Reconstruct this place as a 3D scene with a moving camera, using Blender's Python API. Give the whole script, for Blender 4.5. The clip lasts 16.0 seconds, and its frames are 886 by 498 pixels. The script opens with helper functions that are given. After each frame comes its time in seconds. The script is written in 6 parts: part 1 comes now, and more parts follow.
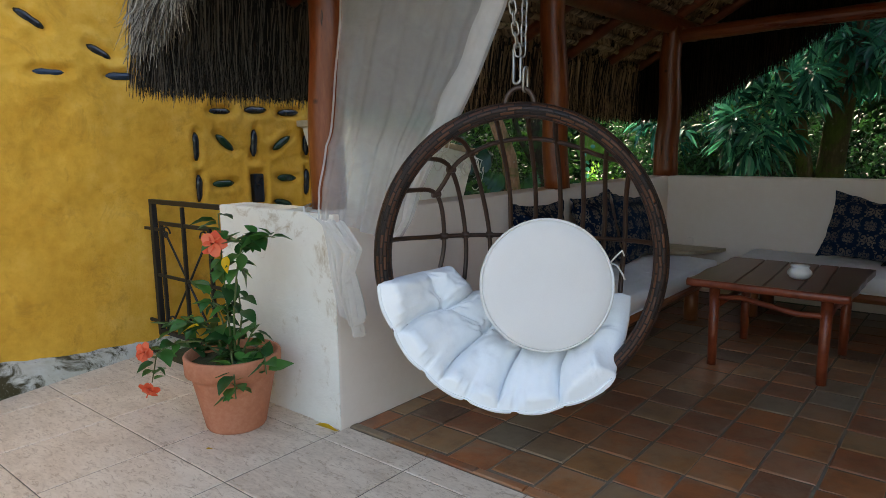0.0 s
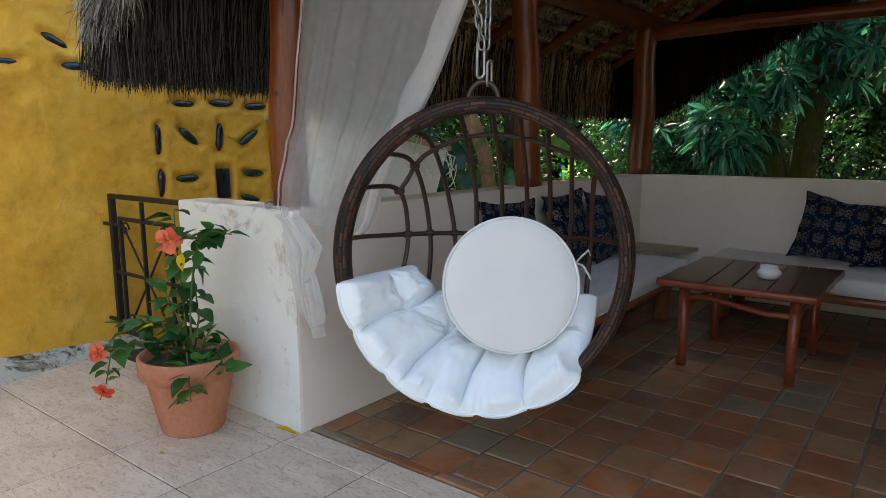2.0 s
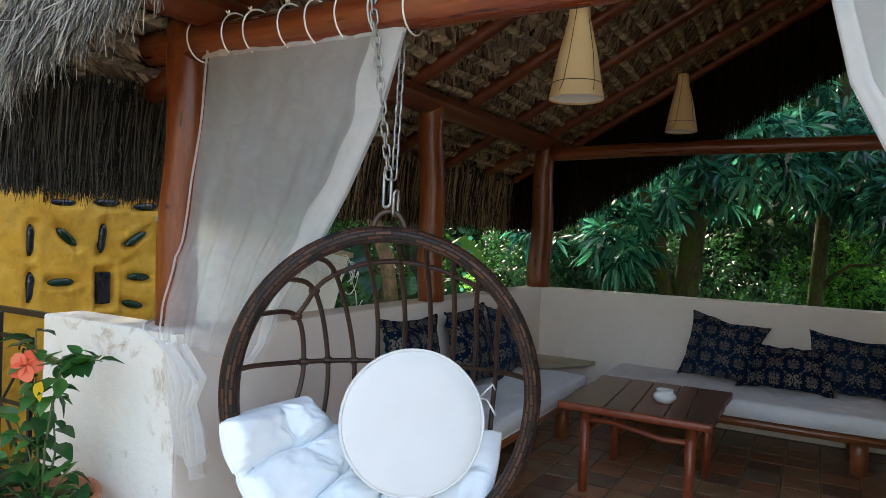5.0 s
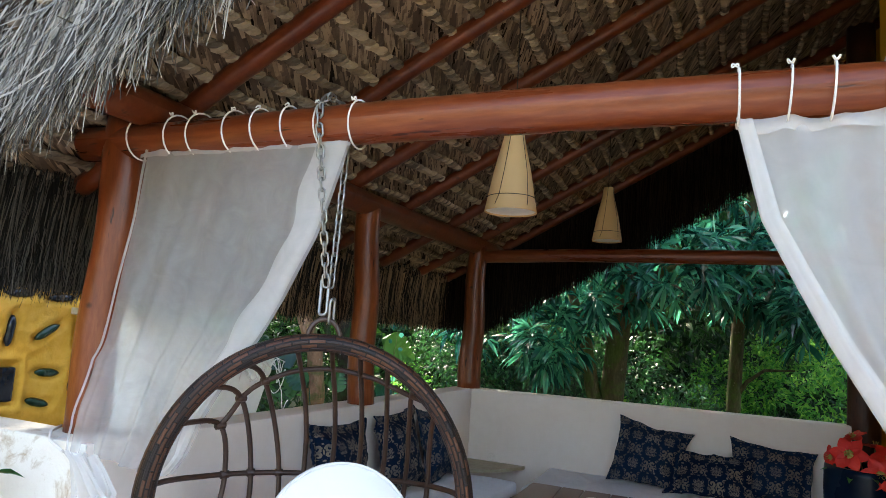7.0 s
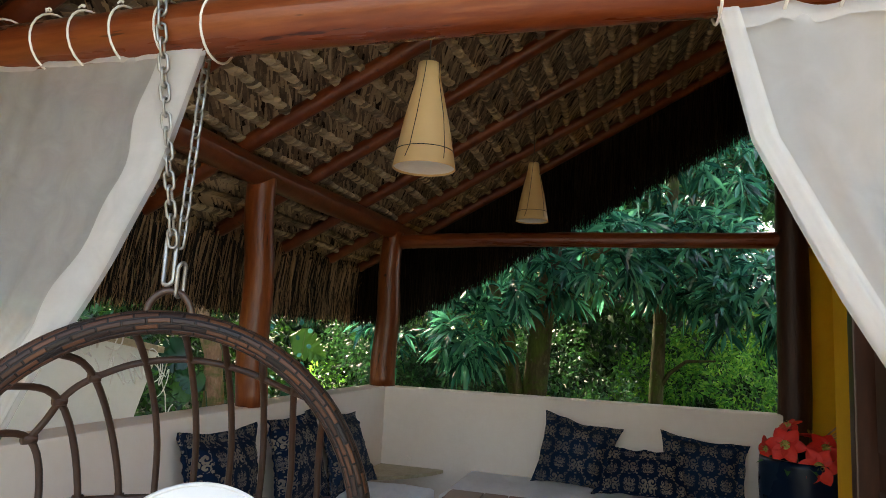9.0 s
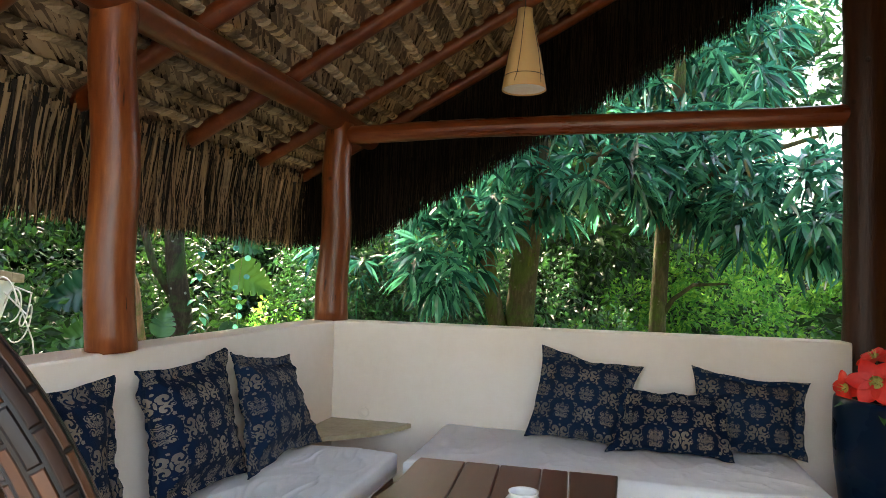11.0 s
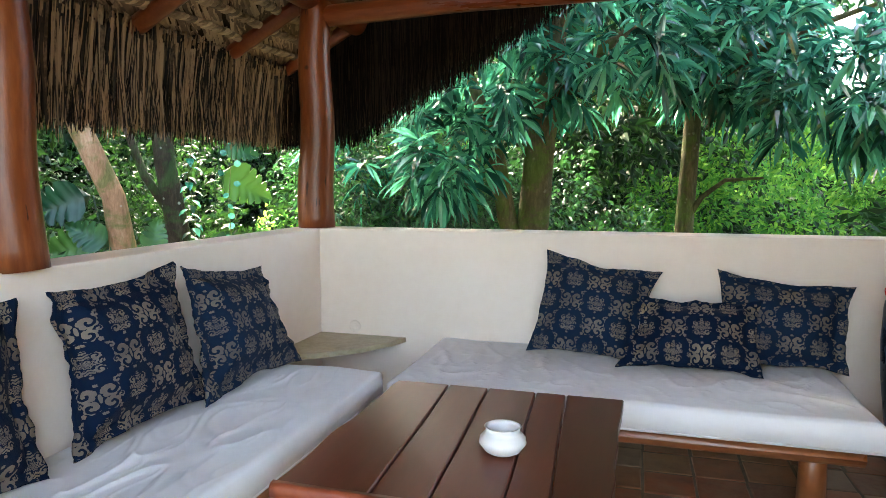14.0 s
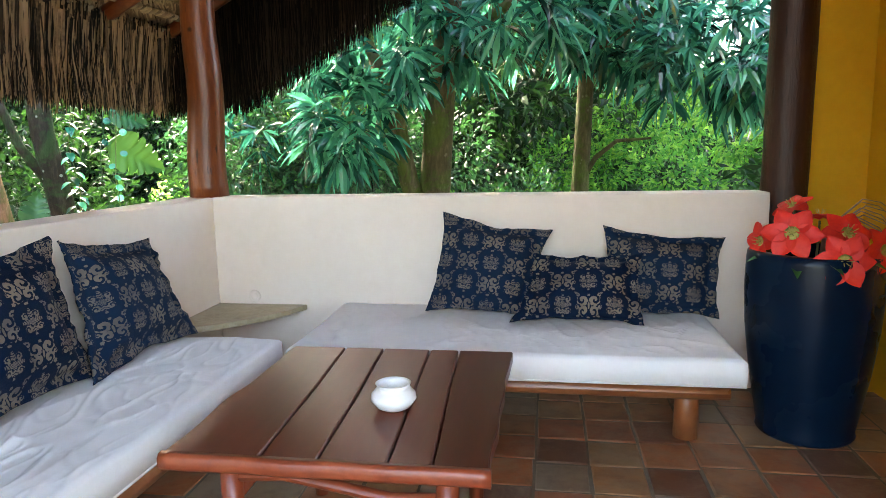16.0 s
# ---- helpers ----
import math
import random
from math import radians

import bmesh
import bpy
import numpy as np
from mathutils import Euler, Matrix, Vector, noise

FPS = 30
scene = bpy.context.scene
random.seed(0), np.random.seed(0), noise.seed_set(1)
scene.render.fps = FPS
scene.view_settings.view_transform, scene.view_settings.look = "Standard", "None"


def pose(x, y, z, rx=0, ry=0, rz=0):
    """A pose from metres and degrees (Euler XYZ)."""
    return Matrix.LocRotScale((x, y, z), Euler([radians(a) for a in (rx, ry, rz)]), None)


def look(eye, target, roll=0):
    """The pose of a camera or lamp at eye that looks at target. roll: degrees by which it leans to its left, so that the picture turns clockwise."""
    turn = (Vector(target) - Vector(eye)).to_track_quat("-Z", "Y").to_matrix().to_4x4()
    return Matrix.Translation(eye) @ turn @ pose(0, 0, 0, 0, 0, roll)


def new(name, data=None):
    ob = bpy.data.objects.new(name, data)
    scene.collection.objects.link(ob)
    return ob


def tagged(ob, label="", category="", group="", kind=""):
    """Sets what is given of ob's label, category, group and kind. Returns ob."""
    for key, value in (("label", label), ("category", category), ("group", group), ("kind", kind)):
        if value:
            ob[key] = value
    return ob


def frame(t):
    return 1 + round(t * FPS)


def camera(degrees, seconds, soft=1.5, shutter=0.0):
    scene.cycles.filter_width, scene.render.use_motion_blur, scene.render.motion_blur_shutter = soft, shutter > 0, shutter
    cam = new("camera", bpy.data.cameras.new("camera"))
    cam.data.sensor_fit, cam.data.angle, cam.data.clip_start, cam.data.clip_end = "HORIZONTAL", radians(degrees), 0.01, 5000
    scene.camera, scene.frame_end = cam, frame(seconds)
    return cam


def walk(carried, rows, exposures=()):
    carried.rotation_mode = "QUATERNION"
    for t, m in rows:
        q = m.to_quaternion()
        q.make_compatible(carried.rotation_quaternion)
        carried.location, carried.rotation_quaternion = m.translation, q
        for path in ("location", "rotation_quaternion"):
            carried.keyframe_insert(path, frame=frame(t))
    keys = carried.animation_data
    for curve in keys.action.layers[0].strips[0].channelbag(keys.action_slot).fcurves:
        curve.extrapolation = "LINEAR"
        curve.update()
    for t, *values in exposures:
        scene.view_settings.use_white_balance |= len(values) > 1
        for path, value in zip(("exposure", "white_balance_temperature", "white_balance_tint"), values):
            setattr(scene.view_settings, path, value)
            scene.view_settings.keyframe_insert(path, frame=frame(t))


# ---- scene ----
cam = camera(67.4, 16.0, soft=0.85)
PATH = [
    (0, (2.327, -1.137, 1.366), (1.071, 0.388, 1.054), -0.7),
    (0.5, (2.331, -1.1, 1.359), (1.091, 0.437, 1.043), -0.5),
    (1, (2.326, -1.07, 1.36), (1.101, 0.478, 1.04), -0.3),
    (1.5, (2.331, -1.051, 1.361), (1.113, 0.503, 1.04), -0.2),
    (2, (2.335, -1.029, 1.359), (1.126, 0.532, 1.038), -0.1),
    (2.5, (2.325, -0.999, 1.354), (1.137, 0.582, 1.057), 0.1),
    (3, (2.305, -0.976, 1.402), (1.157, 0.641, 1.141), 0.5),
    (3.5, (2.281, -0.949, 1.442), (1.178, 0.704, 1.224), 0.9),
    (4, (2.265, -0.934, 1.462), (1.201, 0.752, 1.296), 1.3),
    (6.5, (2.246, -0.942, 1.547), (1.403, 0.862, 1.727), 3.5),
    (7, (2.237, -0.964, 1.563), (1.439, 0.853, 1.809), 3.7),
    (7.5, (2.223, -0.959, 1.566), (1.484, 0.877, 1.855), 3.5),
    (8, (2.193, -0.907, 1.558), (1.517, 0.95, 1.867), 3.3),
    (8.5, (2.16, -0.711, 1.529), (1.535, 1.166, 1.822), 3.1),
    (9, (2.095, -0.405, 1.492), (1.52, 1.493, 1.754), 2.8),
    (9.5, (1.939, -0.105, 1.434), (1.45, 1.821, 1.655), 1.9),
    (12, (1.771, 1.323, 1.347), (1.264, 3.257, 1.333), 1.1),
    (12.5, (1.803, 1.388, 1.337), (1.228, 3.302, 1.271), 0.7),
    (13, (1.811, 1.381, 1.325), (1.205, 3.284, 1.215), 0.7),
    (13.5, (1.845, 1.376, 1.325), (1.238, 3.275, 1.169), 0.3),
    (14, (1.865, 1.382, 1.322), (1.294, 3.289, 1.123), -0.1),
    (14.5, (1.892, 1.384, 1.317), (1.373, 3.301, 1.082), -0.4),
    (15, (1.907, 1.386, 1.31), (1.452, 3.316, 1.047), -0.6),
    (15.5, (1.934, 1.38, 1.312), (1.545, 3.321, 1.024), -0.9),
    (16, (1.952, 1.363, 1.313), (1.638, 3.315, 1.01), -1.2),
]
EXPOSURES = [(0, 2.1, 8000, 12), (2, 2.12, 8000, 12), (4, 2.35, 7700, 11), (7, 3.1, 7200, 12), (8.3, 3.08, 7350, 12), (9.5, 2.95, 9300, 14), (12, 4.45, 7950, 12), (13.5, 4.38, 7850, 12), (15, 4.45, 7800, 12), (16, 4.56, 7800, 12)]
walk(cam, [(t, look(eye, target, roll)) for t, eye, target, roll in PATH], EXPOSURES)

# ---- daylight: bright sky, the sun behind the trees of the garden ----
SUN_DIR = Vector((-0.66, 0.74, 0.78)).normalized()
world = bpy.data.worlds.new("sky")
scene.world = world
world.use_nodes = True
wn = world.node_tree
sky = wn.nodes.new("ShaderNodeTexSky")
sky.sky_type, sky.sun_disc = "NISHITA", False
sky.sun_elevation, sky.sun_rotation = math.asin(SUN_DIR.z), math.atan2(SUN_DIR.x, SUN_DIR.y)
sky.air_density, sky.dust_density = 1.0, 3.0
wn.links.new(sky.outputs[0], wn.nodes["Background"].inputs[0])
wn.nodes["Background"].inputs[1].default_value = 0.15
sun = new("sun", bpy.data.lights.new("sun", "SUN"))
sun.data.energy, sun.data.angle, sun.data.color = 3.0, radians(3.0), (1.0, 0.93, 0.8)
sun.matrix_world = look(SUN_DIR * 30, (0, 0, 0))


# ---- materials ----
class Nodes:
    """Short names for making shader nodes."""

    def __init__(self, name):
        self.mat = bpy.data.materials.new(name)
        self.mat.use_nodes = True
        self.t = self.mat.node_tree
        self.bsdf = self.t.nodes["Principled BSDF"]
        self.out = self.t.nodes["Material Output"]

    def put(self, sock, v):
        if isinstance(v, bpy.types.NodeSocket):
            self.t.links.new(v, sock)
        else:
            sock.default_value = v

    def node(self, kind, **inputs):
        n = self.t.nodes.new(kind)
        for k, v in inputs.items():
            self.put(n.inputs[k.replace("_", " ")], v)
        return n

    def m(self, op, a, b=0.0, c=0.0):
        n = self.t.nodes.new("ShaderNodeMath")
        n.operation = op
        for sock, v in zip(n.inputs, (a, b, c)):
            self.put(sock, v)
        return n.outputs[0]

    def coords(self, stretch=(1, 1, 1), which="Object"):
        c = self.t.nodes.new("ShaderNodeTexCoord")
        mp = self.node("ShaderNodeMapping", Scale=stretch)
        self.t.links.new(c.outputs[which], mp.inputs[0])
        return mp.outputs[0]

    def noise(self, vec, scale, detail=5.0, rough=0.6, dist=0.0):
        return self.node("ShaderNodeTexNoise", Vector=vec, Scale=scale, Detail=detail, Roughness=rough, Distortion=dist).outputs[0]

    def ramp(self, fac, stops):
        n = self.t.nodes.new("ShaderNodeValToRGB")
        e = n.color_ramp.elements
        while len(e) < len(stops):
            e.new(0.5)
        for el, (p, col) in zip(e, stops):
            el.position, el.color = p, (*col, 1) if len(col) == 3 else col
        self.put(n.inputs[0], fac)
        return n.outputs[0]

    def mix(self, fac, a, b, blend="MIX"):
        n = self.t.nodes.new("ShaderNodeMix")
        n.data_type, n.blend_type = "RGBA", blend
        self.put(n.inputs[0], fac)
        for sock, v in ((n.inputs[6], a), (n.inputs[7], b)):
            self.put(sock, (*v, 1) if isinstance(v, tuple) and len(v) == 3 else v)
        return n.outputs[2]

    def bump(self, height, strength=0.3, dist=0.01):
        n = self.node("ShaderNodeBump", Height=height, Strength=strength, Distance=dist)
        self.t.links.new(n.outputs[0], self.bsdf.inputs["Normal"])

    def done(self, col, rough=0.6, metal=0.0, spec=0.5):
        self.put(self.bsdf.inputs["Base Color"], (*col, 1) if isinstance(col, tuple) else col)
        self.put(self.bsdf.inputs["Roughness"], rough)
        self.put(self.bsdf.inputs["Metallic"], metal)
        self.put(self.bsdf.inputs["Specular IOR Level"], spec)
        return self.mat


def surface(name, a, b, c, big=3.0, fine=40.0, rough=0.6, bump=0.2, dist=0.006, stretch=(1, 1, 1), metal=0.0, spec=0.5, vary=0.0, island=0.0, cracks=0.0, mottle=0.3):
    """A grained surface: colours a, b, c by two scales of noise; vary: from object to object; island: from piece to piece."""
    n = Nodes(name)
    v = n.coords(stretch)
    g = n.noise(v, big, 4.0)
    f = n.noise(v, fine, 6.0, 0.7)
    mixed = n.m("ADD", n.m("MULTIPLY", g, 0.6), n.m("MULTIPLY", f, 0.4))
    if vary:
        r = n.t.nodes.new("ShaderNodeObjectInfo").outputs["Random"]
        mixed = n.m("ADD", mixed, n.m("MULTIPLY", n.m("SUBTRACT", r, 0.5), vary))
    if island:
        r = n.t.nodes.new("ShaderNodeNewGeometry").outputs["Random Per Island"]
        mixed = n.m("ADD", mixed, n.m("MULTIPLY", n.m("SUBTRACT", r, 0.5), island))
    col = n.ramp(mixed, [(0.3, a), (0.5, b), (0.7, c)])
    height = f
    if cracks:
        split = n.ramp(n.noise(n.coords(tuple(q * 2.4 for q in stretch)), 2.6, 3.0, 0.6), [(0.66, (0, 0, 0)), (0.71, (1, 1, 1))])
        vo = n.node("ShaderNodeTexVoronoi", Vector=n.coords((1, 1, 1)), Scale=5.5)
        knot = n.ramp(n.m("ADD", vo.outputs["Distance"], n.m("MULTIPLY", f, 0.06)), [(0.07, (1, 1, 1)), (0.13, (0, 0, 0))])
        hurt = n.m("MULTIPLY", n.m("MAXIMUM", split, knot), cracks)
        col = n.mix(hurt, col, tuple(q * 0.18 for q in a))
        height = n.m("SUBTRACT", f, n.m("MULTIPLY", hurt, 0.8))
    n.bump(height, bump, dist)
    rr = n.m("ADD", n.m("MULTIPLY", n.m("SUBTRACT", g, 0.5), mottle), rough)
    return n.done(col, rr, metal, spec)


def leaf_material(name, a, b, c, rough=0.35, through_light=0.3, glow=True, spec=0.3):
    n = Nodes(name)
    r = n.t.nodes.new("ShaderNodeNewGeometry").outputs["Random Per Island"]
    o = n.t.nodes.new("ShaderNodeObjectInfo").outputs["Random"]
    r = n.m("FRACT", n.m("ADD", r, n.m("MULTIPLY", o, 3.7)))
    g = n.noise(n.coords(), 1.3, 3.0)
    col = n.ramp(n.m("ADD", n.m("MULTIPLY", r, 0.6), n.m("MULTIPLY", g, 0.4)), [(0.2, a), (0.5, b), (0.8, c)])
    n.done(col, rough, 0.0, spec)
    tr = n.node("ShaderNodeBsdfTranslucent", Color=n.mix(0.25, col, (0.13, 0.42, 0.06)) if glow else col)
    mx = n.node("ShaderNodeMixShader", Fac=through_light)
    n.t.links.new(n.bsdf.outputs[0], mx.inputs[1])
    n.t.links.new(tr.outputs[0], mx.inputs[2])
    n.t.links.new(mx.outputs[0], n.out.inputs[0])
    return n.mat


def sheer_material(name, cover, col=(0.86, 0.86, 0.88)):
    """Thin white voile: part of the light goes straight through between the threads."""
    n = Nodes(name)
    weave = n.noise(n.coords((1, 1, 1)), 9.0, 4.0, 0.6, 1.2)
    n.done(col, 0.7)
    tl = n.node("ShaderNodeBsdfTranslucent", Color=(*col, 1))
    cl = n.node("ShaderNodeBsdfTransparent")
    cloth = n.node("ShaderNodeMixShader", Fac=0.5)
    n.t.links.new(n.bsdf.outputs[0], cloth.inputs[1])
    n.t.links.new(tl.outputs[0], cloth.inputs[2])
    mx = n.node("ShaderNodeMixShader", Fac=n.m("ADD", n.m("MULTIPLY", weave, 0.16), cover - 0.08))
    n.t.links.new(cl.outputs[0], mx.inputs[1])
    n.t.links.new(cloth.outputs[0], mx.inputs[2])
    n.t.links.new(mx.outputs[0], n.out.inputs[0])
    return n.mat


def damask_material(name, navy=(0.0025, 0.009, 0.026), gold=(0.225, 0.178, 0.13), wide=0.124, tall=0.114):
    """Navy jacquard: filigree medallions and curled acanthus pairs set chequerwise, woven in dull gold."""
    n = Nodes(name)
    v = n.coords()
    wob = n.node("ShaderNodeTexNoise", Vector=v, Scale=55.0, Detail=2.0)
    vv = n.t.nodes.new("ShaderNodeVectorMath")
    vv.operation = "MULTIPLY_ADD"
    n.put(vv.inputs[0], wob.outputs[1])
    vv.inputs[1].default_value = (0.007, 0.007, 0.0)
    n.put(vv.inputs[2], v)
    sep = n.node("ShaderNodeSeparateXYZ", Vector=vv.outputs[0])
    x, y = n.m("ADD", n.m("DIVIDE", sep.outputs[0], wide), 20.27), n.m("ADD", n.m("DIVIDE", sep.outputs[1], tall), 20.4)
    odd = n.m("MODULO", n.m("ADD", n.m("FLOOR", x), n.m("FLOOR", y)), 2.0)
    cx, cy = n.m("SUBTRACT", n.m("FRACT", x), 0.5), n.m("SUBTRACT", n.m("FRACT", y), 0.5)
    sx = n.m("ABSOLUTE", cx)

    def dist(px, py, ax=1.0):
        ux, uy = n.m("MULTIPLY", n.m("SUBTRACT", sx, px), ax), n.m("SUBTRACT", cy, py)
        return n.m("SQRT", n.m("ADD", n.m("MULTIPLY", ux, ux), n.m("MULTIPLY", uy, uy)))

    def both(*k):
        out = k[0]
        for q in k[1:]:
            out = n.m("MULTIPLY", out, q)
        return out

    def either(*k):
        out = k[0]
        for q in k[1:]:
            out = n.m("MAXIMUM", out, q)
        return out

    def leafy(px, py, r, qx, qy, q, teeth=7.0, depth=0.16):
        """A curled acanthus lobe: a crescent whose back is scalloped."""
        a = n.m("ARCTAN2", n.m("SUBTRACT", cy, py), n.m("SUBTRACT", sx, px))
        edge = n.m("MULTIPLY", r, n.m("ADD", 1.0 - depth, n.m("MULTIPLY", n.m("ABSOLUTE", n.m("SINE", n.m("MULTIPLY", a, teeth))), depth)))
        return both(n.m("LESS_THAN", dist(px, py), edge), n.m("GREATER_THAN", dist(qx, qy), q))

    def bud(px, py, r, teeth=2.5, depth=0.3):
        return leafy(px, py, r, 9.0, 9.0, 0.0, teeth, depth)

    def scroll(px, py, size, turn, start, wind=6.2, open_at=-0.38, teeth=3.5):
        """A curled leaf: one arm wound round a point, its outside scalloped."""
        a = n.m("ARCTAN2", n.m("SUBTRACT", cy, py), n.m("SUBTRACT", sx, px))
        rr = dist(px, py)
        arm = n.m("GREATER_THAN", n.m("SINE", n.m("ADD", n.m("MULTIPLY", a, turn), n.m("MULTIPLY_ADD", rr, wind / size, start))), open_at)
        edge = n.m("MULTIPLY_ADD", n.m("ABSOLUTE", n.m("SINE", n.m("MULTIPLY", a, teeth))), size * 0.22, size * 0.78)
        return both(arm, n.m("LESS_THAN", rr, edge))

    r, ang = dist(0.0, 0.0), n.m("ARCTAN2", cy, cx)
    rings = n.m("GREATER_THAN", n.m("SINE", n.m("ADD", n.m("MULTIPLY", r, 75.0), n.m("MULTIPLY", n.m("COSINE", n.m("MULTIPLY", ang, 8.0)), 2.2))), -0.5)
    petals = either(bud(0.0, 0.0, 0.125, 4.0), bud(0.165, 0.02, 0.10), bud(0.0, 0.215, 0.105), bud(0.0, -0.225, 0.115), bud(0.0, 0.36, 0.06), bud(0.29, 0.02, 0.06))
    medallion = either(both(petals, rings), scroll(0.20, -0.20, 0.125, 1.0, 0.4), scroll(0.19, 0.20, 0.115, -1.0, 2.6), bud(0.0, -0.39, 0.05))
    leaves = either(scroll(0.235, 0.17, 0.225, -1.0, 0.9), scroll(0.20, -0.20, 0.20, 1.0, 2.2), scroll(0.43, 0.38, 0.10, 1.0, 1.0), scroll(0.43, -0.06, 0.085, -1.0, 2.0), n.m("LESS_THAN", dist(0.0, -0.02, 3.2), 0.13), bud(0.40, -0.37, 0.07), bud(0.0, 0.37, 0.055), bud(0.03, -0.44, 0.045))
    pat = either(n.m("ADD", both(medallion, n.m("SUBTRACT", 1.0, odd)), both(leaves, odd)), both(bud(0.5, 0.49, 0.06), 0.8))
    thread = n.noise(n.coords((700, 700, 1)), 1.0, 2.0)
    worn = n.ramp(n.noise(v, 7.0, 3.0, 0.6), [(0.38, (0.55, 0.55, 0.55)), (0.62, (1, 1, 1))])
    pat = both(pat, worn, n.m("ADD", 0.6, n.m("MULTIPLY", thread, 0.6)))
    col = n.mix(pat, navy, gold)
    n.bump(n.m("ADD", thread, pat), 0.3, 0.002)
    n.bsdf.inputs["Specular Tint"].default_value = (0.45, 0.68, 1.0, 1)
    return n.done(col, n.m("SUBTRACT", 0.7, n.m("MULTIPLY", pat, 0.15)), 0.0, 0.14)


def weave_material(name):
    """Flat rattan strips wound along a hoop; u runs along it and v round it, in metres."""
    n = Nodes(name)
    uv = n.coords((1, 1, 1), "UV")
    br = n.t.nodes.new("ShaderNodeTexBrick")
    n.put(br.inputs["Vector"], uv)
    for k, val in (("Scale", 1.0), ("Mortar Size", 0.0036), ("Mortar Smooth", 0.6), ("Bias", -0.1), ("Brick Width", 0.06), ("Row Height", 0.0165)):
        br.inputs[k].default_value = val
    br.inputs["Color1"].default_value, br.inputs["Color2"].default_value, br.inputs["Mortar"].default_value = (0.010, 0.006, 0.006, 1), (0.125, 0.045, 0.019, 1), (0.004, 0.003, 0.003, 1)
    g = n.noise(n.coords(), 60.0, 5.0)
    n.bump(n.m("ADD", n.m("MULTIPLY", br.outputs["Fac"], -1.0), n.m("MULTIPLY", g, 0.2)), 0.8, 0.004)
    return n.done(n.mix(n.m("MULTIPLY", g, 0.4), br.outputs["Color"], (0.022, 0.013, 0.011)), 0.48, 0.0, 0.3)


def plaster_material(name, a, b, c, stain, amount, start=0.6, end=0.74, relief=0.6):
    """Hand-trowelled paint with stains of their own shape."""
    n = Nodes(name)
    v = n.coords()
    g, f, h = n.noise(v, 1.6, 5.0), n.noise(v, 14.0, 6.0, 0.65), n.noise(v, 5.0, 8.0, 0.75, 0.6)
    col = n.ramp(n.m("ADD", n.m("MULTIPLY", g, 0.6), n.m("MULTIPLY", f, 0.4)), [(0.3, a), (0.52, b), (0.72, c)])
    spots = n.m("MULTIPLY", n.ramp(h, [(start, (0, 0, 0)), (end, (1, 1, 1))]), amount)
    col = n.mix(spots, col, stain)
    n.bump(n.m("ADD", n.m("MULTIPLY", f, 0.7), n.m("MULTIPLY", n.noise(v, 90.0, 3.0), 0.15)), relief, 0.016)
    return n.done(col, 0.8, 0.0, 0.3)


def tile_material(name):
    """Hand-made clay tiles: red, ochre, brown and cement-filmed ones, mottled and worn."""
    n = Nodes(name)
    v = n.coords()
    r = n.t.nodes.new("ShaderNodeObjectInfo").outputs["Random"]
    where = n.t.nodes.new("ShaderNodeVectorMath")
    n.put(where.inputs[0], v)
    shift = n.node("ShaderNodeCombineXYZ", X=n.m("MULTIPLY", r, 31.0), Y=n.m("MULTIPLY", r, 17.0))
    n.put(where.inputs[1], shift.outputs[0])
    p = where.outputs[0]
    g, f, h = n.noise(p, 7.0, 5.0, 0.6), n.noise(p, 36.0, 6.0, 0.7), n.noise(p, 3.2, 5.0, 0.7, 0.8)
    base = n.ramp(r, [(0.0, (0.14, 0.068, 0.04)), (0.2, (0.37, 0.11, 0.04)), (0.42, (0.32, 0.15, 0.058)), (0.6, (0.43, 0.135, 0.045)), (0.8, (0.36, 0.18, 0.07)), (1.0, (0.25, 0.195, 0.135))])
    col = n.mix(n.ramp(g, [(0.42, (0, 0, 0)), (0.7, (0.7, 0.7, 0.7))]), base, (0.085, 0.045, 0.028))
    film = n.m("MULTIPLY", n.ramp(n.m("ADD", n.m("MULTIPLY", h, 0.75), n.m("MULTIPLY", f, 0.25)), [(0.45, (0, 0, 0)), (0.65, (1, 1, 1))]), 0.6)
    col = n.mix(film, col, (0.36, 0.29, 0.20))
    col = n.mix(n.m("MULTIPLY", f, 0.35), col, base)
    n.bump(n.m("ADD", g, n.m("MULTIPLY", f, 0.5)), 0.3, 0.005)
    return n.done(col, n.m("ADD", 0.24, n.m("MULTIPLY", h, 0.3)), 0.0, 0.5)


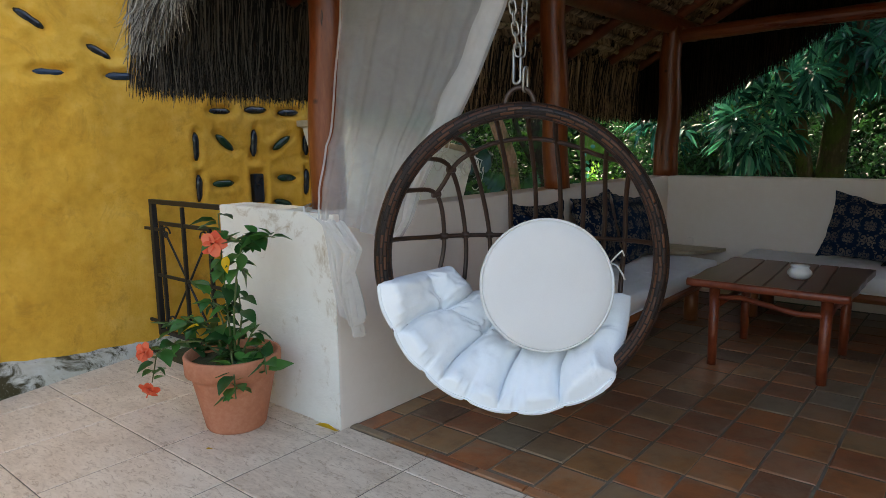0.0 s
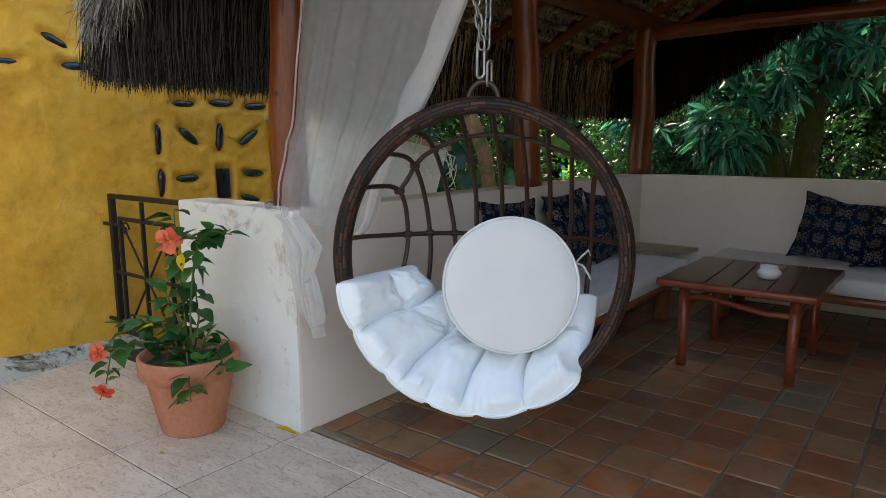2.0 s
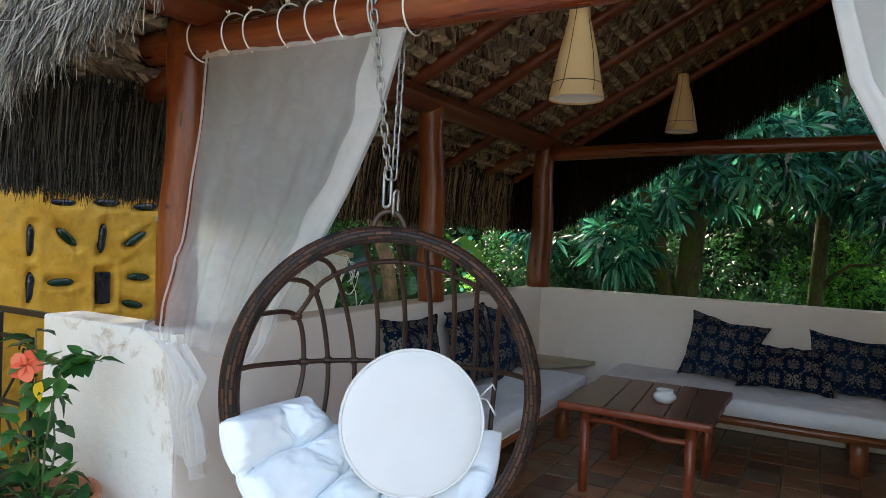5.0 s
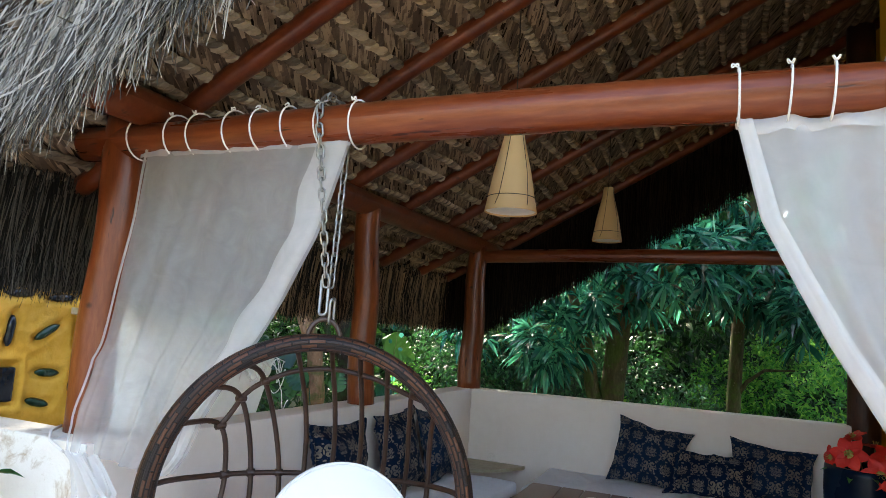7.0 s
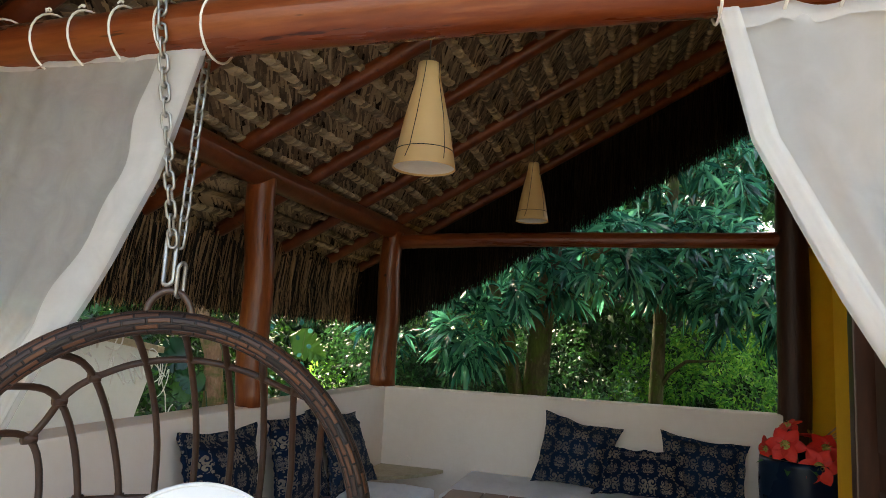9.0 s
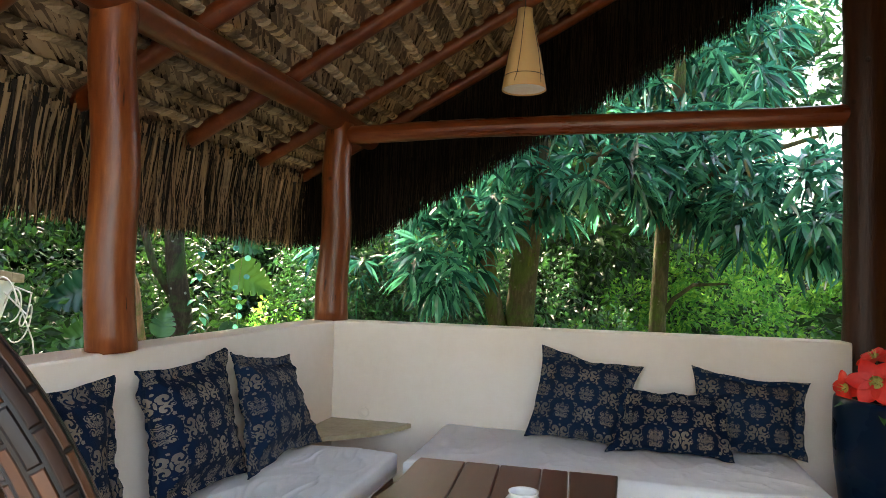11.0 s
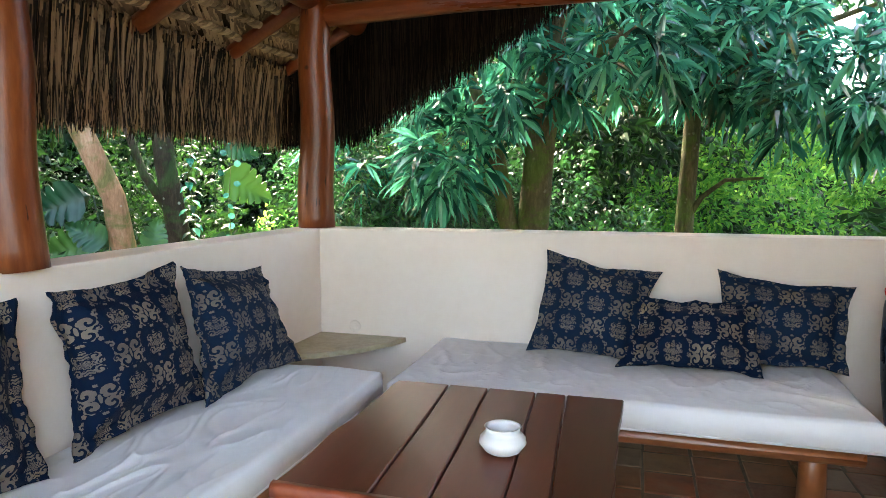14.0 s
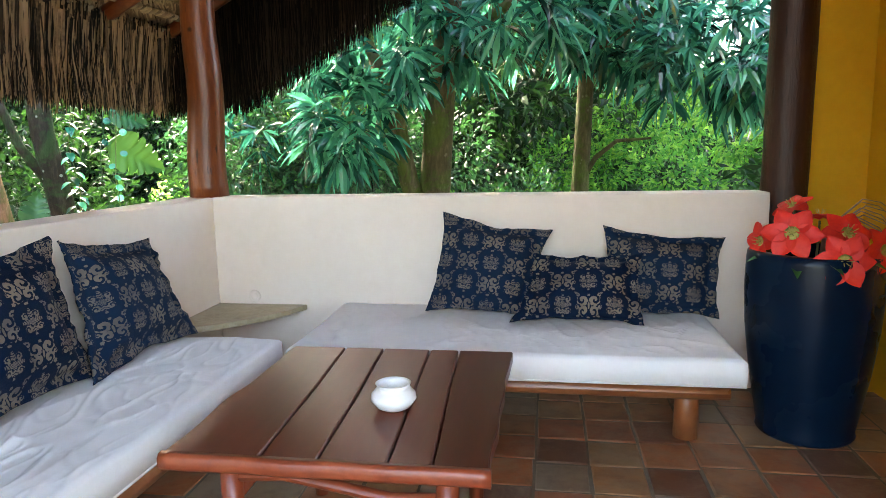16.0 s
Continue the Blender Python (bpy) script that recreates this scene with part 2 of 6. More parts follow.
def bark_material(name, a, b, c, moss, spread, lichen):
    """Ridged bark with patches of moss and pale lichen spots."""
    n = Nodes(name)
    v = n.coords((3, 3, 0.8))
    w = n.coords()
    g, f, m = n.noise(v, 3.0, 4.0), n.noise(v, 16.0, 6.0, 0.7), n.noise(w, 3.4, 5.0, 0.65, 0.6)
    col = n.ramp(n.m("ADD", n.m("MULTIPLY", g, 0.55), n.m("MULTIPLY", f, 0.45)), [(0.3, a), (0.5, b), (0.7, c)])
    col = n.mix(n.m("MULTIPLY", n.ramp(m, [(0.48, (0, 0, 0)), (0.58, (1, 1, 1))]), spread), col, n.mix(f, tuple(q * 0.5 for q in moss), tuple(q * 1.7 for q in moss)))
    vo = n.node("ShaderNodeTexVoronoi", Vector=w, Scale=13.0)
    spot = n.ramp(n.m("ADD", vo.outputs["Distance"], n.m("MULTIPLY", f, 0.15)), [(0.22, (1, 1, 1)), (0.28, (0, 0, 0))])
    some = n.ramp(n.noise(w, 2.0, 2.0), [(0.52, (0, 0, 0)), (0.56, (1, 1, 1))])
    col = n.mix(n.m("MULTIPLY", n.m("MULTIPLY", spot, some), lichen), col, (0.5, 0.53, 0.46))
    n.bump(n.m("ADD", f, n.m("MULTIPLY", m, 0.5)), 0.8, 0.03)
    return n.done(col, 0.9, 0.0, 0.25)


def stone_tile_material(name):
    """Printed travertine: drifting beige bands with short darker pits along them."""
    n = Nodes(name)
    r = n.t.nodes.new("ShaderNodeObjectInfo").outputs["Random"]
    shift = n.node("ShaderNodeCombineXYZ", X=n.m("MULTIPLY", r, 23.0), Y=n.m("MULTIPLY", r, 41.0))
    add = n.t.nodes.new("ShaderNodeVectorMath")
    n.put(add.inputs[0], n.coords((1.0, 2.6, 1.0)))
    n.put(add.inputs[1], shift.outputs[0])
    p = add.outputs[0]
    g, f, pit, fleck = n.noise(p, 3.5, 5.0, 0.6, 0.8), n.noise(p, 30.0, 5.0, 0.7), n.noise(p, 17.0, 4.0, 0.75, 1.2), n.noise(p, 60.0, 3.0, 0.7)
    tone = n.m("ADD", n.m("ADD", n.m("MULTIPLY", g, 0.55), n.m("MULTIPLY", f, 0.45)), n.m("MULTIPLY", n.m("SUBTRACT", r, 0.5), 0.08))
    col = n.ramp(tone, [(0.3, (0.52, 0.41, 0.31)), (0.5, (0.70, 0.585, 0.465)), (0.7, (0.80, 0.70, 0.58))])
    hollow = n.m("MULTIPLY", n.ramp(n.m("ADD", n.m("MULTIPLY", pit, 0.75), n.m("MULTIPLY", fleck, 0.25)), [(0.52, (0, 0, 0)), (0.60, (1, 1, 1))]), 0.62)
    col = n.mix(hollow, col, (0.36, 0.25, 0.165))
    n.bump(n.m("SUBTRACT", f, hollow), 0.25, 0.004)
    return n.done(col, n.m("ADD", 0.38, n.m("MULTIPLY", g, 0.22)), 0.0, 0.45)


WOOD = surface("varnished_log", (0.095, 0.018, 0.005), (0.17, 0.04, 0.011), (0.28, 0.085, 0.026), 2.4, 12.0, 0.34, 0.22, 0.004, (5, 5, 0.7), cracks=0.9, spec=0.36, mottle=0.12)
WOOD_DARK = surface("dark_varnished_log", (0.022, 0.007, 0.004), (0.042, 0.013, 0.007), (0.08, 0.027, 0.014), 2.0, 9.0, 0.42, 0.45, 0.009, (6, 6, 0.7), cracks=0.8, spec=0.35)
WOOD_X = surface("varnished_beam", (0.085, 0.014, 0.004), (0.155, 0.032, 0.009), (0.25, 0.07, 0.022), 2.0, 9.0, 0.3, 0.2, 0.005, (0.7, 6, 6), cracks=0.75, spec=0.4)
WOOD_Y = surface("varnished_rafter", (0.06, 0.010, 0.003), (0.12, 0.025, 0.007), (0.19, 0.05, 0.016), 2.0, 9.0, 0.36, 0.25, 0.006, (2, 2, 2), cracks=0.5, spec=0.35)
PLANK = surface("table_plank", (0.08, 0.014, 0.006), (0.115, 0.023, 0.010), (0.155, 0.036, 0.016), 1.2, 7.0, 0.3, 0.05, 0.002, (3.5, 0.35, 3.5), vary=0.25, spec=0.24, mottle=0.14)
EDGE_WOOD = surface("red_wood", (0.16, 0.028, 0.012), (0.25, 0.05, 0.02), (0.33, 0.085, 0.035), 3.0, 12.0, 0.35, 0.12, 0.003, (2, 2, 2))
BENCH_WOOD = surface("bench_wood", (0.18, 0.05, 0.018), (0.27, 0.085, 0.03), (0.36, 0.13, 0.05), 2.0, 10.0, 0.33, 0.1, 0.003, (2, 2, 2))
DARK_WOOD = surface("dark_door_wood", (0.035, 0.012, 0.006), (0.06, 0.02, 0.01), (0.1, 0.035, 0.018), 2.0, 12.0, 0.35, 0.15, 0.004, (5, 5, 0.6))
CREAM = plaster_material("cream_wall", (0.78, 0.655, 0.56), (0.825, 0.705, 0.615), (0.85, 0.745, 0.66), (0.5, 0.4, 0.26), 0.05, relief=0.16)
STUB = plaster_material("weathered_white_wall", (0.73, 0.70, 0.62), (0.79, 0.76, 0.69), (0.83, 0.81, 0.75), (0.40, 0.29, 0.16), 0.75, 0.55, 0.68)
YELLOW = plaster_material("yellow_adobe", (0.60, 0.28, 0.024), (0.77, 0.405, 0.05), (0.86, 0.51, 0.11), (0.44, 0.20, 0.025), 0.62, 0.53, 0.72, 1.0)
HOUSE_YELLOW = plaster_material("yellow_house_wall", (0.72, 0.36, 0.014), (0.78, 0.42, 0.02), (0.82, 0.46, 0.03), (0.58, 0.29, 0.02), 0.1, relief=0.25)
PLINTH = plaster_material("mossy_whitewash", (0.36, 0.34, 0.25), (0.52, 0.51, 0.44), (0.70, 0.70, 0.66), (0.055, 0.045, 0.018), 1.0, 0.45, 0.56)
TERRACOTTA = tile_material("terracotta_tile")
TILE = stone_tile_material("beige_stone_tile")
JOINT = surface("dull_cement_joint", (0.11, 0.085, 0.062), (0.17, 0.135, 0.10), (0.25, 0.205, 0.155), 4.0, 50.0, 0.85)
GROUT = surface("grey_grout", (0.10, 0.085, 0.07), (0.14, 0.12, 0.10), (0.19, 0.17, 0.14), 4.0, 50.0, 0.9)
SOIL = surface("garden_soil", (0.03, 0.035, 0.012), (0.055, 0.06, 0.02), (0.10, 0.09, 0.045), 1.2, 14.0, 0.95, 0.6, 0.03)
THATCH = surface("dry_palm_leaf", (0.095, 0.062, 0.041), (0.205, 0.14, 0.093), (0.40, 0.295, 0.20), 3.0, 30.0, 0.6, 0.2, 0.003, spec=0.35, island=0.6)
# The shade inside the eave is put into this leaf colour.
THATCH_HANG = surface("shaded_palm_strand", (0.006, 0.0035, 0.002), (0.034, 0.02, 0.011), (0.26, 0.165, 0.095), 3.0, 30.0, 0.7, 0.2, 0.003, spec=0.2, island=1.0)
# Near-black copy of the palm leaf: the gable's shade is in the colour.
THATCH_BACK = surface("deep_shade_palm_strand", (0.003, 0.002, 0.0015), (0.006, 0.004, 0.003), (0.02, 0.013, 0.009), 3.0, 30.0, 0.8, 0.2, 0.003, spec=0.08, island=1.0)
THATCH_OLD = surface("weathered_palm_leaf", (0.045, 0.04, 0.034), (0.135, 0.12, 0.10), (0.36, 0.33, 0.285), 3.0, 30.0, 0.75, 0.2, 0.003, spec=0.2, island=0.85)
# Weathered grey leaf, darkened further by shade put into its colour.
THATCH_EAVE = surface("shaded_weathered_strand", (0.006, 0.005, 0.004), (0.017, 0.014, 0.011), (0.085, 0.073, 0.06), 3.0, 30.0, 0.75, 0.2, 0.003, spec=0.2, island=0.9)
ROLL = surface("palm_stalk_roll", (0.12, 0.087, 0.059), (0.25, 0.186, 0.126), (0.42, 0.325, 0.22), 3.0, 30.0, 0.6, 0.2, 0.003, island=0.5)
# Far darker than the leaf: the shade in the gaps is put into it.
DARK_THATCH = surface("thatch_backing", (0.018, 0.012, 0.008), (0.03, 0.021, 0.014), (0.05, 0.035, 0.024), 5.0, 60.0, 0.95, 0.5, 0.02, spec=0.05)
RATTAN = surface("rattan_rib", (0.022, 0.011, 0.007), (0.042, 0.019, 0.011), (0.07, 0.032, 0.019), 4.0, 40.0, 0.42, 0.2, 0.003)
WEAVE = weave_material("wound_rattan")
WHITE_CLOTH = surface("white_cotton", (0.86, 0.895, 0.92), (0.885, 0.92, 0.945), (0.90, 0.93, 0.95), 4.0, 26.0, 0.8, 0.3, 0.008)
SEAT_CLOTH = surface("white_seat_cover", (0.77, 0.745, 0.745), (0.82, 0.795, 0.795), (0.85, 0.83, 0.825), 5.0, 14.0, 0.85, 0.18, 0.008, (1, 1, 1))
ROUND_CLOTH = surface("ivory_canvas", (0.70, 0.68, 0.66), (0.74, 0.72, 0.70), (0.77, 0.75, 0.73), 3.0, 220.0, 0.85, 0.12, 0.001)
VOILE = sheer_material("white_voile", 0.40, (0.88, 0.86, 0.83))
VOILE_THICK = sheer_material("folded_voile", 0.55, (0.88, 0.86, 0.83))
VOILE_TAIL = sheer_material("gathered_voile", 0.64, (0.88, 0.86, 0.83))
DAMASK = damask_material("navy_damask")
# Paler, flatter copy of the damask: satin sheen put into its colours.
SHEEN_DAMASK = damask_material("sheen_navy_damask", (0.006, 0.017, 0.04), (0.185, 0.152, 0.115))
CLAY = surface("terracotta_pot", (0.40, 0.13, 0.065), (0.50, 0.18, 0.095), (0.58, 0.25, 0.15), 5.0, 40.0, 0.75, 0.2, 0.004)
NAVY = surface("navy_glaze", (0.0008, 0.007, 0.020), (0.001, 0.010, 0.027), (0.0015, 0.013, 0.034), 2.0, 40.0, 0.28, 0.03, 0.001, spec=0.16)
CERAMIC = surface("white_ceramic", (0.76, 0.74, 0.71), (0.8, 0.78, 0.76), (0.83, 0.81, 0.79), 4.0, 60.0, 0.35, 0.05, 0.001)
STEEL = surface("galvanised_steel", (0.22, 0.22, 0.21), (0.32, 0.32, 0.31), (0.45, 0.44, 0.42), 20.0, 90.0, 0.42, 0.15, 0.001, metal=0.9)
IRON = surface("black_iron", (0.012, 0.011, 0.011), (0.02, 0.018, 0.018), (0.035, 0.03, 0.028), 10.0, 60.0, 0.5, 0.2, 0.002, metal=0.3)
ROPE = surface("white_cord", (0.68, 0.66, 0.62), (0.76, 0.74, 0.7), (0.8, 0.79, 0.76), 30.0, 200.0, 0.85, 0.3, 0.001)
SHELF_STONE = surface("ochre_stone_shelf", (0.26, 0.20, 0.115), (0.44, 0.365, 0.235), (0.55, 0.47, 0.33), 6.0, 30.0, 0.5, 0.15, 0.003)
# Stands for the shade between far leaves, put into one dark green.
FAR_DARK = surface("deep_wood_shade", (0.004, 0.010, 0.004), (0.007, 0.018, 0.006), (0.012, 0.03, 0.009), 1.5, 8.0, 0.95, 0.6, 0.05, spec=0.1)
BARK = bark_material("mossy_bark", (0.03, 0.028, 0.014), (0.075, 0.068, 0.035), (0.17, 0.15, 0.09), (0.055, 0.10, 0.018), 0.75, 0.15)
DARK_BARK = bark_material("dark_lichen_bark", (0.012, 0.009, 0.007), (0.036, 0.026, 0.018), (0.09, 0.07, 0.05), (0.03, 0.075, 0.02), 0.6, 0.5)
PALE_BARK = bark_material("peeling_orange_bark", (0.16, 0.08, 0.045), (0.34, 0.18, 0.10), (0.50, 0.31, 0.20), (0.05, 0.11, 0.02), 0.6, 0.3)
MANGO = leaf_material("mango_leaf", (0.003, 0.04, 0.028), (0.022, 0.21, 0.145), (0.11, 0.56, 0.33), 0.2, 0.42, False, 1.0)
SHRUB = leaf_material("shrub_leaf", (0.002, 0.017, 0.012), (0.009, 0.07, 0.042), (0.05, 0.22, 0.07), 0.42, 0.22, True, 0.5)
VARIEGATED = leaf_material("split_leaf", (0.004, 0.035, 0.018), (0.009, 0.06, 0.028), (0.06, 0.17, 0.03), 0.34, 0.08, False, 0.35)
# Lit copy of the shrub leaf: sunlight is put into its colour.
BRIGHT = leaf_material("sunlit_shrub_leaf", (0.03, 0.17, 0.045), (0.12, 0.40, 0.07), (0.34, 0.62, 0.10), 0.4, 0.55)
# Darker copy of the shrub leaf, the wood's shade put into its colour.
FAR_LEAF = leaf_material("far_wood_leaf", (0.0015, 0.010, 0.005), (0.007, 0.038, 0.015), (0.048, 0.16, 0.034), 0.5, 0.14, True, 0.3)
POT_LEAF = leaf_material("hibiscus_leaf", (0.012, 0.06, 0.016), (0.025, 0.11, 0.028), (0.06, 0.20, 0.04), 0.33, 0.15)
YELLOW_LEAF = leaf_material("yellow_leaf", (0.6, 0.36, 0.01), (0.68, 0.42, 0.015), (0.75, 0.5, 0.03), 0.5, 0.2, False)
CORAL = leaf_material("coral_petal", (0.75, 0.09, 0.035), (0.82, 0.13, 0.06), (0.85, 0.2, 0.1), 0.55, 0.15, False)
RED = surface("red_petal", (0.62, 0.012, 0.008), (0.75, 0.02, 0.012), (0.8, 0.05, 0.02), 8.0, 60.0, 0.55, 0.2, 0.002)
POLLEN = surface("yellow_green_centre", (0.3, 0.3, 0.06), (0.45, 0.4, 0.1), (0.55, 0.5, 0.16), 30.0, 90.0, 0.7)
STEM = surface("green_stem", (0.05, 0.08, 0.025), (0.09, 0.13, 0.04), (0.14, 0.16, 0.06), 20.0, 60.0, 0.6)
PARCHMENT = leaf_material("lamp_parchment", (0.66, 0.42, 0.19), (0.72, 0.48, 0.23), (0.76, 0.53, 0.27), 0.6, 0.3, False)
LAMP_LINING = surface("white_lamp_lining", (0.7, 0.66, 0.6), (0.76, 0.72, 0.66), (0.8, 0.77, 0.72), 6.0, 50.0, 0.7)
CORD = surface("dark_cord", (0.012, 0.008, 0.006), (0.02, 0.012, 0.008), (0.03, 0.02, 0.014), 20.0, 60.0, 0.6)
PANEL = surface("white_planter_render", (0.80, 0.83, 0.78), (0.87, 0.90, 0.86), (0.90, 0.92, 0.89), 2.0, 20.0, 0.7)
BOTTLE_DARK = surface("dark_bottle_glass", (0.006, 0.009, 0.014), (0.01, 0.016, 0.024), (0.016, 0.026, 0.04), 5.0, 30.0, 0.12, 0.03, 0.001)
BOTTLE_GREEN = surface("green_bottle_glass", (0.004, 0.02, 0.012), (0.008, 0.035, 0.02), (0.014, 0.05, 0.03), 5.0, 30.0, 0.1, 0.03, 0.001)
BOTTLE_BLUE = surface("blue_bottle_glass", (0.012, 0.03, 0.06), (0.02, 0.045, 0.085), (0.035, 0.065, 0.11), 5.0, 30.0, 0.15, 0.03, 0.001)


# ---- mesh helpers ----
def mesh_object(name, verts, faces, material, parent=None, label="", smooth=True, uvs=None):
    me = bpy.data.meshes.new(name)
    me.from_pydata([tuple(v) for v in verts], [], [tuple(f) for f in faces])
    if uvs is not None:
        layer = me.uv_layers.new(name="UVMap")
        idx = np.empty(len(me.loops), dtype=np.int32)
        me.loops.foreach_get("vertex_index", idx)
        layer.data.foreach_set("uv", np.asarray(uvs, dtype=np.float32)[idx].ravel())
    me.materials.append(material)
    if smooth:
        me.polygons.foreach_set("use_smooth", [True] * len(me.polygons))
    ob = new(name, me)
    if parent:
        ob.parent = parent
    if label:
        ob["label"] = label
    return ob


def array_object(name, V, F, material, parent=None, smooth=False):
    """A mesh from arrays; F has equal-sided faces."""
    me = bpy.data.meshes.new(name)
    V, F = np.asarray(V, dtype=np.float32), np.asarray(F, dtype=np.int32)
    k = F.shape[1]
    me.vertices.add(len(V))
    me.vertices.foreach_set("co", V.ravel())
    me.loops.add(F.size)
    me.loops.foreach_set("vertex_index", F.ravel())
    me.polygons.add(len(F))
    me.polygons.foreach_set("loop_start", np.arange(0, F.size, k, dtype=np.int32))
    me.polygons.foreach_set("use_smooth", np.full(len(F), smooth))
    me.update(calc_edges=True)
    me.materials.append(material)
    ob = new(name, me)
    if parent:
        ob.parent = parent
    return ob


def part(name, bm, material, parent, label="", smooth=False):
    me = bpy.data.meshes.new(name)
    bmesh.ops.recalc_face_normals(bm, faces=bm.faces)
    bm.to_mesh(me)
    bm.free()
    me.materials.append(material)
    if smooth:
        me.polygons.foreach_set("use_smooth", [True] * len(me.polygons))
    ob = new(name, me)
    if parent:
        ob.parent = parent
    if label:
        ob["label"] = label
    return ob


def box(x0, y0, z0, x1, y1, z1, bevel=0.0, segs=2, bm=None):
    own = bmesh.new()
    bmesh.ops.create_cube(own, size=1.0, matrix=Matrix.LocRotScale(((x0 + x1) / 2, (y0 + y1) / 2, (z0 + z1) / 2), None, (x1 - x0, y1 - y0, z1 - z0)))
    if bevel:
        bmesh.ops.bevel(own, geom=own.edges[:], offset=bevel, segments=segs, affect="EDGES", profile=0.6)
    if bm is None:
        return own
    tmp = bpy.data.meshes.new("tmp")
    own.to_mesh(tmp)
    own.free()
    bm.from_mesh(tmp)
    bpy.data.meshes.remove(tmp)
    return bm


def empty(name, x=0, y=0, z=0, rz=0):
    ob = new(name)
    ob.matrix_basis = pose(x, y, z, 0, 0, rz)
    ob.empty_display_size = 0.1
    return ob


def tube(points, radii, sides=12, closed=False, wobble=0.0, seed=0, caps=True):
    """A swept round bar; gives verts, faces and uvs in metres (along, around)."""
    P = [Vector(p) for p in points]
    n = len(P)
    if not hasattr(radii, "__len__"):
        radii = [radii] * n
    V, F, U = [], [], []
    up = Vector((0, 0, 1))
    along = 0.0
    prev = None
    rows = n + 1 if closed else n
    for i in range(rows):
        k = i % n
        if closed:
            d = (P[(k + 1) % n] - P[k - 1]).normalized()
        else:
            d = (P[min(k + 1, n - 1)] - P[max(k - 1, 0)]).normalized()
        if prev is None:
            a = d.cross(up) if abs(d.z) < 0.9 else d.cross(Vector((1, 0, 0)))
        else:
            a = prev - d * prev.dot(d)
        a.normalize()
        prev = a
        b = d.cross(a)
        if i:
            along += (P[k] - P[(i - 1) % n]).length
        for j in range(sides + 1):
            t = 2 * math.pi * j / sides
            r = radii[k]
            if wobble:
                r *= 1 + wobble * noise.noise(Vector((math.cos(t) * 0.8 + seed * 3.1, math.sin(t) * 0.8, along * 2.2)))
            V.append(P[k] + a * (r * math.cos(t)) + b * (r * math.sin(t)))
            U.append((along, t * radii[k]))
    w = sides + 1
    for i in range(rows - 1):
        for j in range(sides):
            F.append((i * w + j, i * w + j + 1, (i + 1) * w + j + 1, (i + 1) * w + j))
    if caps and not closed:
        F.append(tuple(range(sides - 1, -1, -1)))
        F.append(tuple((rows - 1) * w + j for j in range(sides)))
    return V, F, U


def bar(name, points, radii, material, parent=None, label="", sides=12, closed=False, wobble=0.0, seed=0):
    V, F, U = tube(points, radii, sides, closed, wobble, seed)
    return mesh_object(name, V, F, material, parent, label, True, U)


def join_tubes(name, tubes, material, parent=None, label=""):
    V, F = [], []
    for v, f, _ in tubes:
        o = len(V)
        V += v
        F += [tuple(i + o for i in q) for q in f]
    return mesh_object(name, V, F, material, parent, label)


def lathe(profile, sides=32):
    """Spins (radius, height) pairs round z."""
    V, F = [], []
    for r, z in profile:
        for j in range(sides):
            t = 2 * math.pi * j / sides
            V.append((r * math.cos(t), r * math.sin(t), z))
    for i in range(len(profile) - 1):
        for j in range(sides):
            k = (j + 1) % sides
            F.append((i * sides + j, i * sides + k, (i + 1) * sides + k, (i + 1) * sides + j))
    return V, F


def unit(a):
    return a / np.maximum(np.linalg.norm(a, axis=1, keepdims=True), 1e-9)


def ribbons(base, way, side, length, width, bend, segs=2, taper=0.35):
    """Many narrow strips at once."""
    n = len(base)
    s = np.linspace(0, 1, segs + 1)
    mid = base[:, None] + way[:, None] * (length[:, None] * s)[..., None] + bend[:, None] * (s**2)[None, :, None]
    half = (width[:, None] * (1 - (1 - taper) * s) / 2)[..., None] * side[:, None]
    V = np.stack([mid - half, mid + half], axis=2).reshape(-1, 3)
    k = 2 * (segs + 1)
    q = np.array([[2 * i, 2 * i + 1, 2 * i + 3, 2 * i + 2] for i in range(segs)])
    F = (q[None] + (np.arange(n) * k)[:, None, None]).reshape(-1, 4)
    return V, F


def leaf_arrays(base, way, side, length, width, droop=0.15, fold=0.25):
    """Many folded, pointed leaves at once: five corners, four triangles."""
    n = len(base)
    nrm = np.cross(side, way)
    L, W = length[:, None], width[:, None]
    down = np.array([0, 0, -1.0]) * L * droop
    mid = base + way * L * 0.42
    V = np.stack([base, mid - side * W / 2 + nrm * W * fold, base + way * L + down, mid + side * W / 2 + nrm * W * fold, mid], axis=1).reshape(-1, 3)
    q = np.array([[0, 4, 1], [1, 4, 2], [0, 3, 4], [4, 3, 2]])
    F = (q[None] + (np.arange(n) * 5)[:, None, None]).reshape(-1, 3)
    return V, F


def rand_dirs(rng, n):
    return unit(rng.normal(size=(n, 3)))


def side_of(rng, way):
    return unit(np.cross(way, rand_dirs(rng, len(way))))


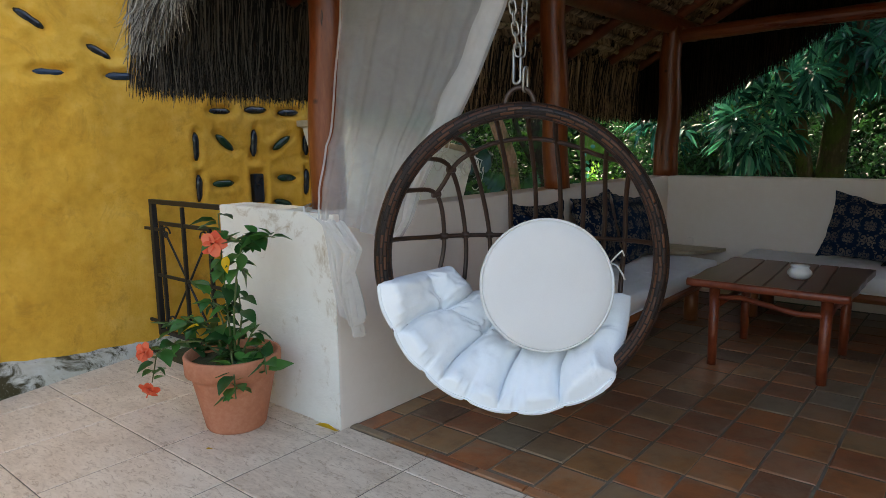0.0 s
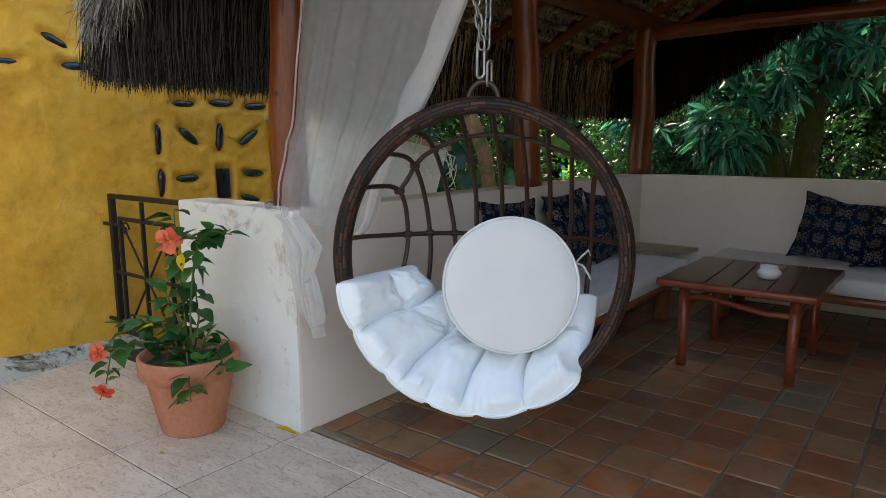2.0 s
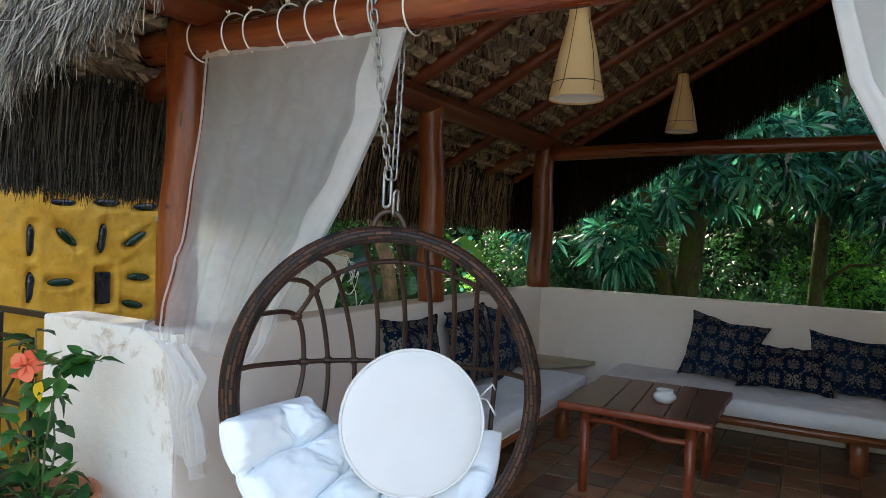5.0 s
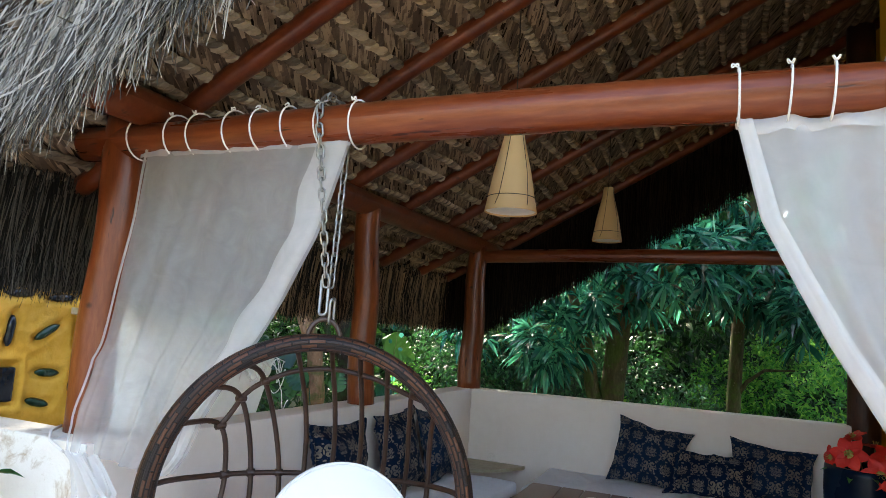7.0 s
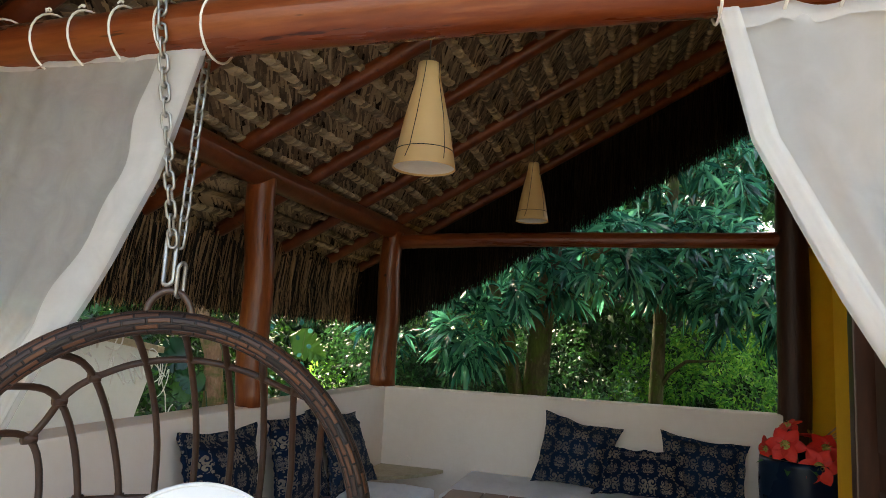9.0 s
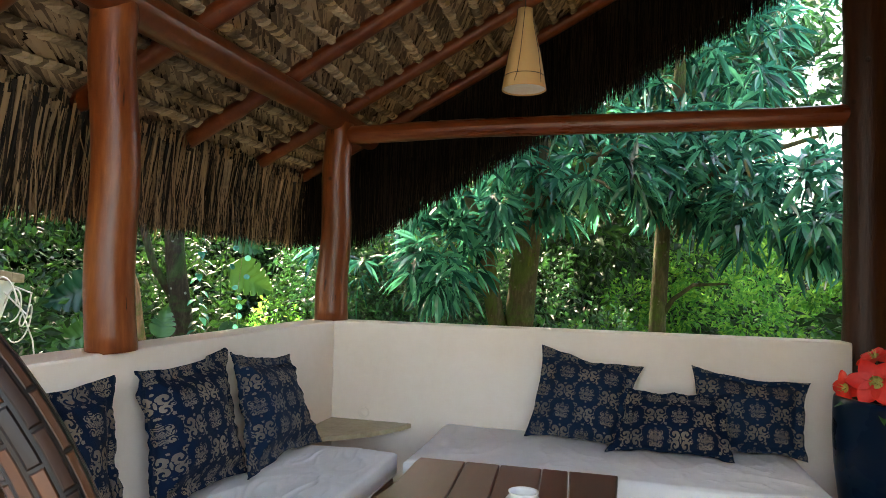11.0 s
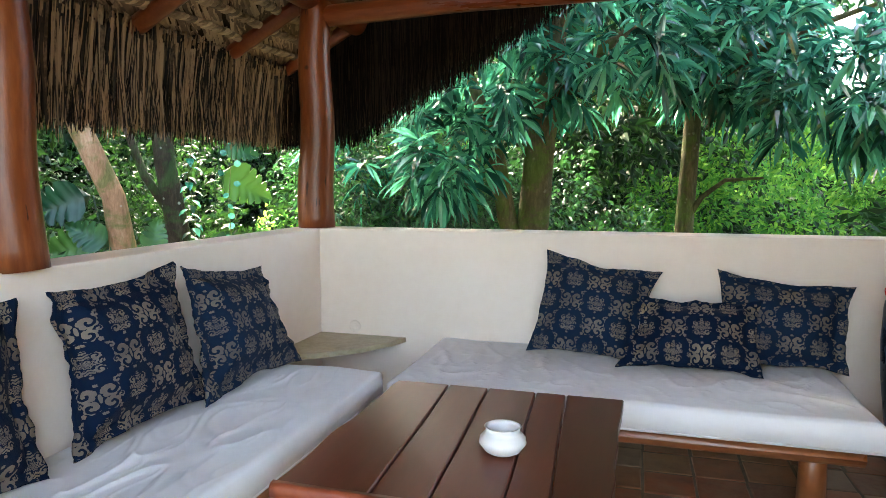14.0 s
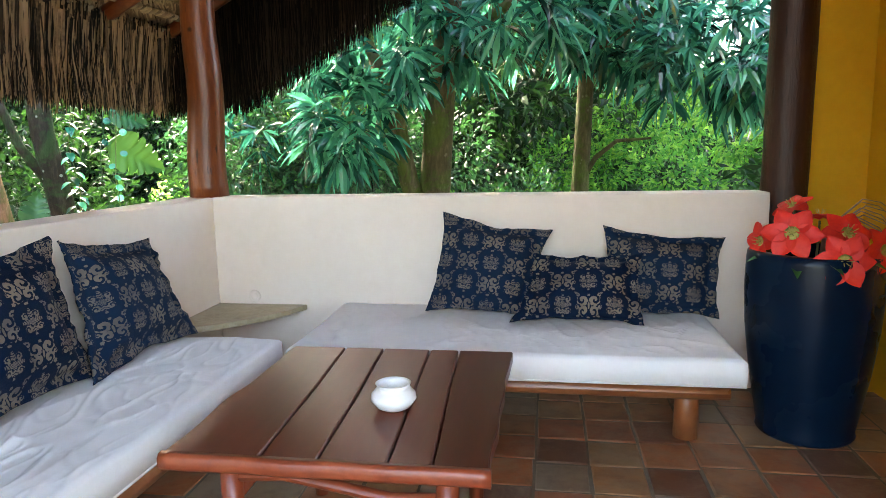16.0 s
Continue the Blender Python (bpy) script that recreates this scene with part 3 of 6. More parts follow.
def foliage(rng, centres, radii, n, length, width, up=0.1, droop=0.15, shell=0.5):
    """Leaves spread over clumps; shell: how much they keep to the clumps' outsides."""
    centres, radii = np.asarray(centres, float), np.asarray(radii, float)
    if radii.ndim == 1:
        radii = np.repeat(radii[:, None], 3, 1)
    w = radii.prod(1) ** (2 / 3)
    pick = rng.choice(len(centres), n, p=w / w.sum())
    d = rand_dirs(rng, n)
    r = (shell + (1 - shell) * rng.random(n)) ** 0.6
    lump = 1 + 0.25 * np.sin(d[:, :1] * 5 + pick[:, None]) * np.cos(d[:, 2:] * 6 + pick[:, None] * 2)
    p = centres[pick] + d * radii[pick] * r[:, None] * lump
    way = unit(d + rand_dirs(rng, n) * 0.9 + np.array([0, 0, up]))
    L = length * rng.uniform(0.65, 1.3, n)
    return leaf_arrays(p, way, side_of(rng, way), L, L * width, droop)


def lance_arrays(base, way, side, length, width, droop, fold=0.2):
    """Many long pointed leaves that bend down along their midrib: eleven corners, twelve triangles."""
    n = len(base)
    nrm = np.cross(side, way)
    L, W = length[:, None], width[:, None]
    rows = [base]
    for t, k in ((0.22, 0.62), (0.5, 1.0), (0.78, 0.62)):
        mid = base + way * L * t + np.array([0, 0, -1.0]) * L * (droop * t * t)[:, None]
        rows += [mid - side * W * k / 2 + nrm * W * k * fold, mid, mid + side * W * k / 2 + nrm * W * k * fold]
    rows.append(base + way * L * 0.97 + np.array([0, 0, -1.0]) * L * droop[:, None])
    q = [[0, 2, 1], [0, 3, 2], [7, 8, 10], [8, 9, 10]]
    for a in (1, 4):
        q += [[a, a + 1, a + 4], [a, a + 4, a + 3], [a + 1, a + 2, a + 5], [a + 1, a + 5, a + 4]]
    F = (np.array(q)[None] + (np.arange(n) * 11)[:, None, None]).reshape(-1, 3)
    return np.stack(rows, axis=1).reshape(-1, 3), F


def rosettes(rng, centres, outward, leaves, length, width):
    """Whorls of long hanging leaves, as at the ends of mango twigs."""
    n = len(centres)
    c = np.repeat(centres, leaves, 0)
    o = np.repeat(outward, leaves, 0)
    d = unit(rand_dirs(rng, n * leaves) * np.array([1, 1, 0.7]) + o * 0.55 + np.array([0, 0, -0.05]))
    L = length * rng.uniform(0.6, 1.25, n * leaves)
    flat = unit(np.cross(d, np.array([0, 0, 1.0]) + rand_dirs(rng, n * leaves) * 0.9))
    return lance_arrays(c + d * 0.03, d, flat, L, L * width, rng.uniform(0.1, 0.6, n * leaves))


# ---- the setting ----
rng = np.random.default_rng(7)
SLOPE = 0.54


def roof_z(x):
    """Underside of the thatch."""
    return 2.606 + SLOPE * x


ground = mesh_object("ground", [(-400, -400, -0.03), (400, -400, -0.03), (400, 400, -0.03), (-400, 400, -0.03)], [(0, 1, 2, 3)], SOIL, smooth=False)
tagged(ground, "dark leaf-littered garden soil round the pavilion", "ground", kind="structure")

wall_left = part("wall_left", box(-0.2, 0.9, -0.03, 0.0, 5.2, 1.05, 0.012), CREAM, None)
tagged(wall_left, "cream plastered parapet wall beside the bench", "wall", kind="structure")
wall_back = part("wall_back", box(0.0, 5.0, -0.03, 3.08, 5.2, 1.05, 0.012), CREAM, None)
tagged(wall_back, "cream plastered parapet wall behind the bench", "wall", kind="structure")
wall_stub = part("wall_front_stub", box(-0.95, 0.9, -0.03, -0.2, 1.1, 1.053, 0.015, 3), STUB, None)
tagged(wall_stub, "white plastered end wall, stained near the floor", "wall", kind="structure")
wall_cap = part("wall_end_face", box(-0.203, 0.894, -0.03, -0.001, 0.9, 1.05, 0.002, 1), STUB, None)
tagged(wall_cap, "white plaster on the parapet's front end", "wall", kind="structure")

# house wall with its door, and the return wall past the corner post
house = bmesh.new()
box(3.0, 1.15, -0.03, 3.75, 2.055, 4.4, bm=house)
box(3.0, 2.985, -0.03, 3.75, 3.30, 4.4, bm=house)
box(3.0, 2.055, 2.22, 3.75, 2.985, 4.4, bm=house)
wall_house = part("wall_house", house, HOUSE_YELLOW, None)
tagged(wall_house, "deep yellow painted house wall round the door", "wall", kind="structure")
wall_recess = part("wall_recess", box(3.64, 3.302, -0.03, 3.75, 5.255, 4.55), HOUSE_YELLOW, None)
tagged(wall_recess, "deep yellow painted wall of the recess by the planter", "wall", kind="structure")
wall_front = part("wall_house_front", box(3.5, 0.6, -0.03, 3.75, 1.148, 4.6), HOUSE_YELLOW, None)
tagged(wall_front, "deep yellow painted end of the house wall", "wall", kind="structure")
wall_return = part("wall_return", box(3.2, 5.26, -0.03, 3.75, 5.46, 4.36, 0.01), HOUSE_YELLOW, None)
tagged(wall_return, "deep yellow painted wall past the corner post", "wall", kind="structure")

# Hidden behind the post; added to stop light leaking in under the roof.
wall_far = part("wall_light_stop", box(3.76, 5.26, -0.03, 4.5, 6.3, 4.7), HOUSE_YELLOW, None)
tagged(wall_far, "unseen deep yellow wall added past the recess to stop stray light", "wall", kind="structure")

door = empty("door_1", 3.1, 2.505, 0)
tagged(door, "dark brown panelled wooden door in the house wall", "door", kind="structure")
part("door_frame", box(-0.125, 0.4, -0.02, 0.06, 0.475, 2.21, 0.008), DARK_WOOD, door)
part("door_frame", box(-0.125, -0.445, -0.02, 0.06, -0.37, 2.21, 0.008), DARK_WOOD, door)
part("door_frame", box(-0.123, -0.368, 2.12, 0.058, 0.398, 2.205, 0.008), DARK_WOOD, door)
part("door_leaf", box(-0.04, -0.366, 0.0, 0.0, 0.396, 2.115, 0.004), DARK_WOOD, door)
for y0 in (-0.32, 0.04):
    for z0, z1 in ((0.15, 0.95), (1.1, 2.0)):
        part("door_panel", box(-0.06, y0, z0, -0.042, y0 + 0.31, z1, 0.012), DARK_WOOD, door)

# yellow garden wall: hand-modelled, with bottles bedded in it
BOTTLES = [
    (0.35, 2.15, 0.50, 2.06, "d"), (0.73, 1.99, 0.87, 1.92, "d"), (0.41, 1.81, 0.59, 1.815, "b"), (0.83, 1.815, 1.01, 1.82, "b"),
    (1.41, 1.47, 1.41, 1.27, "d"), (1.42, 1.17, 1.41, 0.98, "d"), (1.52, 1.62, 1.70, 1.62, "d"), (1.83, 1.635, 2.02, 1.64, "d"),
    (2.13, 1.62, 2.32, 1.63, "d"), (1.58, 1.45, 1.71, 1.34, "g"), (1.90, 1.49, 1.885, 1.29, "d"), (2.07, 1.34, 2.23, 1.44, "g"),
    (1.53, 1.10, 1.70, 1.10, "g"), (2.10, 1.12, 2.27, 1.11, "g"), (2.40, 1.47, 2.39, 1.29, "d"), (2.385, 1.18, 2.37, 0.97, "d"),
    (2.06, 0.94, 2.22, 0.90, "g"),
]


def yellow_face(y, z):
    """x of the wall's face: a lumpy plane with dents round the bottles and raised ridges between them."""
    x = -2.0 + 0.035 * noise.noise(Vector((y * 1.3, z * 1.5, 0.3))) + 0.02 * noise.noise(Vector((y * 3.6, z * 4.6, 2.0))) + 0.009 * abs(noise.noise(Vector((y * 6 + z, z * 9, 9.0)))) + 0.005 * noise.noise(Vector((y * 13, z * 13, 5.0)))
    for y0, z0, y1, z1, _ in BOTTLES:
        if abs(y - (y0 + y1) / 2) > 0.3 or abs(z - (z0 + z1) / 2) > 0.3:
            continue
        dy, dz = y1 - y0, z1 - z0
        t = min(1, max(0, ((y - y0) * dy + (z - z0) * dz) / (dy * dy + dz * dz)))
        d = math.hypot(y - y0 - t * dy, z - z0 - t * dz)
        x += 0.006 * math.exp(-(((d - 0.065) / 0.03) ** 2)) - 0.03 * math.exp(-((d / 0.03) ** 2))
    d = max(abs(y - 1.91) - 0.04, abs(z - 1.05) - 0.11, 0)
    x += 0.02 * math.exp(-(((d - 0.05) / 0.03) ** 2)) - 0.03 * math.exp(-((d / 0.03) ** 2))
    return x


ys = np.concatenate([np.arange(-3.5, -0.2, 0.1), np.arange(-0.2, 2.641, 0.018)])
# The topmost rows, out of view, are height added to block the sun.
zs = np.concatenate([np.arange(-0.03, 0.75, 0.05), np.arange(0.75, 2.3, 0.018), np.arange(2.3, 3.25, 0.06)])
V = [(yellow_face(y, z), y, z) for y in ys for z in zs]
nz, ny = len(zs), len(ys)
F = [(i * nz + j, (i + 1) * nz + j, (i + 1) * nz + j + 1, i * nz + j + 1) for i in range(ny - 1) for j in range(nz - 1)]
o = len(V)
V += [(-2.3, ys[0], zs[0]), (-2.3, ys[-1], zs[0]), (-2.3, ys[0], zs[-1]), (-2.3, ys[-1], zs[-1])]
F += [(o, o + 1, o + 3, o + 2), tuple([o + 1, o + 3] + [(ny - 1) * nz + j for j in range(nz - 1, -1, -1)]), tuple([o + 2, o + 3] + [i * nz + nz - 1 for i in range(ny - 1, -1, -1)])]
wall_yellow = mesh_object("wall_yellow", V, F, YELLOW)
tagged(wall_yellow, "lumpy ochre-yellow adobe garden wall with glass bottles bedded in it", "wall", kind="structure")
GLASS = {"d": BOTTLE_DARK, "g": BOTTLE_GREEN, "b": BOTTLE_BLUE}
for y0, z0, y1, z1, g in BOTTLES:
    n = 9
    pts = [(-2.018 + 0.004 * math.sin(i), y0 + (y1 - y0) * i / (n - 1), z0 + (z1 - z0) * i / (n - 1)) for i in range(n)]
    rad = [0.008, 0.021, 0.027, 0.029, 0.029, 0.029, 0.027, 0.02, 0.008]
    bar("glass_bottle", pts, rad, GLASS[g], wall_yellow, sides=14)
part("glass_block", box(-2.05, 1.86, 0.94, -1.985, 1.95, 1.16, 0.014), BOTTLE_DARK, wall_yellow)

# whitewashed foot of the yellow wall
V, F = [], []
pl_y = np.arange(-3.5, 1.3, 0.06)
for y in pl_y:
    k = min(1, max(0, (0.95 - y) / 1.0))
    out = 0.05 + 0.20 * k
    top = 0.05 + 0.10 * k
    w = 0.02 * noise.noise(Vector((y * 3, 0, 1)))
    for a, b in ((0.0, top + 0.02), (out * 0.35, top + w), (out * 0.8, top * 0.75 + w), (out + w, top * 0.3), (out + w + 0.012, -0.03)):
        V.append((-2.02 + a + 0.012 * noise.noise(Vector((y * 6, a * 20, 3))), y, b + 0.008 * noise.noise(Vector((y * 9, a * 20, 7)))))
for i in range(len(pl_y) - 1):
    for j in range(4):
        F.append((i * 5 + j, i * 5 + j + 1, (i + 1) * 5 + j + 1, (i + 1) * 5 + j))
plinth = mesh_object("wall_plinth", V, F, PLINTH)
tagged(plinth, "flaking whitewashed footing with black moss stains", "wall footing", kind="structure")

# ---- posts and beams ----


def log_post(name, x, y, z0, z1, r0, r1, label, lean=(0, 0), seed=0):
    n = 22
    pts = [(x + lean[0] * (i / (n - 1) - 0.5) + 0.008 * math.sin(i * 0.5 + seed), y + lean[1] * (i / (n - 1) - 0.5) + 0.006 * math.cos(i * 0.43 + seed), z0 + (z1 - z0) * i / (n - 1)) for i in range(n)]
    ob = bar(name, pts, [r0 + (r1 - r0) * i / (n - 1) for i in range(n)], WOOD_DARK if z0 < 0 else WOOD, sides=28, wobble=0.085 if z0 < 0 else 0.03, seed=seed)
    return tagged(ob, label, "post", "roof posts")


log_post("roof_post", -0.226, 1.085, 1.05, 2.40, 0.088, 0.088, "round varnished red-brown log post on the end wall", (0.05, 0), 1)
log_post("roof_post", -0.065, 3.01, 1.045, 2.40, 0.09, 0.085, "round varnished red-brown log post on the parapet", (-0.05, 0), 2)
log_post("roof_post", -0.055, 5.10, 1.045, 2.40, 0.112, 0.09, "round varnished red-brown log post on the parapet corner", (0.015, 0), 3)
log_post("roof_post", 3.175, 5.11, -0.03, 4.26, 0.118, 0.105, "tall dark varnished log post rising from the floor", (0.02, 0), 4)


def log_beam(name, a, b, r0, r1, material, label, seed=0, wobble=0.07):
    a, b = Vector(a), Vector(b)
    n = 24
    side = (b - a).cross(Vector((0, 0, 1))).normalized()
    pts = [a.lerp(b, i / (n - 1)) + side * 0.012 * math.sin(i * 0.37 + seed) + Vector((0, 0, 0.008 * math.sin(i * 0.29 + seed * 2))) for i in range(n)]
    ob = bar(name, pts, [r0 + (r1 - r0) * i / (n - 1) for i in range(n)], material, sides=24, wobble=wobble, seed=seed)
    return tagged(ob, label, "beam", "roof timbers")


log_beam("front_beam", (-0.43, 1.06, 2.299), (3.52, 1.06, 2.278), 0.078, 0.071, WOOD_X, "thick varnished log beam across the pavilion's open front", 5, 0.03)
log_beam("back_beam", (-0.06, 5.11, 2.318), (3.66, 5.11, 2.358), 0.062, 0.062, WOOD_X, "slim varnished log beam over the back parapet", 6)
log_beam("wall_plate", (-0.07, 0.62, 2.415), (-0.07, 5.75, 2.415), 0.082, 0.082, WOOD_Y, "varnished log wall plate carrying the rafters", 7)
for i, y in enumerate((0.52, 1.26, 2.01, 2.78, 3.53, 4.38, 5.22, 5.90)):
    log_beam("rafter", (-0.79, y, roof_z(-0.79) - 0.062), (3.62, y + 0.02, roof_z(3.62) - 0.062), 0.052, 0.046, WOOD_Y, "varnished round pole rafter under the thatch", 10 + i)

# ---- thatch ----
ES, EY, EN = np.array([1, 0, SLOPE]) / math.hypot(1, SLOPE), np.array([0, 1.0, 0]), np.array([SLOPE, 0, -1]) / math.hypot(1, SLOPE)


def on_roof(s, y, d=0.0):
    """Points s metres up the slope from x = 0, at y, d below the thatch's underside."""
    s, y, d = np.broadcast_arrays(np.asarray(s, float), y, d)
    return np.array([0, 0, 2.606]) + s[..., None] * ES + y[..., None] * EY + d[..., None] * EN


S0, S1, Y0, Y1 = -0.90, 5.0, 0.46, 6.08
pieces, mats = [], []
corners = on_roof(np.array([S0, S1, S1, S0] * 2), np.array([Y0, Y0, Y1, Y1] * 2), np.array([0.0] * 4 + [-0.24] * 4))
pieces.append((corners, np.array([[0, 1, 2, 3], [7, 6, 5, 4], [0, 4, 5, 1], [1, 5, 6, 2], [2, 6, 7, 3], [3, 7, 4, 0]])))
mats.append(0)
n = 30000
s, y = rng.uniform(S0, S1, n), rng.uniform(Y0, Y1, n)
ang = rng.normal(1.02, 0.09, n)
way = -np.cos(ang)[:, None] * ES + np.sin(ang)[:, None] * EY
flat = unit(np.cross(way, EN) + EN * rng.normal(0.12, 0.12, n)[:, None])
pieces.append(ribbons(on_roof(s, y, rng.uniform(0.002, 0.016, n)), way, flat, rng.uniform(0.14, 0.25, n), rng.uniform(0.012, 0.034, n), EN * rng.uniform(-0.012, 0.016, n)[:, None], 2, 0.55))
mats.append(1)
rows_s = np.arange(S0 + 0.03, S1, 0.158)
rs, ry = np.meshgrid(rows_s, np.arange(Y0, Y1, 0.034), indexing="ij")
rs, ry = rs.ravel(), ry.ravel()
rs = rs + 0.012 * np.sin(ry * 5 + rs * 40) + rng.normal(0, 0.003, rs.size)
ring = np.linspace(0, 2 * math.pi, 6, endpoint=False)
k = rs.size
rad = rng.uniform(0.015, 0.022, k)
tilt = rng.normal(0.75, 0.22, k)
axis = unit(EY[None] + ES[None] * tilt[:, None])
across = unit(np.cross(axis, EN))
cen = on_roof(rs, ry, 0.032)
lump = []
for f, t in ((0.55, -0.62), (1.08, -0.25), (1.0, 0.22), (0.45, 0.6)):
    c = cen + axis * (t * 0.06)
    lump.append(c[:, None] + (np.cos(ring)[None, :, None] * across[:, None] + np.sin(ring)[None, :, None] * EN[None, None]) * (rad * f)[:, None, None])
LV = np.stack(lump, 1).reshape(-1, 3)
q = np.array([[a * 6 + j, a * 6 + (j + 1) % 6, (a + 1) * 6 + (j + 1) % 6, (a + 1) * 6 + j] for a in range(3) for j in range(6)])
pieces.append((LV, (q[None] + (np.arange(k) * 24)[:, None, None]).reshape(-1, 4)))
mats.append(2)
V = np.concatenate([p[0] for p in pieces])
offs = np.cumsum([0] + [len(p[0]) for p in pieces[:-1]])
F = np.concatenate([p[1] + o for p, o in zip(pieces, offs)])
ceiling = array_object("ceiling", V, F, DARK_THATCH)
ceiling.data.materials.append(THATCH)
ceiling.data.materials.append(ROLL)
ceiling.data.polygons.foreach_set("material_index", np.concatenate([np.full(len(p[1]), m) for p, m in zip(pieces, mats)]).astype(np.int32))
ceiling.data.update()
tagged(ceiling, "underside of a sloping palm-leaf thatch tied in rolled rows", "ceiling", kind="structure")


def fringe(name, base, way, length, width, side, bend, material, label):
    V, F = ribbons(base, way, side, length, width, bend, 2, 0.3)
    ob = array_object(name, V, F, material)
    return tagged(ob, label, "thatch", kind="stuff")


def hanging(n, lean, spread):
    d = np.tile(np.array([*lean, -1.0]), (n, 1)) + rng.normal(0, spread, (n, 3)) * np.array([1, 1, 0.2])
    return unit(d)


# added dark sheets behind the hanging edges: painted shade that also blocks light
part("eave_backing_sheet", box(-0.91, 0.52, 1.66, -0.885, 6.02, 2.05), DARK_THATCH, None)
tagged(bpy.data.objects["eave_backing_sheet"], "added dark sheet behind the eave strands, painted shade that blocks light", "thatch", kind="structure")
core = mesh_object("gable_backing_sheet", [(x, y, roof_z(x) + 0.02 if up else max(1.66, roof_z(x) - 0.80 + 0.05 * max(0, x))) for x in (-0.84, -0.22, 4.2) for y in (6.0, 6.06) for up in (1, 0)], [(0, 1, 3, 2), (8, 10, 11, 9)] + [(a + p, a + 4 + p, a + 4 + q, a + q) for a in (0, 4) for p, q in ((0, 1), (1, 3), (3, 2), (2, 0))], DARK_THATCH, smooth=False)
tagged(core, "added dark sheet behind the gable strands, painted shade that blocks light", "thatch", kind="structure")

for n, y0, y1, wide, mat, name, label in ((3800, 1.6, 6.1, 0.024, THATCH_HANG, "thatch_eave_inside", "brown palm-leaf strands hanging inside the eave"), (2600, 0.5, 1.62, 0.010, THATCH_EAVE, "thatch_eave_end", "weathered strands at the eave's open end, shade painted into their colour")):
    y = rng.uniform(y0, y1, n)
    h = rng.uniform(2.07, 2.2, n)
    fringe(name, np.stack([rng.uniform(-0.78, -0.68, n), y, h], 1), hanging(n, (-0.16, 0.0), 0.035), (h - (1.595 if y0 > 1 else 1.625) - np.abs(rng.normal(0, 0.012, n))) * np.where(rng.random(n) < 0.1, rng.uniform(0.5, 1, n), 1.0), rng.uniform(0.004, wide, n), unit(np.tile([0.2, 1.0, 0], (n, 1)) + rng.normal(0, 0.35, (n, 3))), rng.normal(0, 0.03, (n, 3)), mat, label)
n = 14000
y = rng.uniform(0.47, 6.1, n)
h = rng.uniform(0, 1, n)
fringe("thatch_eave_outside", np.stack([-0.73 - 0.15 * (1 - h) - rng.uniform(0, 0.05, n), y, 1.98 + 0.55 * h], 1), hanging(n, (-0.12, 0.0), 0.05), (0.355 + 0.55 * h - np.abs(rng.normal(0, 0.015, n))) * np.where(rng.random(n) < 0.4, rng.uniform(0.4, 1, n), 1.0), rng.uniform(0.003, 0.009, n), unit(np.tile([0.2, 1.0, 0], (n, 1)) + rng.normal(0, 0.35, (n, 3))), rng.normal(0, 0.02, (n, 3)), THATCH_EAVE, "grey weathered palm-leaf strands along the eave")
n = 52000
x = -0.82 + 4.46 * rng.random(n) ** 1.35
h = 0.34 - (0.56 + 0.16 * np.clip((x + 0.3) / 0.5, 0, 1)) * rng.random(n)
yy = 0.56 - 0.10 * (0.36 - h) + rng.normal(0, 0.03, n)
fringe("thatch_front_verge", np.stack([x, yy, roof_z(x) + h], 1), hanging(n, (-0.12, -0.14), 0.09), np.clip(rng.uniform(0.10, 0.25, n) + 0.2 * np.maximum(h, 0), 0.05, np.maximum(0.06, roof_z(x) + h - 1.63)), rng.uniform(0.004, 0.012, n), unit(np.tile([1.0, 0.2, 0], (n, 1)) + rng.normal(0, 0.4, (n, 3))), rng.normal(0, 0.03, (n, 3)), THATCH_OLD, "shaggy grey palm-leaf ends on the roof's front edge")
# These strands carry the gable's shade in their colour.
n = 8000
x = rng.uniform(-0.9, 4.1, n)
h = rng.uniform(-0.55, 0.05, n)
fringe("thatch_back_verge", np.stack([x, rng.uniform(5.9, 6.12, n), roof_z(x) + h], 1), hanging(n, (-0.02, 0.05), 0.022), np.minimum(0.90 - 0.04 * x + h - np.abs(rng.normal(0, 0.014, n)), np.maximum(0.05, roof_z(x) + h - 1.60)) * np.where(rng.random(n) < 0.2, rng.uniform(0.4, 1, n), 1.0), rng.uniform(0.005, 0.014, n), unit(np.tile([1.0, 0.2, 0], (n, 1)) + rng.normal(0, 0.4, (n, 3))), rng.normal(0, 0.02, (n, 3)), THATCH_BACK, "palm-leaf strands hanging from the gable edge, darkened by painted shade")

# ---- iron gate between the yellow wall and the end wall ----
gate = empty("iron_gate", -1.9, 1.0, 0)
tagged(gate, "black wrought-iron garden gate with scrolls, standing closed", "gate")
part("stile", box(-0.012, -0.012, 0.12, 0.024, 0.024, 1.035, 0.003), IRON, gate)
part("stile", box(0.86, -0.012, 0.12, 0.89, 0.02, 1.03, 0.003), IRON, gate)
part("top_rail", box(0.024, -0.012, 1.005, 0.86, 0.018, 1.035, 0.003), IRON, gate)
part("bottom_rail", box(0.024, -0.012, 0.14, 0.86, 0.018, 0.165, 0.003), IRON, gate)
part("bar", box(0.09, -0.008, 0.17, 0.112, 0.014, 0.895, 0.003), IRON, gate)
part("bar", box(0.37, -0.01, 0.17, 0.39, 0.012, 1.0, 0.003), IRON, gate)
part("bar", box(0.66, -0.008, 0.17, 0.682, 0.014, 0.895, 0.003), IRON, gate)
part("inner_rail", box(0.112, -0.006, 0.87, 0.66, 0.012, 0.895, 0.003), IRON, gate)
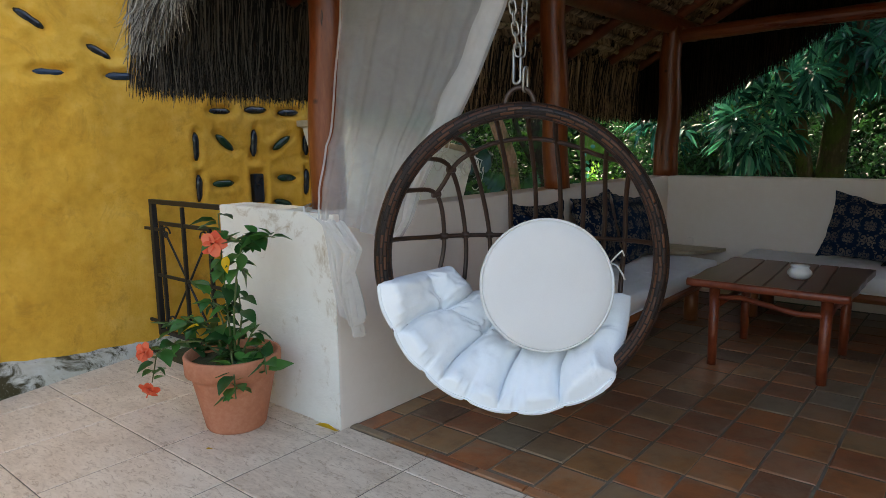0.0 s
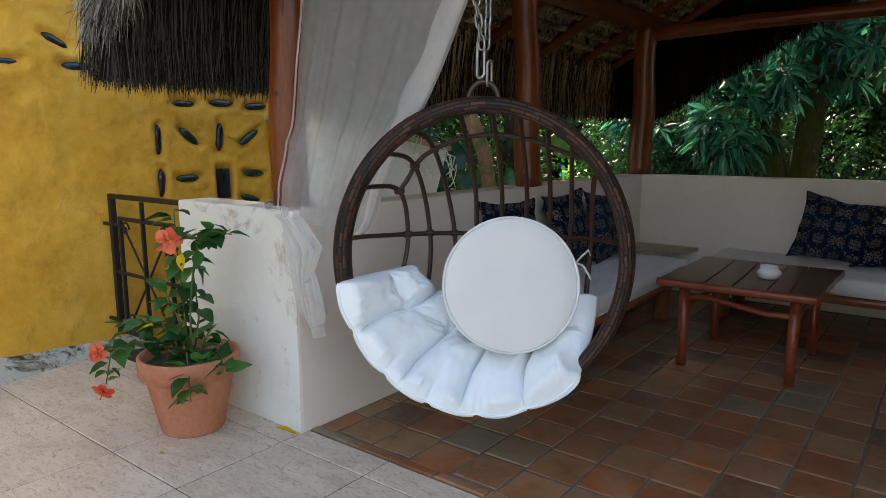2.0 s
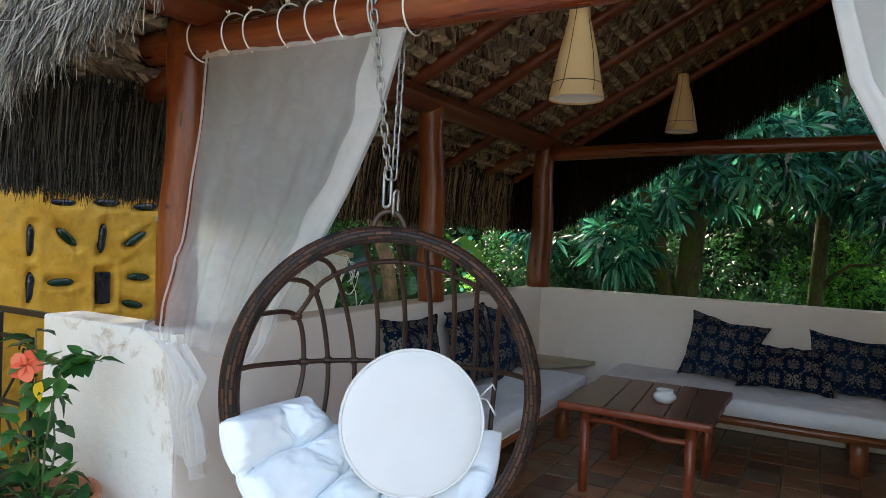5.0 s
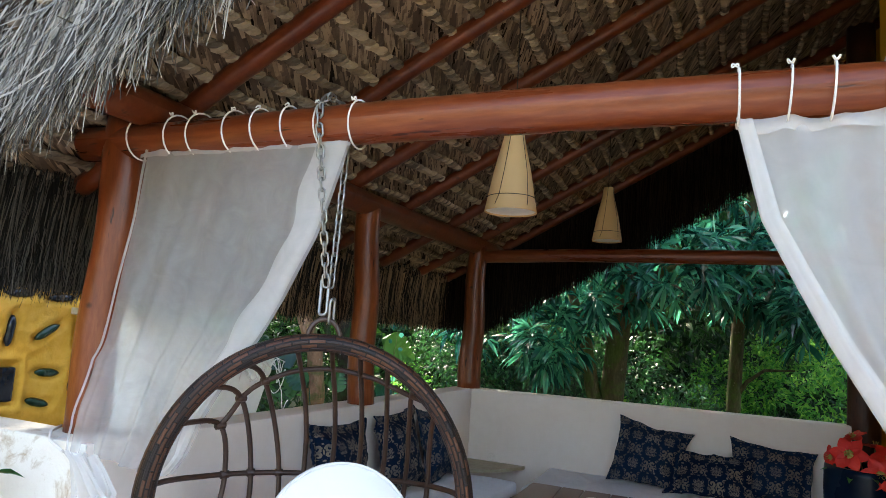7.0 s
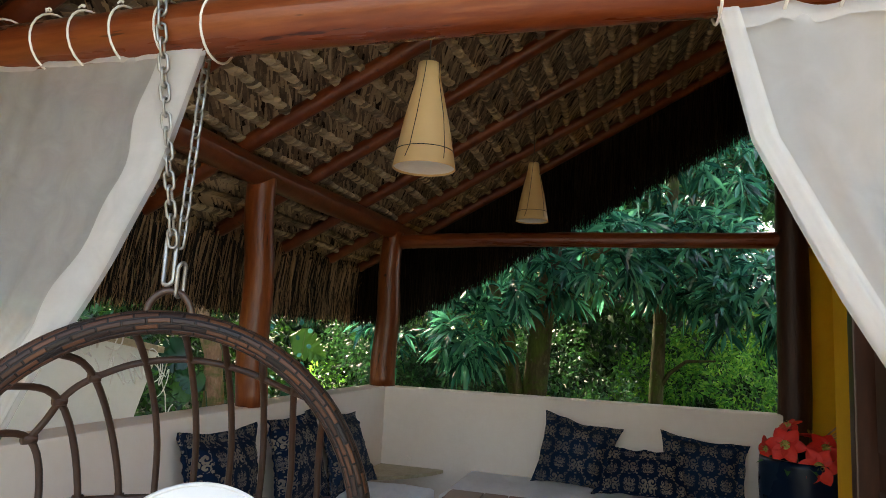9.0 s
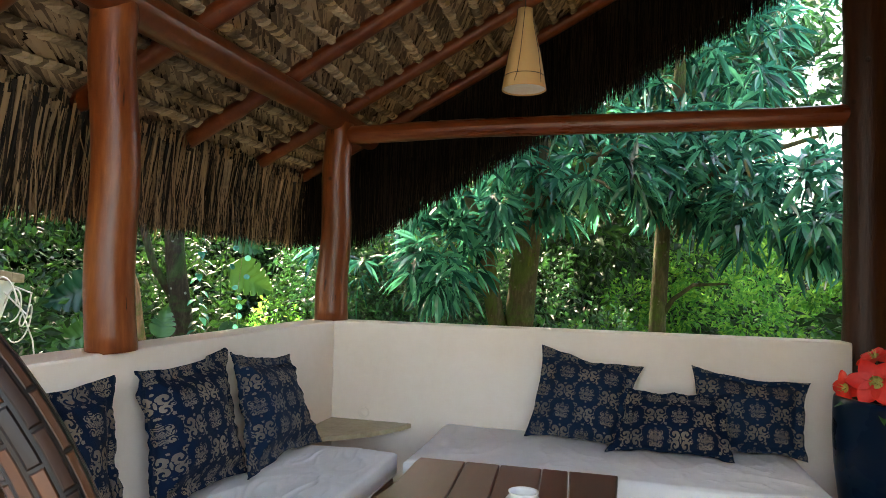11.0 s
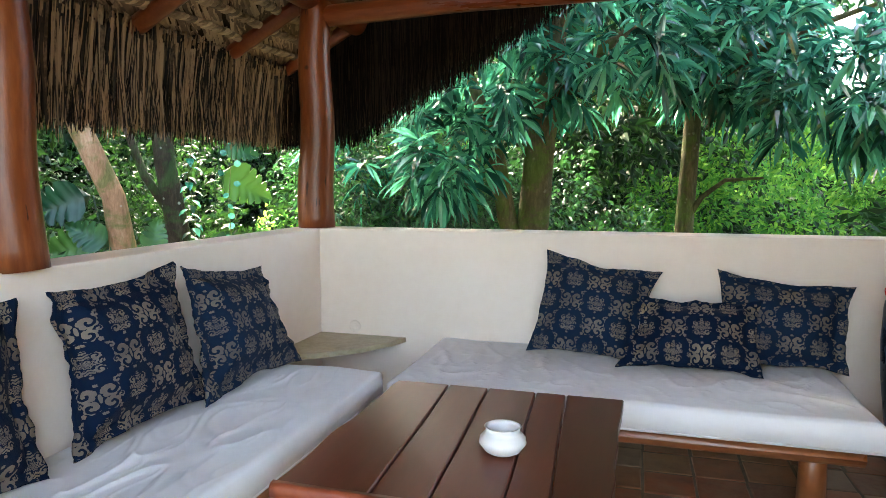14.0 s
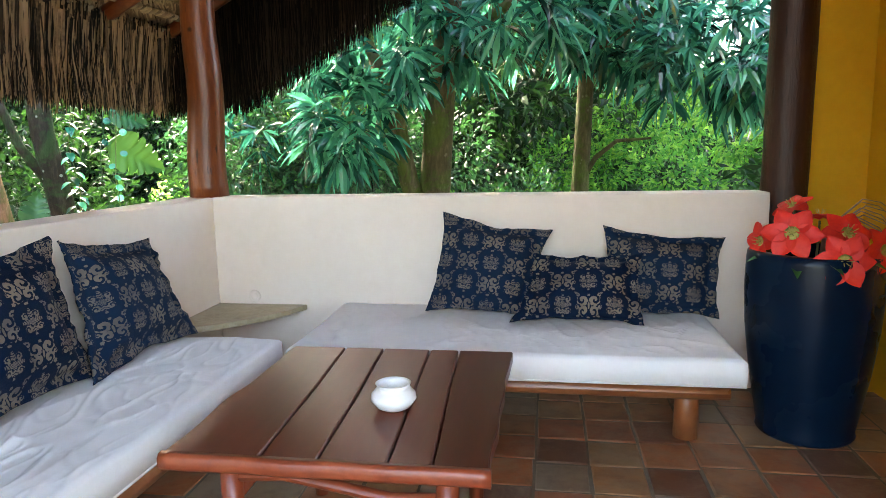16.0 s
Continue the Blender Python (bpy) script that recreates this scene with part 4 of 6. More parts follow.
part("inner_rail", box(0.024, -0.006, 0.525, 0.86, 0.010, 0.545, 0.003), IRON, gate)
bar("brace", [(0.12, 0.003, 0.86), (0.655, 0.003, 0.2)], 0.007, IRON, gate, sides=8)
bar("brace", [(0.12, 0.017, 0.2), (0.655, 0.017, 0.86)], 0.007, IRON, gate, sides=8)
for cx, cz, sg in ((0.16, 0.82, 1), (0.61, 0.82, -1), (0.16, 0.23, 1), (0.61, 0.23, -1)):
    bar("scroll", [(cx + sg * (0.05 - 0.011 * t * 0.5) * math.cos(t), 0.003, cz + (0.05 - 0.0055 * t) * math.sin(t)) for t in np.linspace(0, 7.5, 26)], 0.006, IRON, gate, sides=6)
part("latch", box(-0.15, -0.006, 0.83, 0.1, 0.01, 0.85, 0.002), IRON, gate)
part("hinge", box(-0.13, -0.006, 0.2, 0.09, 0.01, 0.22, 0.002), IRON, gate)
# ---- hanging egg chair ----
HC, HU, HN = Vector((0.880, 1.102, 0.895)), Vector((0.841, 0.541, 0)), Vector((0.541, -0.841, 0))
RU, RW, DEPTH = 0.56, 0.60, 0.46


def bowl(u, w):
    """A point on the chair's bowl: u across, w up, both from its middle."""
    return HC + HU * u + Vector((0, 0, w)) - HN * (DEPTH * math.sqrt(max(0, 1 - (u / RU) ** 2 - (w / RW) ** 2)))


chair = empty("hanging_chair", HC.x, HC.y, 0.25)
tagged(chair, "round dark rattan hanging chair slung on chains from the beam", "chair")
CI = Matrix.Translation((-HC.x, -HC.y, -0.25))


def chair_bar(name, pts, r, material=RATTAN, sides=10, closed=False, wob=0.0):
    return bar(name, [CI @ p for p in pts], r, material, chair, sides=sides, closed=closed, wobble=wob)


n = 96
chair_bar("hoop", [HC + HU * (RU * math.cos(t)) + Vector((0, 0, RW * math.sin(t))) for t in np.linspace(0, 2 * math.pi, n, endpoint=False)], [0.032 + 0.006 * max(0, -math.cos(t)) for t in np.linspace(0, 2 * math.pi, n, endpoint=False)], WEAVE, 18, True, 0.05)


def rib_path(points, m=7):
    """A smooth run through (u, w) points on the bowl."""
    P = [Vector((*p, 0)) for p in points]
    P = [P[0] * 2 - P[1]] + P + [P[-1] * 2 - P[-2]]
    out = []
    for a, b, c, d in zip(P[:-3], P[1:-2], P[2:-1], P[3:]):
        for k in range(m):
            t = k / m
            out.append(0.5 * (2 * b + (c - a) * t + (2 * a - 5 * b + 4 * c - d) * t * t + (3 * b - a - 3 * c + d) * t**3))
    out.append(P[-2])
    return [bowl(p.x, p.y) for p in out]


N1, N2, N3 = (-0.37, 0.25), (-0.30, 0.36), (-0.215, 0.43)
for name, pts in (
    ("rib", [(-0.49, 0.28), N1, (-0.345, 0.05), (-0.37, -0.12), (-0.44, -0.34)]), ("branch", [N1, (-0.335, 0.30), N2]),
    ("rib", [(-0.40, 0.42), N2, (-0.25, 0.05), (-0.26, -0.2), (-0.31, -0.48)]), ("branch", [N2, (-0.26, 0.40), N3]),
    ("rib", [(-0.29, 0.51), N3, (-0.14, 0.05), (-0.15, -0.25), (-0.18, -0.55)]), ("crosspiece", [N3, (-0.1, 0.475), (0.05, 0.49), (0.2, 0.465), (0.32, 0.42), (0.43, 0.385)]),
    ("rib", [(-0.10, 0.588), (-0.05, 0.3), (-0.04, 0.05), (-0.05, -0.58)]), ("rib", [(0.03, 0.595), (0.07, 0.3), (0.075, 0.05), (0.06, -0.58)]),
    ("rib", [(0.14, 0.578), (0.18, 0.3), (0.185, 0.05), (0.16, -0.56)]), ("rib", [(0.25, 0.535), (0.28, 0.3), (0.285, 0.05), (0.25, -0.53)]),
    ("rib", [(0.35, 0.465), (0.37, 0.25), (0.375, 0.05), (0.34, -0.47)]), ("rib", [(0.44, 0.37), (0.45, 0.2), (0.455, 0.0), (0.42, -0.39)]),
    ("crosspiece", [(-0.56, 0.07), (-0.45, 0.055), (-0.345, 0.05), (-0.14, 0.045), (0.075, 0.04), (0.285, 0.04), (0.455, 0.05), (0.555, 0.06)]),
):
    chair_bar(name, rib_path(pts), 0.0105, wob=0.08)
for p in (N1, N2, N3, (-0.345, 0.05), (-0.25, 0.05), (-0.14, 0.046)):
    chair_bar("binding", [bowl(p[0] - 0.014, p[1]) + HN * 0.002, bowl(p[0] + 0.014, p[1]) + HN * 0.002], 0.0155, wob=0.1)
top = HC + Vector((0, 0, RW + 0.01))
chair_bar("hanger", [top + HU * (0.058 * math.cos(t)) + Vector((0, 0, 0.075 * math.sin(t))) for t in np.linspace(0, math.pi, 16)], 0.010, RATTAN)

# chain over the beam, both ends caught in one shackle
chain = empty("chair_chain", 0.88, 1.06, 1.58)
tagged(chain, "galvanised steel chain looped over the front beam", "chain")
LV, LF, _ = tube([(0.0125 * math.cos(t), 0, 0.013 * (1 if math.sin(t) > 0 else -1) + 0.0125 * math.sin(t)) for t in np.linspace(0, 2 * math.pi, 14, endpoint=False)], 0.0042, 6, True)
link_mesh = None


def link_at(p, d, turn):
    global link_mesh
    if link_mesh is None:
        ob = mesh_object("link", LV, LF, STEEL, chain)
        link_mesh = ob.data
    else:
        ob = new("link", link_mesh)
        ob.parent = chain
    q = d.to_track_quat("Z", "Y").to_matrix().to_4x4()
    ob.matrix_basis = Matrix.Translation(p - Vector((0.88, 1.06, 1.58))) @ q @ pose(0, 0, 0, 0, 0, turn)


def run_chain(pts, start=0):
    P = [Vector(p) for p in pts]
    k = start
    for a, b in zip(P[:-1], P[1:]):
        d = (b - a)
        m = max(1, round(d.length / 0.040))
        for i in range(m):
            link_at(a + d * ((i + 0.5) / m), d.normalized(), 90 * (k % 2) + 20)
            k += 1


run_chain([(0.883, 1.085, 1.70), (0.874, 0.965, 2.27), (0.873, 0.962, 2.34), (0.873, 1.01, 2.395), (0.873, 1.10, 2.395), (0.876, 1.155, 2.33), (0.878, 1.155, 2.26), (0.888, 1.11, 1.70)])
bar("shackle", [(-0.012 + 0.016 * math.cos(t), 0.04 + 0.004 * math.sin(t), 0.085 + (0.055 if math.sin(t) > 0 else -0.055) + 0.016 * math.sin(t)) for t in np.linspace(0, 2 * math.pi, 20, endpoint=False)], 0.0062, STEEL, chain, "heavy steel shackle", 8, True)
bar("shackle", [(0.02 + 0.004 * math.sin(t), 0.05 + 0.014 * math.cos(t), 0.03 + (0.03 if math.sin(t) > 0 else -0.03) + 0.016 * math.sin(t)) for t in np.linspace(0, 2 * math.pi, 20, endpoint=False)], 0.0055, STEEL, chain, "", 8, True)


def pad(name, top_fn, bottom_fn, nu, nv, material, label, category):
    """A closed cushion between two surfaces of (u, v) in 0..1."""
    V = [top_fn(i / nu, j / nv) for i in range(nu + 1) for j in range(nv + 1)] + [bottom_fn(i / nu, j / nv) for i in range(nu + 1) for j in range(nv + 1)]
    w, o = nv + 1, (nu + 1) * (nv + 1)
    F = []
    for i in range(nu):
        for j in range(nv):
            a = i * w + j
            F += [(a, a + 1, a + w + 1, a + w), (o + a, o + a + w, o + a + w + 1, o + a + 1)]
    edge = [i * w for i in range(nu + 1)] + [nu * w + j for j in range(1, nv + 1)] + [i * w + nv for i in range(nu - 1, -1, -1)] + [j for j in range(nv - 1, 0, -1)]
    for a, b in zip(edge, edge[1:] + edge[:1]):
        F.append((a, b, o + b, o + a))
    ob = mesh_object(name, V, F, material)
    return tagged(ob, label, category), edge, V


# quilted seat pad lying in the bowl


def pad_base(u, v):
    a0, a1 = radians(188 + 5 * v), radians(311 + 30 * v)
    a = a0 + (a1 - a0) * u
    end = max(0.0, (u - 0.62) / 0.38) ** 1.5
    start = max(0.0, (0.28 - u) / 0.28)
    rho = 1.005 - (0.54 - 0.43 * end - 0.15 * start) * v + 0.018 * (1 - v) * abs(math.sin(math.pi * (u * 6 + 0.08)))
    p = HC + HU * (RU * rho * math.cos(a)) + Vector((0, 0, RW * rho * math.sin(a))) - HN * (DEPTH * math.sqrt(max(0, 1 - min(1, rho) ** 2)) * 0.85 - 0.085 * (1 - v))
    return p, (HC + HN * 0.06 + Vector((0, 0, 0.10)) - p).normalized()


def pad_edge(u, v):
    """Fullness of the pad: nothing at its seam, all of it 8 cm inside."""
    e = min(1.0, max(0.0, min(v * 0.42, (1 - v) * 0.42, u * 1.25, (1 - u) * 1.25)) / 0.08)
    return math.sqrt(1 - (1 - e) ** 2)


def pad_top(u, v):
    p, nrm = pad_base(u, v)
    uu, vv = u * 4.7 + 0.10 * math.sin(v * 5 + 1) + 0.12, v * 2.0 + 0.10 * math.sin(u * 11)
    du, dv = (uu - round(uu)) * 0.25, (vv - 1) * 0.22
    d, ang = math.hypot(du, dv), math.atan2(dv, du)
    seam_u = 0.44 * math.exp(-((du / 0.034) ** 2)) + 0.34 * math.exp(-((du / 0.008) ** 2))
    valley = max(seam_u, 0.30 * math.exp(-((dv / 0.045) ** 2)) + 0.12 * math.exp(-((dv / 0.008) ** 2)), 0.95 * math.exp(-((d / 0.036) ** 2)))
    pleat = 0.007 * math.sin(ang * 9 + 4 * noise.noise(Vector((u * 9, v * 5, 1)))) * math.exp(-(((d - 0.055) / 0.035) ** 2))
    soft = 0.014 * noise.noise(Vector((u * 9, v * 4, 3))) + 0.005 * noise.noise(Vector((u * 30, v * 11, 8)))
    e = pad_edge(u, v)
    front = HN * (e * math.exp(-v / 0.16) * (0.058 - 0.075 * seam_u + 0.012 * noise.noise(Vector((u * 16, 2, 5)))))
    fine = 0.004 * math.sin(u * 150 + 9 * noise.noise(Vector((u * 12, v * 7, 6)))) * math.exp(-v / 0.12) * max(0.0, noise.noise(Vector((u * 17, v * 3, 12))) + 0.25)
    return p + nrm * (0.004 + e * (0.105 - 0.095 * valley + pleat + soft) + fine) + front


def pad_bottom(u, v):
    p, nrm = pad_base(u, v)
    return p - nrm * (0.004 + pad_edge(u, v) * (0.028 + 0.012 * noise.noise(Vector((u * 12, v * 6, 1)))))


seat_pad, _, _ = pad("seat_cushion", pad_top, pad_bottom, 280, 60, WHITE_CLOTH, "white quilted cotton seat cushion curved into the hanging chair", "cushion")
rim_pts = [pad_base(u, 0.0)[0] for u in np.linspace(0.0, 1.0, 60)]
bar("piping", rim_pts, 0.0045, WHITE_CLOTH, seat_pad, sides=6)
# round back cushion
rc = HC + HU * 0.112 + Vector((0, 0, -0.115)) - HN * 0.08
disc = empty("round_cushion", *rc)
tagged(disc, "round ivory canvas cushion with piped edges", "cushion")
zax = (HN * 0.97 + HU * 0.10 + Vector((0, 0, 0.22))).normalized()
disc.matrix_basis = Matrix.Translation(rc) @ zax.to_track_quat("Z", "Y").to_matrix().to_4x4()
prof = [(0.0, 0.062), (0.1, 0.0625), (0.2, 0.061), (0.254, 0.054), (0.268, 0.046), (0.276, 0.03), (0.278, 0.0), (0.276, -0.03), (0.268, -0.046), (0.254, -0.054), (0.15, -0.06), (0.0, -0.06)]
V, F = lathe(prof, 64)
mesh_object("cover", V, F, ROUND_CLOTH, disc)
for z in (0.047, -0.047):
    bar("piping", [(0.271 * math.cos(t), 0.271 * math.sin(t), z) for t in np.linspace(0, 2 * math.pi, 72, endpoint=False)], 0.005, ROUND_CLOTH, disc, sides=6, closed=True)
for s in (-1, 1):
    bar("tie", [(0.275, 0.09, -0.03), (0.30, 0.10 + 0.02 * s, -0.01), (0.32, 0.09 + 0.05 * s, 0.005), (0.335, 0.07 + 0.05 * s, -0.02)], 0.004, ROPE, disc, sides=6)


# ---- curtains ----
def curve(table, z):
    """Straight interpolation in a falling table of (z, value)."""
    for (z0, a), (z1, b) in zip(table[:-1], table[1:]):
        if z >= z1:
            return a + (b - a) * (z0 - z) / (z0 - z1)
    return table[-1][1]


def sheet(name, left, right, z0, z1, nu, nv, y, folds, deep, material, parent, label="", sag=0.0, phase=0.0, lean=None, foot=None, crown=None):
    """A hanging cloth; lean: y added by height; foot: how much the lower edge rises along u; crown: how far the head sags at x."""
    V, F = [], []
    for j in range(nv + 1):
        f = j / nv
        for i in range(nu + 1):
            u = i / nu
            z = z0 + (z1 + (foot(u) if foot else 0.0) - z0) * f
            a, b = curve(left, z), curve(right, z)
            if crown:
                z -= crown(a + (b - a) * u) * (1 - f) ** (6 if nv > 5 else 0)
            u2 = u + 0.08 * u * (1 - u) * math.sin(f * 5 + u * 9)
            x = a + (b - a) * u2
            w = deep * (0.35 + f) * (math.sin(2 * math.pi * folds * u + phase + f * 1.5) + 0.5 * math.sin(2 * math.pi * folds * 2.3 * u + 2 * f + phase))
            V.append((x, y + (lean(z, u) if lean else 0.0) + w + 0.01 * noise.noise(Vector((x * 6, z * 4, phase))), z - sag * 4 * u * (1 - u) * f * f + sag * (u - 0.5) * 1.2 * f * f + (0.006 * math.sin(2 * math.pi * 4 * u) if j == 0 else 0)))
    for j in range(nv):
        for i in range(nu):
            a = j * (nu + 1) + i
            F.append((a, a + 1, a + nu + 2, a + nu + 1))
    return mesh_object(name, V, F, material, parent, label)


curtain = empty("curtain", 0, 0, 0)
tagged(curtain, "sheer white voile curtain tied back to the post", "curtain", "voile curtains")
CL = [(2.24, -0.02), (1.94, -0.055), (1.65, -0.11), (1.36, -0.157), (1.25, -0.108), (1.12, -0.065), (1.0, -0.075)]
CR = [(2.24, 0.98), (1.87, 0.86), (1.65, 0.75), (1.48, 0.645), (1.30, 0.48), (1.15, 0.345), (1.02, 0.285), (0.95, 0.23), (0.88, 0.17)]


def towards_front(z, u):
    """On its way down to the tie the curtain swings out before the end wall, its free edge back behind the chair."""
    k = min(1.0, max(0.0, (1.45 - z) / 0.36))
    return k * k * (3 - 2 * k) * (-0.155 + 0.24 * min(1.0, u * 1.15))


def at_free_edge(z, u):
    return towards_front(z, 0.95) - 0.006


def at_tied_edge(z, u):
    return towards_front(z, 0.0) - 0.006


def lip(u):
    return 0.045 - 0.085 * u + 0.012 * math.sin(u * 7)


sheet("voile", CL, CR, 2.235, 0.965, 90, 70, 1.03, 5, 0.008, VOILE, curtain, "", 0.0, 0.6, towards_front, lip)
sheet("hem", [(z, curve(CR, z) - 0.035 - 0.09 * min(1, max(0, z - 1.0) / 0.5) + 0.014 * math.sin(z * 11) + 0.008 * math.sin(z * 27)) for z in np.linspace(2.24, 0.90, 34)], [(z, x - 0.004) for z, x in CR], 2.235, 0.93, 10, 60, 1.018, 1, 0.006, VOILE_THICK, curtain, "doubled white hem", 0.0, 1.1, at_free_edge)
sheet("hem", [(z, x + 0.010) for z, x in CL], [(z, x + 0.026) for z, x in CL], 2.235, 1.03, 3, 40, 1.016, 1, 0.002, VOILE_THICK, curtain, "doubled white hem", 0.0, 0.3, at_tied_edge)
sheet("heading", [(2.24, -0.06), (2.1, -0.06)], [(2.24, 0.98), (2.1, 0.95)], 2.245, 2.205, 60, 3, 1.02, 5, 0.006, VOILE_THICK, curtain, "doubled white hem", 0.0, 0.6)
sheet("gathered_voile", [(1.06, -0.06), (1.0, -0.02), (0.75, 0.06), (0.50, 0.15)], [(1.06, 0.10), (0.97, 0.20), (0.92, 0.25), (0.81, 0.20), (0.70, 0.235), (0.50, 0.27)], 1.03, 0.60, 90, 40, 0.845, 3.4, 0.022, VOILE_TAIL, curtain, "gathered tail of the curtain", 0.0, 2.2, None, lambda u: -0.09 * math.sin(math.pi * min(1, u * 1.3)) + 0.05 * abs(((u * 3.4) % 1) - 0.5))
sheet("gathered_voile", [(1.06, -0.09), (1.0, 0.02), (0.85, 0.09), (0.7, 0.13)], [(1.06, 0.06), (0.97, 0.15), (0.9, 0.23), (0.8, 0.19), (0.7, 0.2)], 1.035, 0.80, 60, 24, 0.82, 2.6, 0.018, VOILE_TAIL, curtain, "gathered tail of the curtain", 0.0, 0.7, None, lambda u: -0.10 * (1 - u) * u * 4 * (0.5 + ((u * 2.6) % 1)))
bar("tie", [(-0.31, 1.02, 1.075), (-0.25, 0.93, 1.07), (-0.16, 0.86, 1.055), (-0.05, 0.835, 1.03), (0.03, 0.845, 1.02)], 0.006, ROPE, curtain, "white tie cord", 6)


def beam_tie(parent, x, seed):
    z, r = 2.297 - 0.0053 * x, 0.090 - 0.0018 * x
    pts = [(x + 0.012 * math.sin(t * 0.5 + seed), 1.06 + r * math.cos(t), z + r * math.sin(t)) for t in np.linspace(0, 2 * math.pi, 22, endpoint=False)]
    bar("tie", pts, 0.0036, ROPE, parent, "", 6, True)
    top = Vector((x, 1.035, z + r))
    V = [top + Vector((0.009 * math.sin(t + seed) + 0.006 * seed % 0.012, -0.028 - 0.007 * abs(math.cos(t)), -0.008 + 0.005 * math.sin(2 * t + seed))) for t in np.linspace(0, 2 * math.pi, 16, endpoint=False)]
    bar("knot", V, 0.0028, ROPE, parent, "", 6, True)


for i, x in enumerate((-0.10, 0.11, 0.24, 0.43, 0.56, 0.69, 0.83, 0.98)):
    beam_tie(curtain, x, i)

HOOKS = (2.24, 2.375, 2.49, 2.62, 2.85, 3.1, 3.35)


def between_hooks(x):
    """The head sags between its ties."""
    for p, q in zip(HOOKS[:-1], HOOKS[1:]):
        if p <= x <= q:
            return (0.10 + 0.03 * math.sin(p * 9)) * (q - p) * 4 * (x - p) * (q - x) / (q - p) ** 2
    return 0.0


curtain2 = empty("curtain", 0, 0, 0)
tagged(curtain2, "sheer white voile curtain drawn towards the house wall", "curtain", "voile curtains")
DL = [(2.24, 2.24), (1.93, 2.31), (1.76, 2.39), (1.60, 2.47), (1.36, 2.61), (1.15, 2.80), (1.0, 3.05)]
DR = [(2.24, 3.42), (1.2, 3.40), (1.0, 3.36)]
sheet("voile", DL, DR, 2.215, 1.02, 70, 50, 1.05, 6, 0.016, VOILE_TAIL, curtain2, "", 0.0, 0.2, None, None, between_hooks)
sheet("hem", [(z, x + 0.002) for z, x in DL], [(z, x + 0.04 + 0.03 * (2.24 - z)) for z, x in DL], 2.215, 1.02, 8, 50, 1.035, 1, 0.004, VOILE_TAIL, curtain2, "doubled white hem", 0.0, 0.4)
sheet("heading", [(2.24, 2.24), (2.1, 2.27)], [(2.24, 3.42), (2.1, 3.42)], 2.225, 2.185, 60, 3, 1.04, 6, 0.006, VOILE_THICK, curtain2, "doubled white hem", 0.0, 0.2, None, None, between_hooks)
sheet("gathered_voile", [(1.03, 3.02), (0.95, 3.2), (0.4, 3.15)], [(1.03, 3.42), (0.95, 3.4), (0.4, 3.44)], 1.02, 0.4, 30, 20, 1.05, 4, 0.02, VOILE_THICK, curtain2, "gathered tail of the curtain", 0.0, 0.9)
for i, x in enumerate(HOOKS):
    beam_tie(curtain2, x, i)


# ---- pendant lamps ----
def pendant(x, y, z0, z1, r0, r1, label):
    lamp = empty("pendant_lamp", x, y, z0)
    tagged(lamp, label, "lamp", "parchment pendants")
    h = z1 - z0
    V, F = lathe([(r0, 0), (r0 * 0.9, h * 0.16), (r0 * 0.62 + r1 * 0.28, h * 0.45), (r1 * 1.12, h * 0.85), (r1, h), (r1 - 0.003, h), (r1 * 1.12 - 0.003, h * 0.85), (r0 * 0.62 + r1 * 0.28 - 0.003, h * 0.45), (r0 * 0.9 - 0.003, h * 0.16), (r0 - 0.003, 0), (r0, 0)], 36)
    mesh_object("shade", V, F, PARCHMENT, lamp, "cream parchment shade")
    V, F = lathe([(0.0, h * 0.035), (r0 * 0.9, h * 0.03), (r0 * 0.965, h * 0.018)], 36)
    mesh_object("lining", V, F, LAMP_LINING, lamp, "white inner disc")
    V, F = lathe([(0, h * 0.985), (r1 - 0.002, h * 0.985), (r1 - 0.002, h * 0.995), (0, h * 0.995)], 24)
    mesh_object("cap", V, F, DARK_WOOD, lamp)
    bar("seam", [((r0 * 0.9 + 0.001) * math.cos(t), (r0 * 0.9 + 0.001) * math.sin(t), h * 0.16) for t in np.linspace(0, 2 * math.pi, 40, endpoint=False)], 0.0018, CORD, lamp, "dark stitched seam", 5, True)
    rr = [(r0 + 0.001, 0.02), (r0 * 0.9 + 0.001, h * 0.16), (r0 * 0.62 + r1 * 0.28 + 0.001, h * 0.45), (r1 * 1.12 + 0.001, h * 0.85), (r1 + 0.001, h)]
    for a in range(5):
        t = a * 2 * math.pi / 5 + 4.4
        bar("seam", [(r * math.cos(t + 0.10 * k), r * math.sin(t + 0.10 * k), z) for k, (r, z) in enumerate(rr)], 0.0016, CORD, lamp, "", 5)
    bar("cord", [(0, 0, h * 0.99), (0.002, 0, h + 0.3), (0, 0, roof_z(x) - z0 + 0.01)], 0.003, CORD, lamp, "black cord", 6)


pendant(1.262, 2.03, 2.148, 2.583, 0.126, 0.045, "tapering cream parchment pendant lamp with dark stitched seams")
pendant(1.32, 4.36, 2.36, 2.795, 0.118, 0.04, "tapering cream parchment pendant lamp hanging deeper in")

